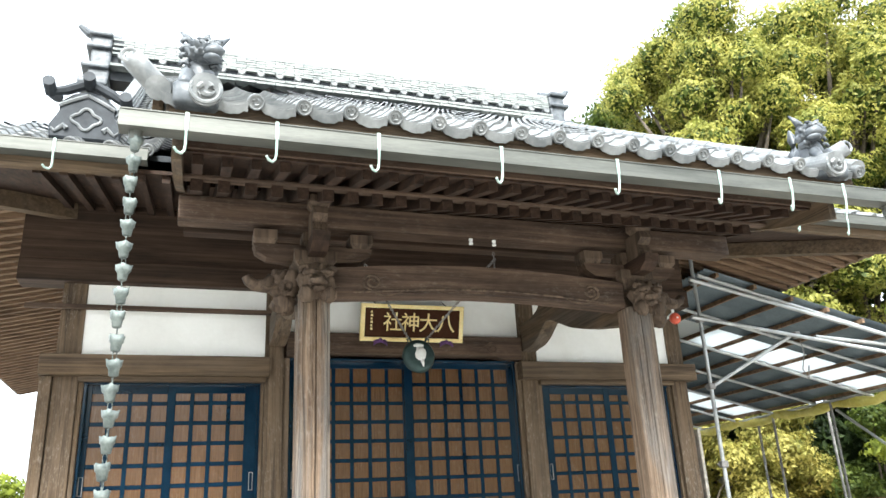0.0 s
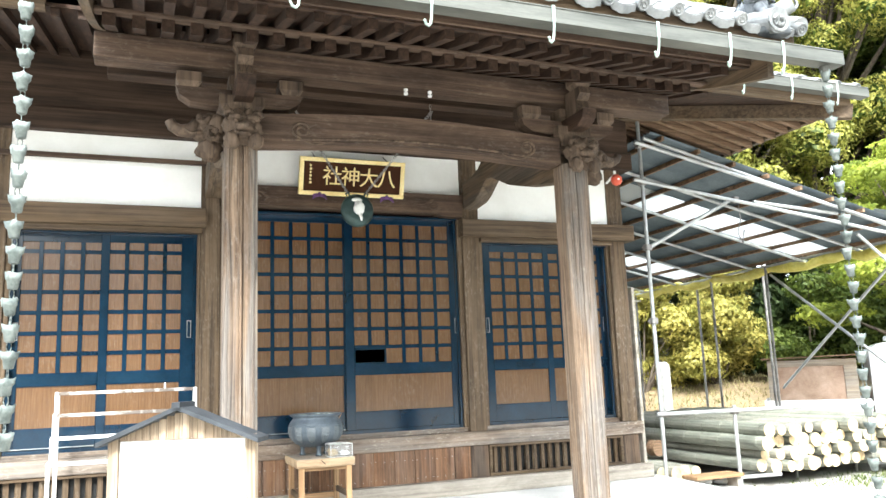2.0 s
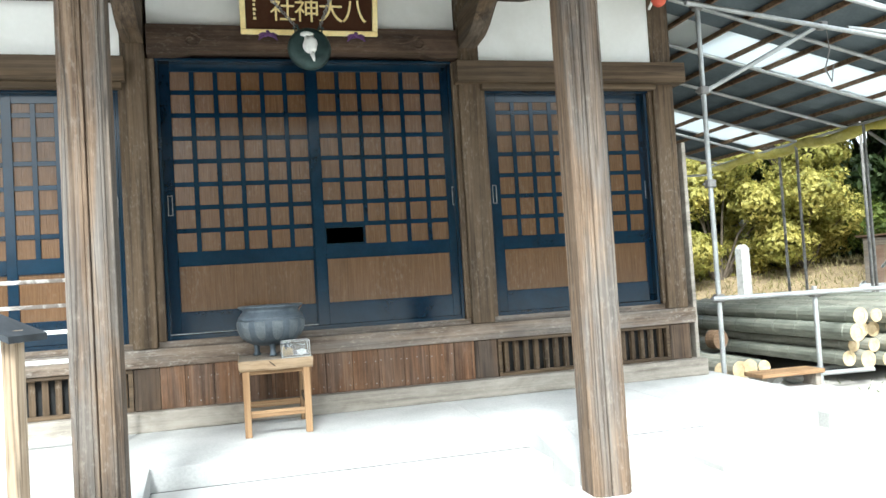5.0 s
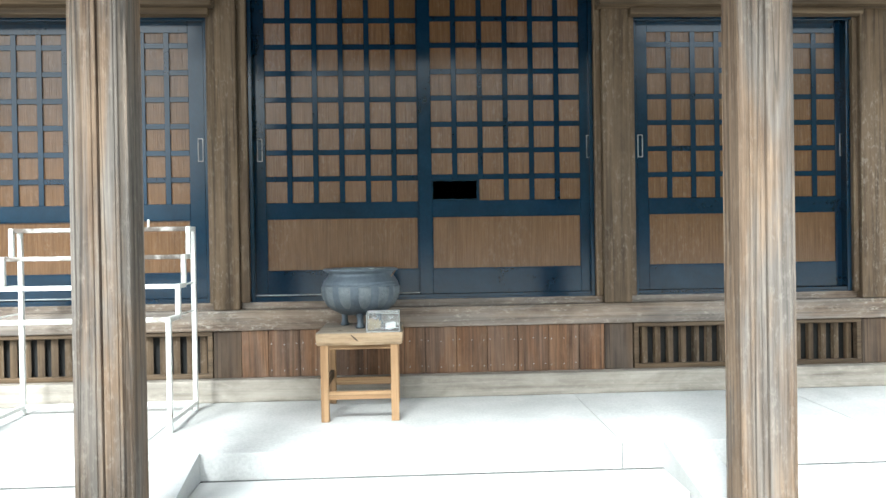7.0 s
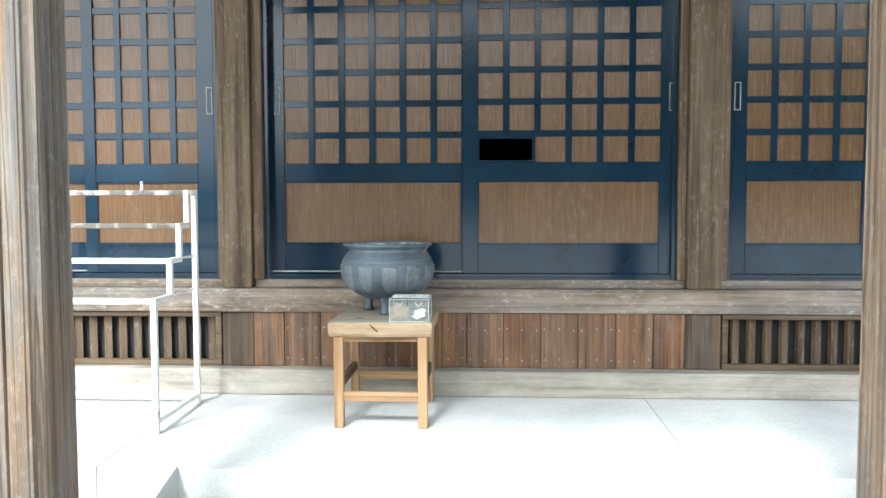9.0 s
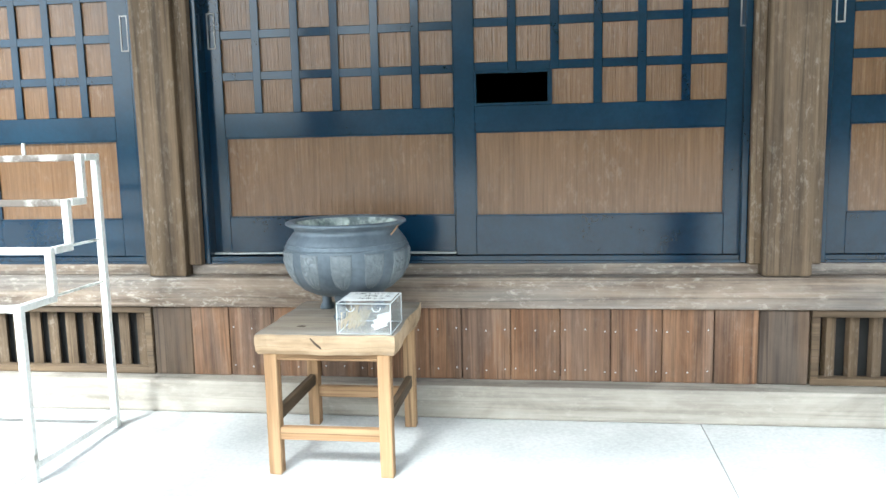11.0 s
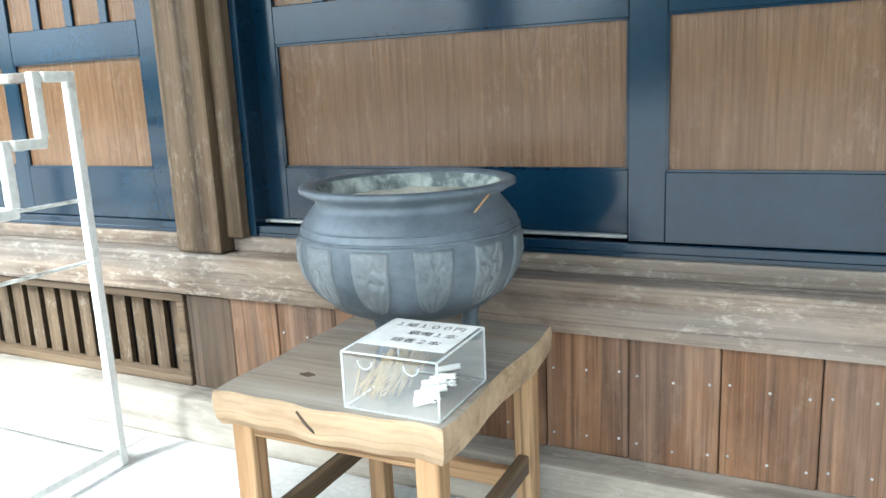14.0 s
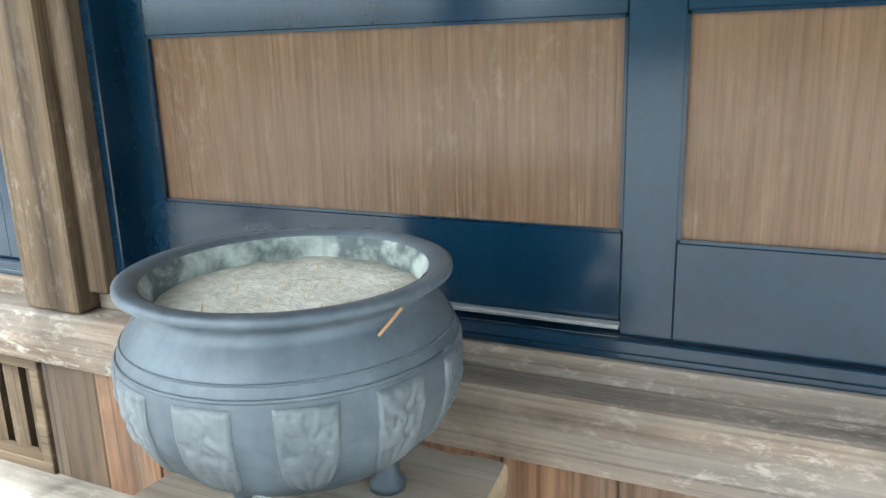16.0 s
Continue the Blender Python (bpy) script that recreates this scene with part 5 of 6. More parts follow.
# roofed notice board
nb = thing("notice_board", (0.47, 4.66, GROUND), "roofed timber notice board with blank white sheet", "notice board", rz=-24)
for s in (-0.385, 0.385):
    bm = B()
    box(bm, s - 0.028, s + 0.028, -0.028, 0.028, 0, 1.28, 0.004)
    part("post", bm, board_wood, nb)
bm = B()
box(bm, -0.352, 0.352, -0.012, 0.012, 0.56, 1.26, 0.003)
part("sheet", bm, board_white, nb, "blank white sheet")
for k in range(16):
    x0 = -0.352 + 0.044 * k
    z1 = 1.415 - 0.36 * abs(x0 + 0.022)
    bm = B()
    box(bm, x0 + 0.001, x0 + 0.043, -0.018, 0.005, 1.262, z1, 0.002)
    part("gable_slat", bm, board_wood, nb)
bm = B()
box(bm, -0.352, 0.352, -0.02, 0.02, 0.5, 0.555, 0.004)
part("bottom_rail", bm, board_wood, nb)
for s in (-1, 1):
    bm = B()
    loft(bm, [[(0, y, 1.448 + z) for y, z in ((-0.1, 0), (0.1, 0), (0.1, -0.025), (-0.1, -0.025))], [(s * 0.45, y, 1.262 + z) for y, z in ((-0.1, 0), (0.1, 0), (0.1, -0.025), (-0.1, -0.025))]])
    part("roof_slope", bm, tile_dark, nb, "dark sheet metal roof slope")
bm = B()
bar(bm, (0, -0.115, 1.45), (0, 0.115, 1.45), 0.045, 0.03)
part("roof_cap", bm, tile_dark, nb)

# slab-topped table
TX, TY, TZ = 1.843, 7.61, 0.718
table = thing("incense_table", (TX, TY, flr(7.6)), "low table with thick natural slab top and pale legs", "table")
bm = B()
n = 24
outl = []
for k in range(n + 1):
    u = k / n
    outl.append((-0.272 + 0.545 * u, -0.318 + 0.006 * math.sin(u * 9) + 0.004 * math.sin(u * 23)))
outl += [(0.274 + 0.006 * math.sin(k * 1.3), -0.318 + 0.643 * k / 8) for k in range(1, 8)]
outl += [(0.268 - 0.54 * k / n, 0.325 + 0.004 * math.sin(k)) for k in range(n + 1)]
outl += [(-0.272 - 0.004 * math.sin(k * 2), 0.325 - 0.643 * k / 8) for k in range(1, 8)]
tz = TZ - flr(7.6)
loft(bm, [[(x * f, y * f, z) for x, y in outl] for f, z in ((0.965, tz - 0.078), (0.99, tz - 0.062), (1.0, tz - 0.03), (0.998, tz - 0.008), (0.988, tz))])
top = part("tabletop", bm, slab_wood, table, "thick slab top with waney front edge")
top.data.materials.append(slab_edge)
for f in top.data.polygons:
    f.material_index = 0 if f.normal.z > 0.75 else 1
bm = B()
tube(bm, [(-0.05, -0.321, tz - 0.012), (-0.03, -0.324, tz - 0.03), (-0.012, -0.323, tz - 0.045), (0.0, -0.319, tz - 0.06)], [0.003, 0.005, 0.005, 0.002], 6)
part("crack", bm, carved, table)
bm = B()
lump(bm, (-0.13, -0.17, tz - 0.001), (0.022, 0.013, 0.003), 3, 0.3, 2)
part("knot", bm, carved, table)
for sx in (-0.222, 0.222):
    for sy in (-0.27, 0.25):
        bm = B()
        zb = flr(TY + sy) - flr(7.6)
        box(bm, sx - 0.025, sx + 0.025, sy - 0.025, sy + 0.025, zb, tz - 0.078, 0.003)
        part("leg", bm, pale_wood, table)
for sy in (-0.27, 0.25):
    bm = B()
    box(bm, -0.21, 0.21, sy - 0.014, sy + 0.014, tz - 0.108, tz - 0.079, 0.003)
    part("apron", bm, pale_x, table)
    bm = B()
    box(bm, -0.21, 0.21, sy - 0.016, sy + 0.016, 0.135, 0.185, 0.003)
    part("stretcher", bm, pale_x, table)
for sx in (-0.222, 0.222):
    bm = B()
    box(bm, sx - 0.014, sx + 0.014, -0.26, 0.225, 0.195, 0.245, 0.003)
    part("stretcher", bm, wood_y, table, "grey weathered side stretcher")

# bronze incense burner
burner = thing("incense_burner", (1.835, 7.72, TZ), "large round grey bronze incense burner with relief petals", "incense burner")
RB = 0.262


def burn_r(z):
    """Outer radius of the bowl at a height."""
    pts = [(0.055, 0.1), (0.066, 0.148), (0.088, 0.192), (0.125, 0.23), (0.165, 0.252), (0.205, 0.262), (0.245, 0.262), (0.27, 0.257), (0.292, 0.246), (0.318, 0.226)]
    for (z0, r0), (z1, r1) in zip(pts, pts[1:]):
        if z <= z1:
            f = (z - z0) / (z1 - z0)
            return r0 + (r1 - r0) * f
    return pts[-1][1]


bm = B()
outer = [(0.02, 0.05)] + [(burn_r(z), z) for z in (0.055, 0.06, 0.066, 0.075, 0.088, 0.105, 0.125, 0.145, 0.165, 0.185, 0.205, 0.225, 0.245, 0.258, 0.27, 0.282, 0.292, 0.305, 0.318)]
outer += [(0.216, 0.328), (0.219, 0.339), (0.24, 0.35), (0.253, 0.357), (0.253, 0.366), (0.245, 0.37), (0.226, 0.368), (0.218, 0.36), (0.208, 0.34), (0.208, 0.3), (0.205, 0.27)]
turned(bm, outer, 56)
part("bowl", bm, bronze, burner, smooth=True)
bm = B()
loft(bm, [[(r * math.cos(2 * math.pi * k / 48), r * math.sin(2 * math.pi * k / 48), z) for k in range(48)] for r, z in ((0.2165, 0.3612), (0.2065, 0.343), (0.2065, 0.305))], caps=False)
part("inner_wall", bm, verdigris_inner, burner, "stained pale inner wall", smooth=True)
bm = B()
turned(bm, [(0.0005, 0.318), (0.07, 0.322), (0.14, 0.32), (0.2, 0.325), (0.207, 0.318), (0.2, 0.3), (0.0005, 0.3)], 40)
for v in bm.verts:
    if v.co.z > 0.315:
        v.co.z += 0.006 * noise.noise(Vector((v.co.x * 18, v.co.y * 18, 0)))
part("ash_bed", bm, ash, burner, "pale grey incense ash", smooth=True)
for z, r in ((0.262, 0.0036), (0.281, 0.0026)):
    bm = B()
    rr = burn_r(z)
    tube(bm, [(rr * math.cos(a), rr * math.sin(a), z) for a in [2 * math.pi * k / 56 for k in range(57)]], r, 5)
    part("raised_band", bm, bronze, burner, smooth=True)
# relief petals: a raised outlined tongue with curling ornament inside
for k in range(12):
    a0 = 2 * math.pi * (k + 0.3) / 12
    bm = B()
    NZ, NS = 40, 26
    vv = []
    for i in range(NZ + 1):
        f = i / NZ
        z = 0.252 - 0.148 * f
        w = 0.043 * (1 - 0.12 * f) * math.sqrt(max(0.02, 1 - max(0, (f - 0.4) / 0.6) ** 2.4))
        ring = []
        for j in range(NS + 1):
            g = 2 * j / NS - 1
            sd = w * g
            h = 0.0034
            if abs(g) > 0.8 or f < 0.05:
                h = 0.0046
            elif f < 0.62:
                q = Vector((sd * 75, (z - 0.21) * 62, k * 1.7))
                h += 0.0042 * abs(math.sin(2.0 * q.length + 2.2 * math.atan2(q.y, q.x) + 2 * noise.noise(q))) - 0.001
            else:
                h += 0.0013 * math.cos(9 * math.atan2(g, 1.35 - f))
            if i in (0, NZ) or j in (0, NS):
                h = 0.0003
            r = burn_r(z) + h
            a = a0 + sd / burn_r(z)
            ring.append(bm.verts.new((r * math.cos(a), r * math.sin(a), z)))
        vv.append(ring)
    for r0, r1 in zip(vv, vv[1:]):
        for j in range(NS):
            bm.faces.new((r0[j], r0[j + 1], r1[j + 1], r1[j]))
    part("petal", bm, bronze_relief, burner, smooth=True)
UP = 0.026
for ob in burner.children:
    ob.location.z += UP
for k in range(3):
    a = 2 * math.pi * k / 3 + math.pi / 2 + 1.05
    bm = B()
    cx, cy = 0.135 * math.cos(a), 0.135 * math.sin(a)
    turned(bm, [(0.03, 0.0), (0.032, 0.012), (0.022, 0.025), (0.02, 0.06), (0.03, 0.1), (0.045, 0.13), (0.05, 0.155)], 14, (cx, cy, 0.0))
    part("foot", bm, bronze, burner, smooth=True)
for k in range(9):
    a = k * 2.4
    r = 0.03 + 0.016 * k
    bm = B()
    rod(bm, (r * math.cos(a), r * math.sin(a), 0.318 + UP), (r * math.cos(a) + 0.006, r * math.sin(a), 0.332 + UP + 0.002 * (k % 4)), 0.0013, 0.0011, 5)
    part("incense_stub", bm, brown_cut, burner)
bm = B()
bar(bm, (0.23 * math.cos(-0.42), 0.23 * math.sin(-0.42), 0.314 + UP), (0.252 * math.cos(-0.32), 0.252 * math.sin(-0.32), 0.352 + UP), 0.004, 0.004)
part("wood_splinter", bm, pale_wood, burner, "pale wooden splinter stuck under the rim")

# clear acrylic box with incense and candles
abox = thing("acrylic_box", (1.995, 7.424, TZ + 0.001), "clear acrylic box holding incense and white candles", "box")
bw, bd, bh, tk = 0.103, 0.109, 0.116, 0.003
for nme, qq in (("base", (-bw, bw, -bd, bd, 0, tk)), ("front", (-bw, bw, -bd, -bd + tk, tk, bh * 0.92)), ("back", (-bw, bw, bd - tk, bd, tk, bh)),
                ("side", (-bw, -bw + tk, -bd + tk, bd - tk, tk, bh)), ("side", (bw - tk, bw, -bd + tk, bd - tk, tk, bh)), ("divider", (-0.012, -0.009, -bd + tk, bd - tk, tk, bh * 0.9)),
                ("lid", (-bw - 0.002, bw + 0.002, -bd - 0.002, bd + 0.002, bh, bh + tk))):
    bm = B()
    box(bm, *qq, 0.0006)
    pane = part(nme, bm, glass, abox)
    pane.visible_shadow = False
bm = B()
for x in (-bw, bw):
    for y in (-bd, bd):
        box(bm, x - 0.0016, x + 0.0016, y - 0.0016, y + 0.0016, 0, bh)
for y in (-bd, bd):
    for z in (0.001, bh):
        box(bm, -bw, bw, y - 0.0016, y + 0.0016, z - 0.0014, z + 0.0014)
for x in (-bw, bw):
    for z in (0.001, bh):
        box(bm, x - 0.0016, x + 0.0016, -bd, bd, z - 0.0014, z + 0.0014)
part("polished_edge", bm, sheet_clear, abox, "whitish polished edges")
bm = B()
box(bm, -bw + 0.008, bw - 0.006, -bd + 0.045, bd - 0.008, bh + tk + 0.0002, bh + tk + 0.001)
card = part("price_card", bm, paper, abox, "white card with handwritten price")
writing("１組１００円", 0.027, (0.0, 0.068, bh + tk + 0.0014), (0, 0, 0), black, abox, 0.0001)
writing("蝋燭１本", 0.027, (0.028, 0.022, bh + tk + 0.0014), (0, 0, 0), black, abox, 0.0001)
writing("線香２本", 0.027, (0.014, -0.024, bh + tk + 0.0014), (0, 0, 0), black, abox, 0.0001)
for x in (-0.05, 0.05):
    bm = B()
    tube(bm, [(x + 0.016 * math.cos(t), -bd - 0.002, bh * 0.88 + 0.016 * math.sin(t)) for t in [math.pi + math.pi * q / 10 for q in range(11)]], 0.0014, 5)
    part("finger_notch", bm, sheet_clear, abox)
rnd = random.Random(4)
bm = B()
for k in range(110):
    x, y = rnd.uniform(-0.098, -0.02), rnd.uniform(-0.1, 0.06)
    rod(bm, (x, y, 0.006 + rnd.uniform(0, 0.035)), (x + rnd.uniform(-0.012, 0.012), y + 0.045 + rnd.uniform(0, 0.03), 0.02 + rnd.uniform(0.01, 0.05)), 0.0013, 0.0013, 4)
tagged(part("incense_sticks", bm, brown_cut), "bundle of brown incense sticks in the acrylic box", "incense", kind="stuff").matrix_basis = pose(1.995, 7.424, TZ + 0.001)
for k in range(12):
    c = thing("candle", (1.995 + rnd.uniform(0.012, 0.035), 7.349 + 0.012 * k, TZ + 0.014 + 0.006 * (k % 4)), "slim white candle lying in the acrylic box", "candle", "candles", rz=rnd.uniform(-35, 30))
    bm = B()
    rod(bm, (0.0, 0, 0), (0.052, 0.0, 0.012), 0.0065, 0.006, 10)
    part("wax", bm, paper, c)
    bm = B()
    rod(bm, (0.052, 0, 0.012), (0.06, 0, 0.014), 0.0012, 0.001, 5)
    part("wick", bm, black, c)

# ---- yard beside the hall: scaffold lean-to ----
LX0, LX1, LY0, LY1 = 6.25, 10.95, 7.95, 15.3
LZ0, LZ1 = 4.42, 3.3


def lean(x):
    return LZ0 + (LZ1 - LZ0) * (x - LX0) / (LX1 - LX0)


shed = thing("lean_to", (0, 0, 0), "scaffold pipe lean-to with corrugated sheet roof", "lean-to", kind="structure")
ns = 9
wid = (LY1 - LY0) / ns
for k in range(ns):
    y0 = LY0 + wid * k
    for half, (xa, xb) in enumerate(((LX0, 8.7), (8.62, LX1))):
        clear = (k, half) in ((2, 0), (2, 1), (6, 0), (6, 1))
        bm = B()
        m = 26
        pts = [(y0 + (wid + 0.06) * q / m, 0.014 * math.cos(q * math.pi)) for q in range(m + 1)]
        dz = 0.012 * half
        loft(bm, [[(x, y, lean(x) + h + dz) for y, h in pts] + [(x, y, lean(x) + h + dz - 0.003) for y, h in pts[::-1]] for x in (xa, xb)])
        part("roof_sheet", bm, sheet_clear if clear else sheet_blue, shed, "milky translucent sheet" if clear else "")
for k in range(9):
    x = LX0 + 0.15 + 0.56 * k
    bm = B()
    box(bm, x - 0.022, x + 0.022, LY0 - 0.05, LY1, lean(x) - 0.075, lean(x) - 0.018, 0.003)
    part("batten", bm, rafter_x, shed)
for y in (7.98, 9.1, 10.25, 11.4, 12.55, 13.7, 14.9):
    bm = B()
    rod(bm, (LX0 - 0.1, y, lean(LX0 - 0.1) - 0.105), (LX1 + 0.1, y, lean(LX1 + 0.1) - 0.105), 0.0243, None, 10)
    part("slope_pipe", bm, steel, shed)
for x, y, z0, z1 in ((6.1, 8.0, 0.016, 4.6), (10.95, 8.02, GROUND, 3.35), (10.95, 11.1, GROUND, 3.2), (10.95, 12.6, GROUND, 3.2), (11.0, 13.1, GROUND, 3.2), (10.95, 15.2, GROUND, 3.2), (6.3, 11.5, GROUND, 4.3), (6.3, 15.1, GROUND, 4.3), (7.2, 8.0, GROUND, 0.93), (12.6, 9.0, GROUND, 3.4)):
    bm = B()
    rod(bm, (x, y, z0), (x, y, z1), 0.0243, None, 12)
    part("upright_pipe", bm, steel if y < 9.5 else rust_steel, shed)
    bm = B()
    box(bm, x - 0.07, x + 0.07, y - 0.07, y + 0.07, z0 - 0.02, z0 + 0.006, 0.002)
    part("base_plate", bm, rust_steel, shed)
for p0, p1 in (((6.0, 7.95, 4.27), (11.05, 7.95, 3.2)), ((5.95, 7.96, 3.78), (11.0, 7.96, 3.14)), ((6.1, 8.05, 2.9), (7.55, 8.05, 3.62)), ((9.75, 8.05, 3.22), (10.95, 8.05, 2.35)), ((10.95, 8.1, 3.25), (10.95, 15.2, 3.15)),
               ((6.0, 7.95, 0.88), (11.4, 7.95, 0.83)), ((6.0, 8.06, 0.06), (7.9, 8.06, 0.03)), ((10.95, 11.0, 3.05), (10.98, 8.3, 0.95)), ((10.95, 8.5, 2.9), (10.98, 11.0, 1.0)), ((7.9, 8.04, 3.6), (9.4, 8.04, 3.5)),
               ((10.9, 8.06, 3.0), (12.8, 9.2, 0.9)), ((11.0, 15.1, 3.0), (6.3, 15.1, 2.9))):
    bm = B()
    rod(bm, p0, p1, 0.0243, None, 10)
    part("brace_pipe", bm, steel, shed)
bm = B()
box(bm, -0.045, 0.045, -0.045, 0.045, -0.04, 0.04, 0.012)
rod(bm, (-0.06, 0.03, 0), (0.06, 0.03, 0), 0.012, None, 8)
clamp_me = mesh_of("clamp", bm, rust_steel)
for p in ((6.1, 8.0, 4.25), (6.1, 8.0, 3.76), (6.1, 8.0, 2.92), (6.1, 8.0, 0.88), (7.2, 8.0, 0.86), (10.95, 8.0, 3.2), (10.95, 8.0, 0.83), (7.55, 8.0, 3.6), (6.1, 8.0, 2.0)):
    piece("clamp", clamp_me, shed, p)
bm = B()
pts = [(LX1 + 0.05 + 0.02 * math.sin(k * 1.9), LY0 - 0.1 + 7.6 * k / 26, 3.13 + 0.035 * math.sin(k * 1.3) + 0.02 * math.sin(k * 2.9)) for k in range(27)]
tube(bm, pts, [min(0.03 + 0.02 * k, 0.085 + 0.02 * math.sin(k * 2.2)) for k in range(27)], 10)
part("rolled_tarp", bm, yellow_tarp, shed, "rolled yellow plastic sheet along the low edge", smooth=True)
bm = B()
tube(bm, [(7.6, 8.0, 3.62), (7.62, 8.0, 3.35), (7.55, 8.0, 3.15), (7.62, 8.0, 3.02), (7.66, 8.0, 3.2)], 0.008, 6)
part("rope", bm, rust_steel, shed)

# second low roof further along
bm = B()
pts = [(y * 0.0725, 0.014 * math.cos(y * math.pi)) for y in range(40)]
loft(bm, [[(x, 9.0 + y, 3.85 - 0.05 * (x - 11.5) + h) for y, h in pts] + [(x, 9.0 + y, 3.847 - 0.05 * (x - 11.5) + h) for y, h in pts[::-1]] for x in (11.35, 16.0)])
far_roof = tagged(part("far_shed_roof", bm, sheet_blue), "corrugated sheet roof of a second shed", "roof", kind="structure")
for x, y in ((11.45, 11.7), (15.9, 9.05), (15.9, 11.7)):
    bm = B()
    rod(bm, (x, y, GROUND), (x, y, 3.85 - 0.05 * (x - 11.5)), 0.0243, None, 10)
    part("upright_pipe", bm, rust_steel, far_roof)

# stacked bamboo poles on trestles
rnd = random.Random(11)


def bamboo_mesh(r, L, mat):
    bm = B()
    rings, y = [], 0.0
    seg = 14
    prof = [(0.0, r * 0.62), (0.0, r)]
    y = 0.12
    while y < L - 0.1:
        prof += [(y - 0.02, r), (y - 0.006, r * 1.06), (y + 0.006, r * 1.06), (y + 0.02, r)]
        y += 0.36
    prof += [(L, r * 0.97), (L, r * 0.6)]
    for yy, rr in [(0.1, r * 0.6)] + prof:
        rings.append([(rr * math.cos(a), yy, rr * math.sin(a)) for a in [2 * math.pi * k / seg for k in range(seg)]])
    loft(bm, rings)
    return mesh_of("culm", bm, mat, False)


def ring_mesh(r):
    bm = B()
    o = [2 * math.pi * k / 14 for k in range(14)]
    loft(bm, [[(r * 1.005 * math.cos(a), 0.0, r * 1.005 * math.sin(a)) for a in o], [(r * 1.005 * math.cos(a), -0.006, r * 1.005 * math.sin(a)) for a in o],
              [(r * 0.62 * math.cos(a), -0.006, r * 0.62 * math.sin(a)) for a in o], [(r * 0.6 * math.cos(a), 0.03, r * 0.6 * math.sin(a)) for a in o]], caps=True)
    return mesh_of("cut_end", bm, cut_mat)


sizes = [0.07, 0.082, 0.092]
culms = [(bamboo_mesh(r, 4.3, m), ring_mesh(r), r) for r in sizes for m in (bamboo_mat, bamboo_green)]
for row in range(4):
    x = 7.72 + (0.09 if row % 2 else 0.0)
    while x < 10.75:
        cm, rm, r = culms[rnd.randrange(6)]
        z = 0.13 + row * 0.148 + rnd.uniform(-0.015, 0.015)
        c = thing("bamboo_pole", (x + rnd.uniform(-0.01, 0.01), 8.14 + rnd.uniform(-0.12, 0.1), z), "cut bamboo pole in a stack, pale and dry", "bamboo", "stacked bamboo poles", rz=rnd.uniform(-0.8, 0.8))
        o = new("culm", cm)
        o.parent = c
        o = new("cut_end", rm)
        o.parent = c
        x += 0.178
for y in (8.6, 11.4):
    t = thing("trestle", (9.2, y, GROUND), "low steel trestle under the bamboo stack", "trestle", "trestles")
    for x in (-1.55, -0.5, 0.6, 1.55):
        bm = B()
        rod(bm, (x, 0, 0), (x, 0, 0.145), 0.024, None, 8)
        part("leg", bm, rust_steel, t)
    bm = B()
    rod(bm, (-1.7, 0, 0.13), (1.75, 0, 0.13), 0.024, None, 8)
    part("cross_pipe", bm, steel, t)
# bamboo and timber odds and ends near the corner of the hall
for k in range(9):
    cm, rm, r = culms[rnd.randrange(6)]
    c = thing("bamboo_pole", (6.32 + 0.16 * (k % 5) + 0.05 * (k // 5), 8.32 + rnd.uniform(0, 0.2), GROUND + 0.09 + 0.15 * (k // 5)), "cut bamboo pole lying beside the hall", "bamboo", "bamboo poles by the hall", rz=rnd.uniform(-3, 3))
    o = new("culm", cm)
    o.parent = c
    o = new("cut_end", rm)
    o.parent = c
st = thing("offcut_stand", (6.62, 7.8, -0.004), "low rough wooden stand with offcuts", "stand")
bm = B()
box(bm, -0.35, 0.35, -0.14, 0.14, 0.12, 0.16, 0.006)
part("plank_top", bm, pale_x, st)
for sx in (-0.3, 0.3):
    bm = B()
    box(bm, sx - 0.03, sx + 0.03, -0.1, 0.1, 0, 0.12, 0.004)
    part("leg", bm, slab_wood, st)
for k, (x, y, s) in enumerate(((6.5, 7.95, 0.18), (6.9, 7.98, 0.14), (6.35, 7.6, 0.1))):
    bm = B()
    lump(bm, (0, 0, s * 0.4), (s, s * 0.8, s * 0.45), k + 2, 0.25, 2)
    tagged(part("rubble_stone", bm, stone), "rough grey stone on the ground", "stone", "loose stones").matrix_basis = pose(x, y, -0.006)
bm = B()
box(bm, 5.845, 5.885, 8.05, 8.19, FLOOR, 2.42, 0.004)
tagged(part("leaning_board", bm, base_wood), "grey board standing against the hall corner", "board")

# ---- light truck with a timber display box ----
TRX, TRY = 12.42, 12.98
truck = thing("light_truck", (TRX, TRY, GROUND), "white light truck parked behind the bamboo", "truck", rz=-45)
L = 4.75
bm = B()
prism(bm, [(2.0, 0.45), (2.0, 1.78), (2.2, 1.9), (3.45, 1.92), (3.57, 1.86), (4.07, 1.12), (4.19, 1.0), (4.21, 0.45)], 0.06, 1.6)
bmesh.ops.bevel(bm, geom=bm.edges[:], offset=0.035, segments=2, affect="EDGES")
part("cab", bm, car_white, truck, smooth=False)
bm = B()
prism(bm, [(2.37, 1.15), (2.37, 1.72), (3.31, 1.74), (3.75, 1.15)], 0.045, 0.09)
part("side_window", bm, car_glass, truck)
bm = B()
for a in ([(3.61, 1.8), (4.01, 1.18), (4.05, 1.2), (3.65, 1.83)],):
    prism(bm, a, 0.14, 1.52)
part("windscreen", bm, car_glass, truck)
bm = B()
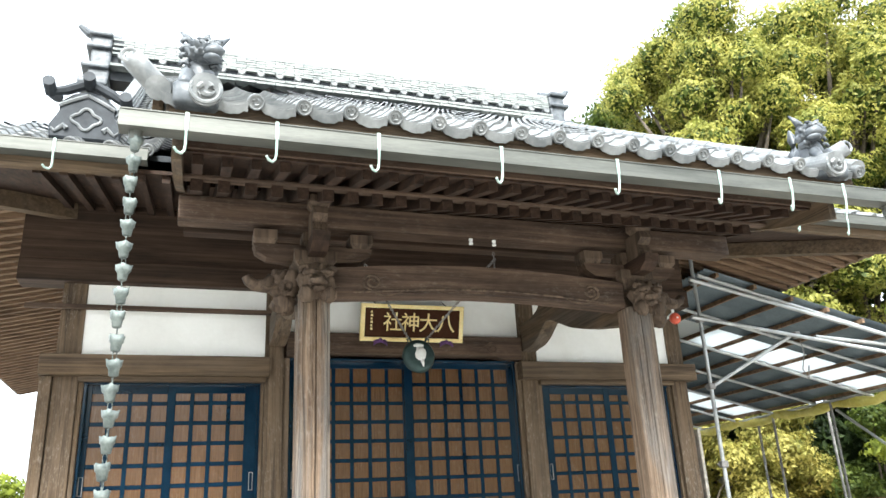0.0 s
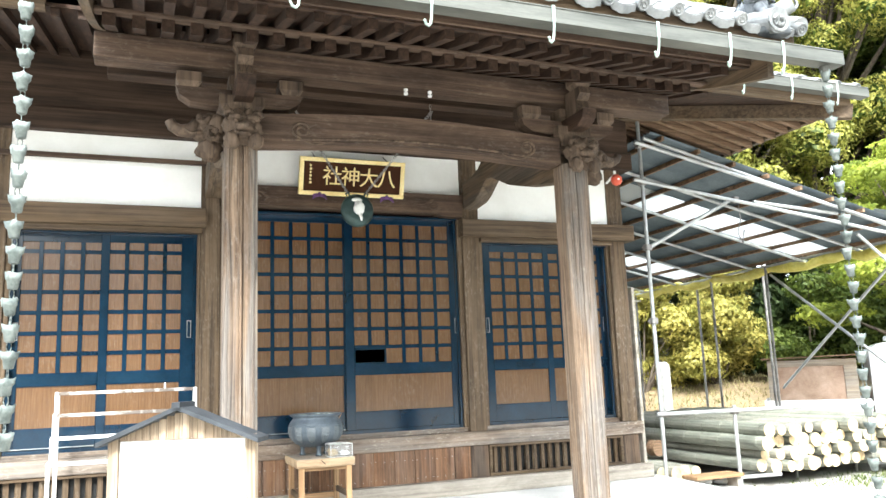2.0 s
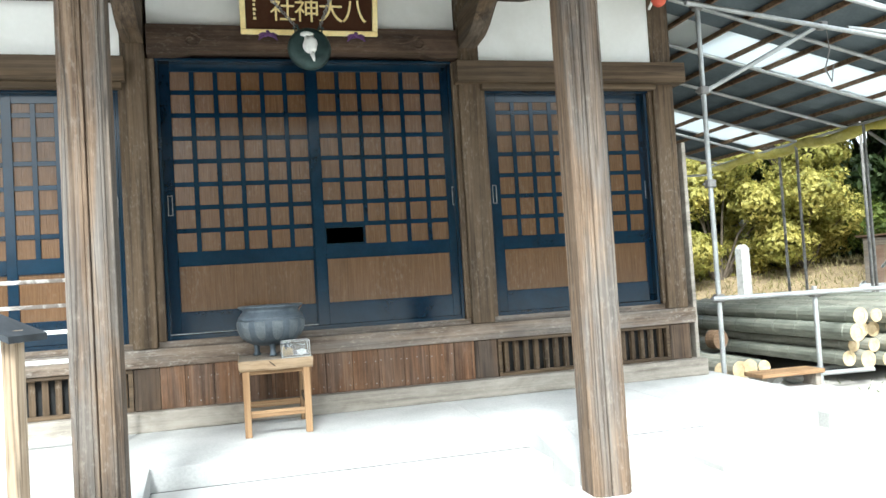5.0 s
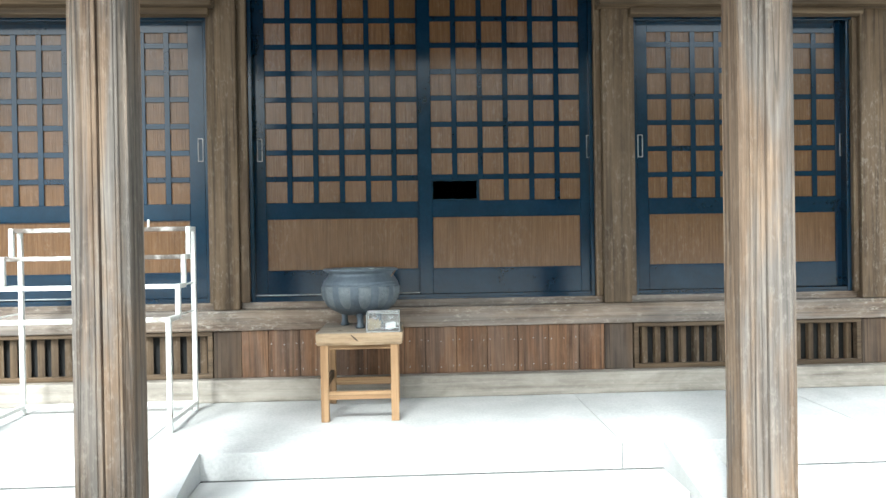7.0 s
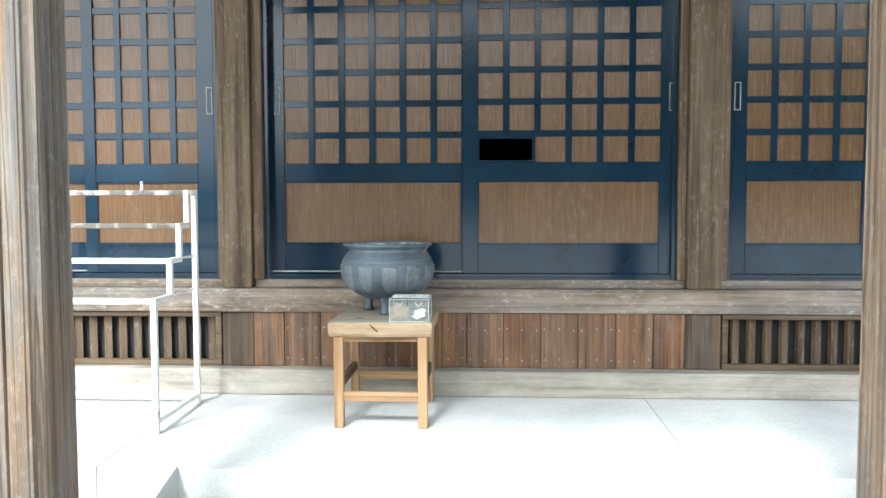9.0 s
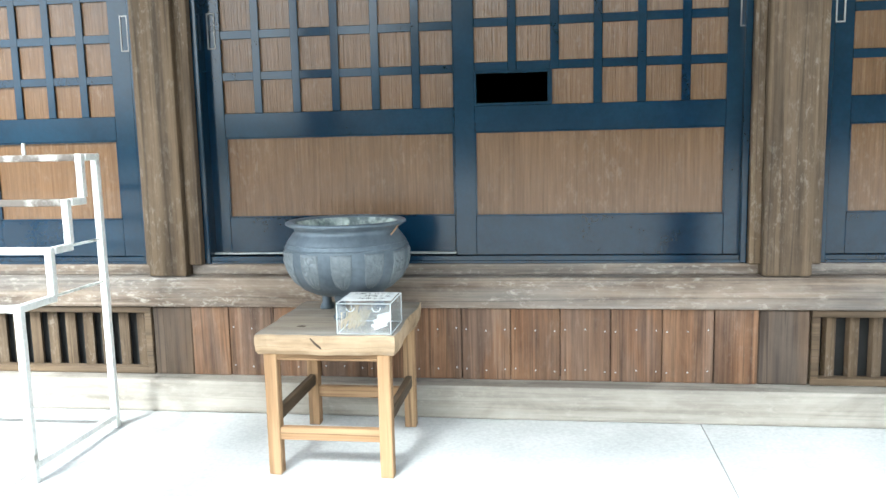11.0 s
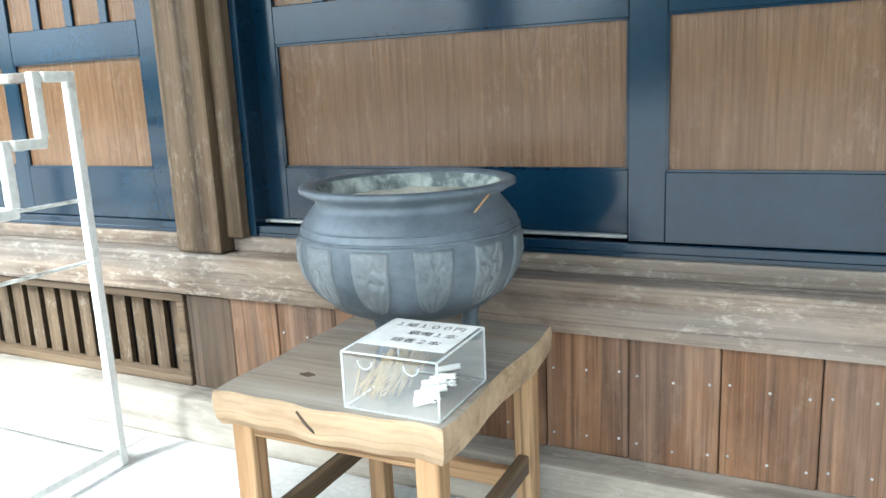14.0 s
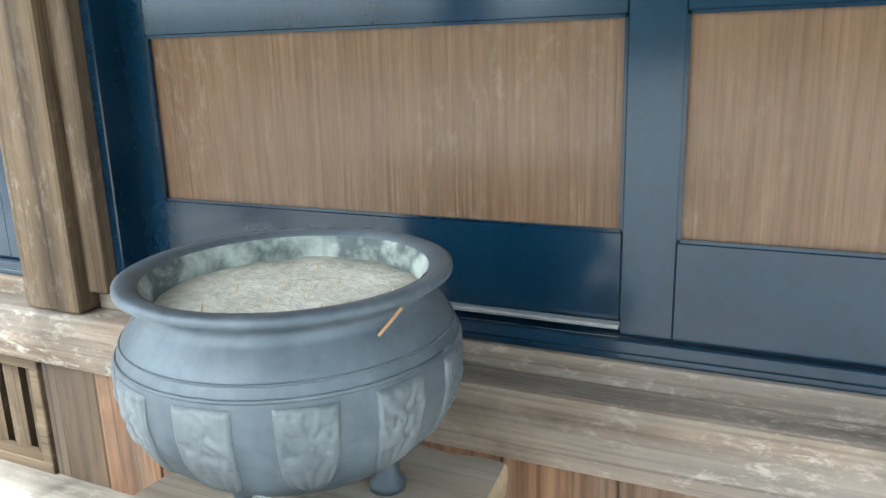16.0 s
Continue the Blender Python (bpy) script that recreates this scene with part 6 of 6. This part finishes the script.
box(bm, 0.0, 1.95, 0.03, 1.63, 0.42, 0.55, 0.01)
part("bed_floor", bm, car_white, truck)
for y in (0.03, 1.6):
    bm = B()
    box(bm, 0.0, 1.95, y, y + 0.035, 0.55, 0.8, 0.008)
    part("side_board", bm, car_white, truck)
bm = B()
box(bm, -0.035, 0.0, 0.03, 1.635, 0.45, 0.8, 0.008)
part("tailgate", bm, car_white, truck)
for x in (0.65, 3.4):
    for y in (0.1, 1.42):
        bm = B()
        o = [2 * math.pi * k / 24 for k in range(24)]
        loft(bm, [[(x + r * math.cos(a), y + d, 0.29 + r * math.sin(a)) for a in o] for r, d in ((0.18, 0.0), (0.27, 0.0), (0.29, 0.03), (0.29, 0.14), (0.27, 0.17), (0.18, 0.17))])
        wheel = part("wheel", bm, rubber, truck, "black tyre")
        bm = B()
        loft(bm, [[(x + r * math.cos(a), y - 0.004 + d, 0.29 + r * math.sin(a)) for a in o] for r, d in ((0.06, 0.0), (0.17, 0.01), (0.18, 0.1))])
        part("rim", bm, steel, wheel)
bm = B()
box(bm, 2.4, 3.05, 0.4, 1.3, 1.95, 2.05, 0.015)
part("roof_rack_box", bm, car_white, truck)
bm = B()
lump(bm, (3.87, -0.06, 1.25), (0.05, 0.08, 0.1), 2, 0.1, 2)
part("mirror", bm, rubber, truck)
for y in (0.2, 1.4):
    bm = B()
    box(bm, 4.19, 4.235, y - 0.1, y + 0.12, 0.72, 0.9, 0.02)
    part("headlight", bm, sheet_clear, truck)
bm = B()
box(bm, 4.19, 4.27, 0.05, 1.6, 0.38, 0.56, 0.02)
part("bumper", bm, car_white, truck)
case = thing("timber_case", (TRX + 0.13, TRY + 0.02, GROUND + 0.56), "brown timber case with a large glazed panel on the truck", "case", rz=-45)
case.scale = (0.96, 1, 0.94)
bm = B()
for q in ((0, 1.75, 0.03, 1.3, 0, 0.08), (0, 1.75, 0.03, 1.3, 1.08, 1.14), (0, 0.1, 0.03, 1.3, 0.08, 1.08), (1.65, 1.75, 0.03, 1.3, 0.08, 1.08)):
    box(bm, *q, 0.006)
part("carcase", bm, rafter_x, case)
for q in ((0.0, 1.75, 0.0, 0.16), (0.0, 1.75, 0.98, 1.12), (0.0, 0.2, 0.16, 0.98), (1.5, 1.75, 0.16, 0.98)):
    bm = B()
    box(bm, q[0], q[1], -0.01, 0.028, q[2], q[3], 0.004)
    part("face_frame", bm, slab_wood, case)
bm = B()
box(bm, 0.2, 1.5, 0.02, 0.03, 0.16, 0.98)
part("panel", bm, mottled("pale brown picture panel", (0.22, 0.13, 0.08), (0.46, 0.33, 0.25), 1.6, 0.4), case, "faded brown picture panel")
bm = B()
bar(bm, (-0.12, 0.6, 1.17), (1.85, 0.6, 1.2), 1.4, 0.03)
part("lid", bm, rafter_x, case)

# marker posts, a little stone lantern and a small shrine roof near the bank
for x, y, h, w in ((15.4, 20.2, 1.5, 0.13), (16.2, 20.6, 0.75, 0.09), (13.2, 17.4, 1.6, 0.12)):
    bm = B()
    loft(bm, [[(sx * w * f, sy * w * f, z) for sx, sy in ((-1, -1), (1, -1), (1, 1), (-1, 1))] for f, z in ((1, -0.4), (0.95, h - 0.1), (0.5, h))])
    tagged(part("marker_post", bm, stone), "pale weathered upright marker post in dry grass", "post", "marker posts").matrix_basis = pose(x, y, land(x, y))
hk = thing("wayside_shrine", (11.9, 19.0, land(11.9, 19.0)), "small wayside shrine with red brown roof", "shrine")
bm = B()
box(bm, -0.3, 0.3, -0.25, 0.25, 0, 1.0, 0.01)
part("body", bm, stone, hk)
for s in (-1, 1):
    bm = B()
    loft(bm, [[(0, y, 1.4 + z) for y, z in ((-0.45, 0), (0.45, 0), (0.45, -0.05), (-0.45, -0.05))], [(s * 0.6, y, 1.05 + z) for y, z in ((-0.45, 0), (0.45, 0), (0.45, -0.05), (-0.45, -0.05))]])
    part("roof_slope", bm, plank_wood, hk)
log = thing("log_round", (6.9, 9.2, GROUND + 0.47), "sawn round of pale timber on the bamboo", "log", rz=10)
bm = B()
rod(bm, (0, 0, 0), (0, 0.14, 0), 0.11, 0.11, 20)
part("log_body", bm, rafter_x, log)

# ---- planting ----
def leaves(name, clumps, n, size, mat, parent, seed=1, flat=0.5):
    """Many small leaf cards scattered through rounded clumps, denser at the skin."""
    r = np.random.default_rng(seed)
    vol = np.array([c[3] * c[4] * c[5] for c in clumps]) ** 0.67
    counts = np.maximum(20, (n * vol / vol.sum()).astype(int))
    P, D = [], []
    for c, k in zip(clumps, counts):
        d = r.normal(size=(k, 3)) + np.array((0, 0, 0.35))
        d /= np.linalg.norm(d, axis=1)[:, None]
        rad = 1 - 0.4 * r.random(k) ** 2.6
        rad *= 1 + 0.2 * np.sin(d[:, 0] * 5 + c[0]) * np.sin(d[:, 1] * 6 + c[1]) + 0.14 * np.sin(d[:, 2] * 9 + c[2])
        D.append(d)
        P.append(np.array(c[:3]) + d * rad[:, None] * np.array(c[3:6]))
    P = np.concatenate(P)
    k = len(P)
    nrm = np.concatenate(D) + 0.45 * r.normal(size=(k, 3))
    a = np.cross(nrm, r.normal(size=(k, 3)))
    a /= np.linalg.norm(a, axis=1)[:, None]
    b = np.cross(a, nrm)
    b /= np.linalg.norm(b, axis=1)[:, None]
    s = size * (0.55 + 0.9 * r.random(k))[:, None]
    V = np.stack([P - a * s, P + b * s * 0.45 - a * s * 0.1, P + a * s, P - b * s * 0.45 + a * s * 0.1], 1).reshape(-1, 3)
    F = np.arange(4 * k).reshape(-1, 4)
    me = bpy.data.meshes.new(name)
    me.from_pydata(V.tolist(), [], F.tolist())
    me.materials.append(mat)
    ob = new(name, me)
    ob.parent = parent
    return ob


def tree(x, y, h, spread, mat, n, size, seed, label, low=0.35, clumps_n=16, name="tree", squash=0.62, deep=False, puff=1.0):
    """A tapered trunk with limbs, and a crown of leafy clumps with gaps."""
    r = random.Random(seed)
    z0 = land(x, y)
    t = thing(name, (x, y, z0), label, "tree", "")
    lean_x, lean_y = r.uniform(-0.4, 0.4), r.uniform(-0.4, 0.4)
    bm = B()
    pts = [(lean_x * k / 6 + 0.1 * math.sin(k + seed), lean_y * k / 6, -0.3 + (h * 0.82) * k / 6) for k in range(7)]
    r0 = 0.018 * h + 0.06
    tube(bm, pts, [r0 * (1.25 - 0.19 * k) for k in range(7)], 10)
    part("trunk", bm, bark, t, smooth=True)
    cl = []
    for k in range(clumps_n):
        a = k * 2.4 + r.uniform(-0.4, 0.4)
        f = low + (1 - low) * (k + 0.5) / clumps_n
        rr = spread * math.sqrt(max(0.05, 1 - ((f - low) / (1 - low) - 0.35) ** 2 / 0.55)) * r.uniform(0.5, 0.95)
        c = (rr * math.cos(a), rr * math.sin(a), h * f)
        q = spread * r.uniform(0.24, 0.4) * puff
        cl.append((c[0], c[1], c[2], q, q, q * squash))
        base = pts[min(6, max(1, int(f * 5)))]
        mid = ((c[0] + base[0]) / 2, (c[1] + base[1]) / 2, (c[2] * 0.55 + base[2] * 0.45))
        bm = B()
        tube(bm, [base, mid, (c[0] * 0.95, c[1] * 0.95, c[2])], [r0 * 0.42, r0 * 0.27, r0 * 0.08], 6)
        part("limb", bm, bark, t, smooth=True)
    cl.append((0, 0, h * 0.9, spread * 0.4, spread * 0.4, spread * 0.3))
    leaves("crown", cl, n, size, mat, t, seed)
    # larger inner leaves; inside yellow crowns their darker green stands in for shade
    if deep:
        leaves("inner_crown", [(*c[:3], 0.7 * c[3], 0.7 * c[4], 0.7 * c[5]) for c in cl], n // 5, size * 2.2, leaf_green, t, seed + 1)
    return t


GT = "tall evergreen tree with rounded yellow green crown clumps"
DT = "dark evergreen tree in the wood behind the yard"
LT = "young tree with bright lime green leaves"
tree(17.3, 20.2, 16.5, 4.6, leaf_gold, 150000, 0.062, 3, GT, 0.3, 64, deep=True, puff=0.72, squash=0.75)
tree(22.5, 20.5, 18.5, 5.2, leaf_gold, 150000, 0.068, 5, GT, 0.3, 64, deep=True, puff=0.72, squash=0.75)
tree(21.0, 25.5, 21.0, 5.0, leaf_green, 40000, 0.12, 8, "tall broad evergreen tree with mid green crown", 0.35, 30, deep=True, puff=0.85)
tree(27.5, 18.0, 17.0, 4.8, leaf_green, 40000, 0.11, 9, "tall broad evergreen tree with mid green crown", 0.25, 30, deep=True, puff=0.85)
tree(14.8, 22.5, 11.5, 2.6, leaf_lime, 24000, 0.085, 12, LT, 0.4, 14)
tree(17.8, 13.2, 6.6, 2.5, leaf_lime, 20000, 0.07, 15, LT, 0.35, 16, squash=0.35)
tree(20.0, 12.6, 7.4, 2.6, leaf_lime, 18000, 0.075, 17, LT, 0.3, 16, squash=0.35)
for k, (x, y, h, sp) in enumerate(((24.0, 24.5, 12.0, 4.2), (19.2, 22.6, 9.5, 3.4), (28.0, 23.5, 14.0, 4.6), (24.8, 15.0, 11.0, 4.0), (30.0, 14.0, 13.0, 4.6), (26.5, 9.5, 11.0, 4.2), (31.0, 8.0, 13.0, 5.0), (18.0, 27.0, 12.0, 4.2), (14.0, 28.0, 9.5, 3.8), (35.0, 20.0, 17.0, 5.5))):
    tree(x, y, h, sp, leaf_dark if k % 3 else leaf_green, 20000, 0.13, 30 + k, DT, 0.12, 18)


def bush(x, y, w, h, mat, n, size, seed, label):
    r = random.Random(seed)
    t = thing("bush", (x, y, land(x, y)), label, "bush")
    cl = []
    for k in range(14):
        a, f = k * 2.4, (r.uniform(0.06, 0.22) if k % 3 == 0 else r.uniform(0.25, 0.9))
        rr = w * r.uniform(0.2, 0.85) * math.sqrt(1 - (f - 0.3) ** 2)
        c = (rr * math.cos(a), rr * math.sin(a), h * f)
        q = w * r.uniform(0.28, 0.42)
        cl.append((*c, q, q, q * 0.8))
        bm = B()
        tube(bm, [(0.1 * math.cos(a), 0.1 * math.sin(a), -0.1), (c[0] * 0.5, c[1] * 0.5, c[2] * 0.6), c], [0.045, 0.03, 0.012], 5)
        part("stem", bm, bark, t)
    leaves("foliage", cl, n, size, mat, t, seed)


GB = "rounded bush with yellow green leaves on the bank"
bush(14.4, 20.2, 1.9, 3.7, leaf_straw, 26000, 0.065, 51, GB)
bush(16.8, 19.6, 2.0, 3.6, leaf_straw, 26000, 0.065, 52, GB)
bush(12.2, 21.8, 1.8, 2.9, leaf_gold, 18000, 0.07, 53, GB)
bush(19.6, 18.6, 2.0, 3.0, leaf_green, 20000, 0.07, 54, "rounded mid green bush on the bank")
bush(21.4, 16.2, 2.2, 3.4, leaf_green, 20000, 0.075, 55, "rounded mid green bush on the bank")
bush(23.0, 13.0, 2.4, 3.2, leaf_dark, 9000, 0.12, 56, "dark green bush below the trees")
bush(9.6, 20.8, 2.0, 3.2, leaf_green, 9000, 0.11, 57, "rounded mid green bush on the bank")
bush(18.2, 21.6, 2.4, 4.0, leaf_dark, 9000, 0.12, 58, "dark green bush below the trees")
for k, (x, y) in enumerate(((14.6, 23.6), (17.0, 24.2), (20.6, 21.6), (22.8, 19.2), (24.6, 17.0), (25.2, 13.6), (11.6, 24.6), (26.5, 20.5))):
    bush(x, y, 2.5, 3.6, leaf_dark, 9000, 0.12, 60 + k, "dark green bush below the trees")
for k, (x, y, h) in enumerate(((-9.0, 46.0, 4.6), (-13.0, 42.0, 4.2), (-5.0, 52.0, 5.4), (-18.0, 40.0, 4.8), (-1.0, 55.0, 5.0))):
    tree(x, y, h * 0.72, 3.2, leaf_lime, 4000, 0.18, 80 + k, "distant green tree beyond the yard", 0.2, 10)
# dry grass and fallen leaves over the bank
rg = np.random.default_rng(7)
k = 9000
gx, gy = rg.uniform(10, 24, k), rg.uniform(11, 23, k)
keep = (0.62 * gx + 0.78 * gy > 20.0)
gx, gy = gx[keep], gy[keep]
gz = np.array([land(a, b) for a, b in zip(gx, gy)])
ga = rg.uniform(0, 6.28, len(gx))
hh = rg.uniform(0.05, 0.2, len(gx))
V = np.stack([np.stack([gx - 0.02 * np.cos(ga), gy - 0.02 * np.sin(ga), gz - 0.01], 1), np.stack([gx + 0.02 * np.cos(ga), gy + 0.02 * np.sin(ga), gz - 0.01], 1),
              np.stack([gx + 0.06 * np.sin(ga), gy + 0.06 * np.cos(ga), gz + hh], 1)], 1).reshape(-1, 3)
me = bpy.data.meshes.new("dry_grass")
me.from_pydata(V.tolist(), [], np.arange(len(V)).reshape(-1, 3).tolist())
me.materials.append(leaf_mat("straw coloured grass", (0.22, 0.19, 0.08), (0.5, 0.42, 0.24)))
tagged(new("dry_grass", me), "dry straw coloured grass on the bank", "grass", kind="stuff")

k = 2600
gx = rg.normal(9.9, 0.85, k)
gy = rg.normal(7.75, 0.32, k)
ga, hh = rg.uniform(0, 6.28, k), rg.uniform(0.02, 0.07, k)
V = np.stack([np.stack([gx - 0.006 * np.cos(ga), gy - 0.006 * np.sin(ga), np.full(k, GROUND - 0.004)], 1), np.stack([gx + 0.006 * np.cos(ga), gy + 0.006 * np.sin(ga), np.full(k, GROUND - 0.004)], 1),
              np.stack([gx + 0.03 * np.sin(ga), gy + 0.03 * np.cos(ga), GROUND + hh], 1)], 1).reshape(-1, 3)
me = bpy.data.meshes.new("short_grass")
me.from_pydata(V.tolist(), [], np.arange(len(V)).reshape(-1, 3).tolist())
me.materials.append(leaf_green)
tagged(new("short_grass", me), "short green grass beside the bamboo stack", "grass", kind="stuff")

# unseen hillside added far behind the walk, to block low sky from the doors
bm = B()
rows = []
for k in range(121):
    a = radians(172 + 196 * k / 120)
    top = 19 + 7 * noise.noise((k * 0.11, 2.0, 0)) + 3.5 * noise.noise((k * 0.6, 5.0, 0)) + 1.2 * noise.noise((k * 1.9, 9.0, 0))
    a0 = 172 + 196 * k / 120
    # kept low here so that the left doors still reflect sky
    gap = max(0.0, min(1.0, (abs(a0 - 234) - 20) / 12))
    top = 5 + (top - 5) * gap
    rows.append([bm.verts.new(((58 + 3.0 * j) * math.cos(a), 8 + (58 + 3.0 * j) * math.sin(a), -1.5 + (top + 1.5) * (j / 5) ** 0.7 + 0.8 * noise.noise((k * 0.8, j * 3.1, 0)) * (j > 0))) for j in range(6)])
for r0, r1 in zip(rows, rows[1:]):
    for j in range(5):
        bm.faces.new((r0[j], r1[j], r1[j + 1], r0[j + 1]))
hill_mat = mottled("added wooded slope out of view", (0.03, 0.045, 0.018), (0.09, 0.11, 0.04), 0.35, 0.95, 0, 2.2, 0.0, tone_low=0.5)
tagged(part("backdrop", bm, hill_mat), "added unseen wooded hillside that blocks low sky light", "hillside", kind="structure")
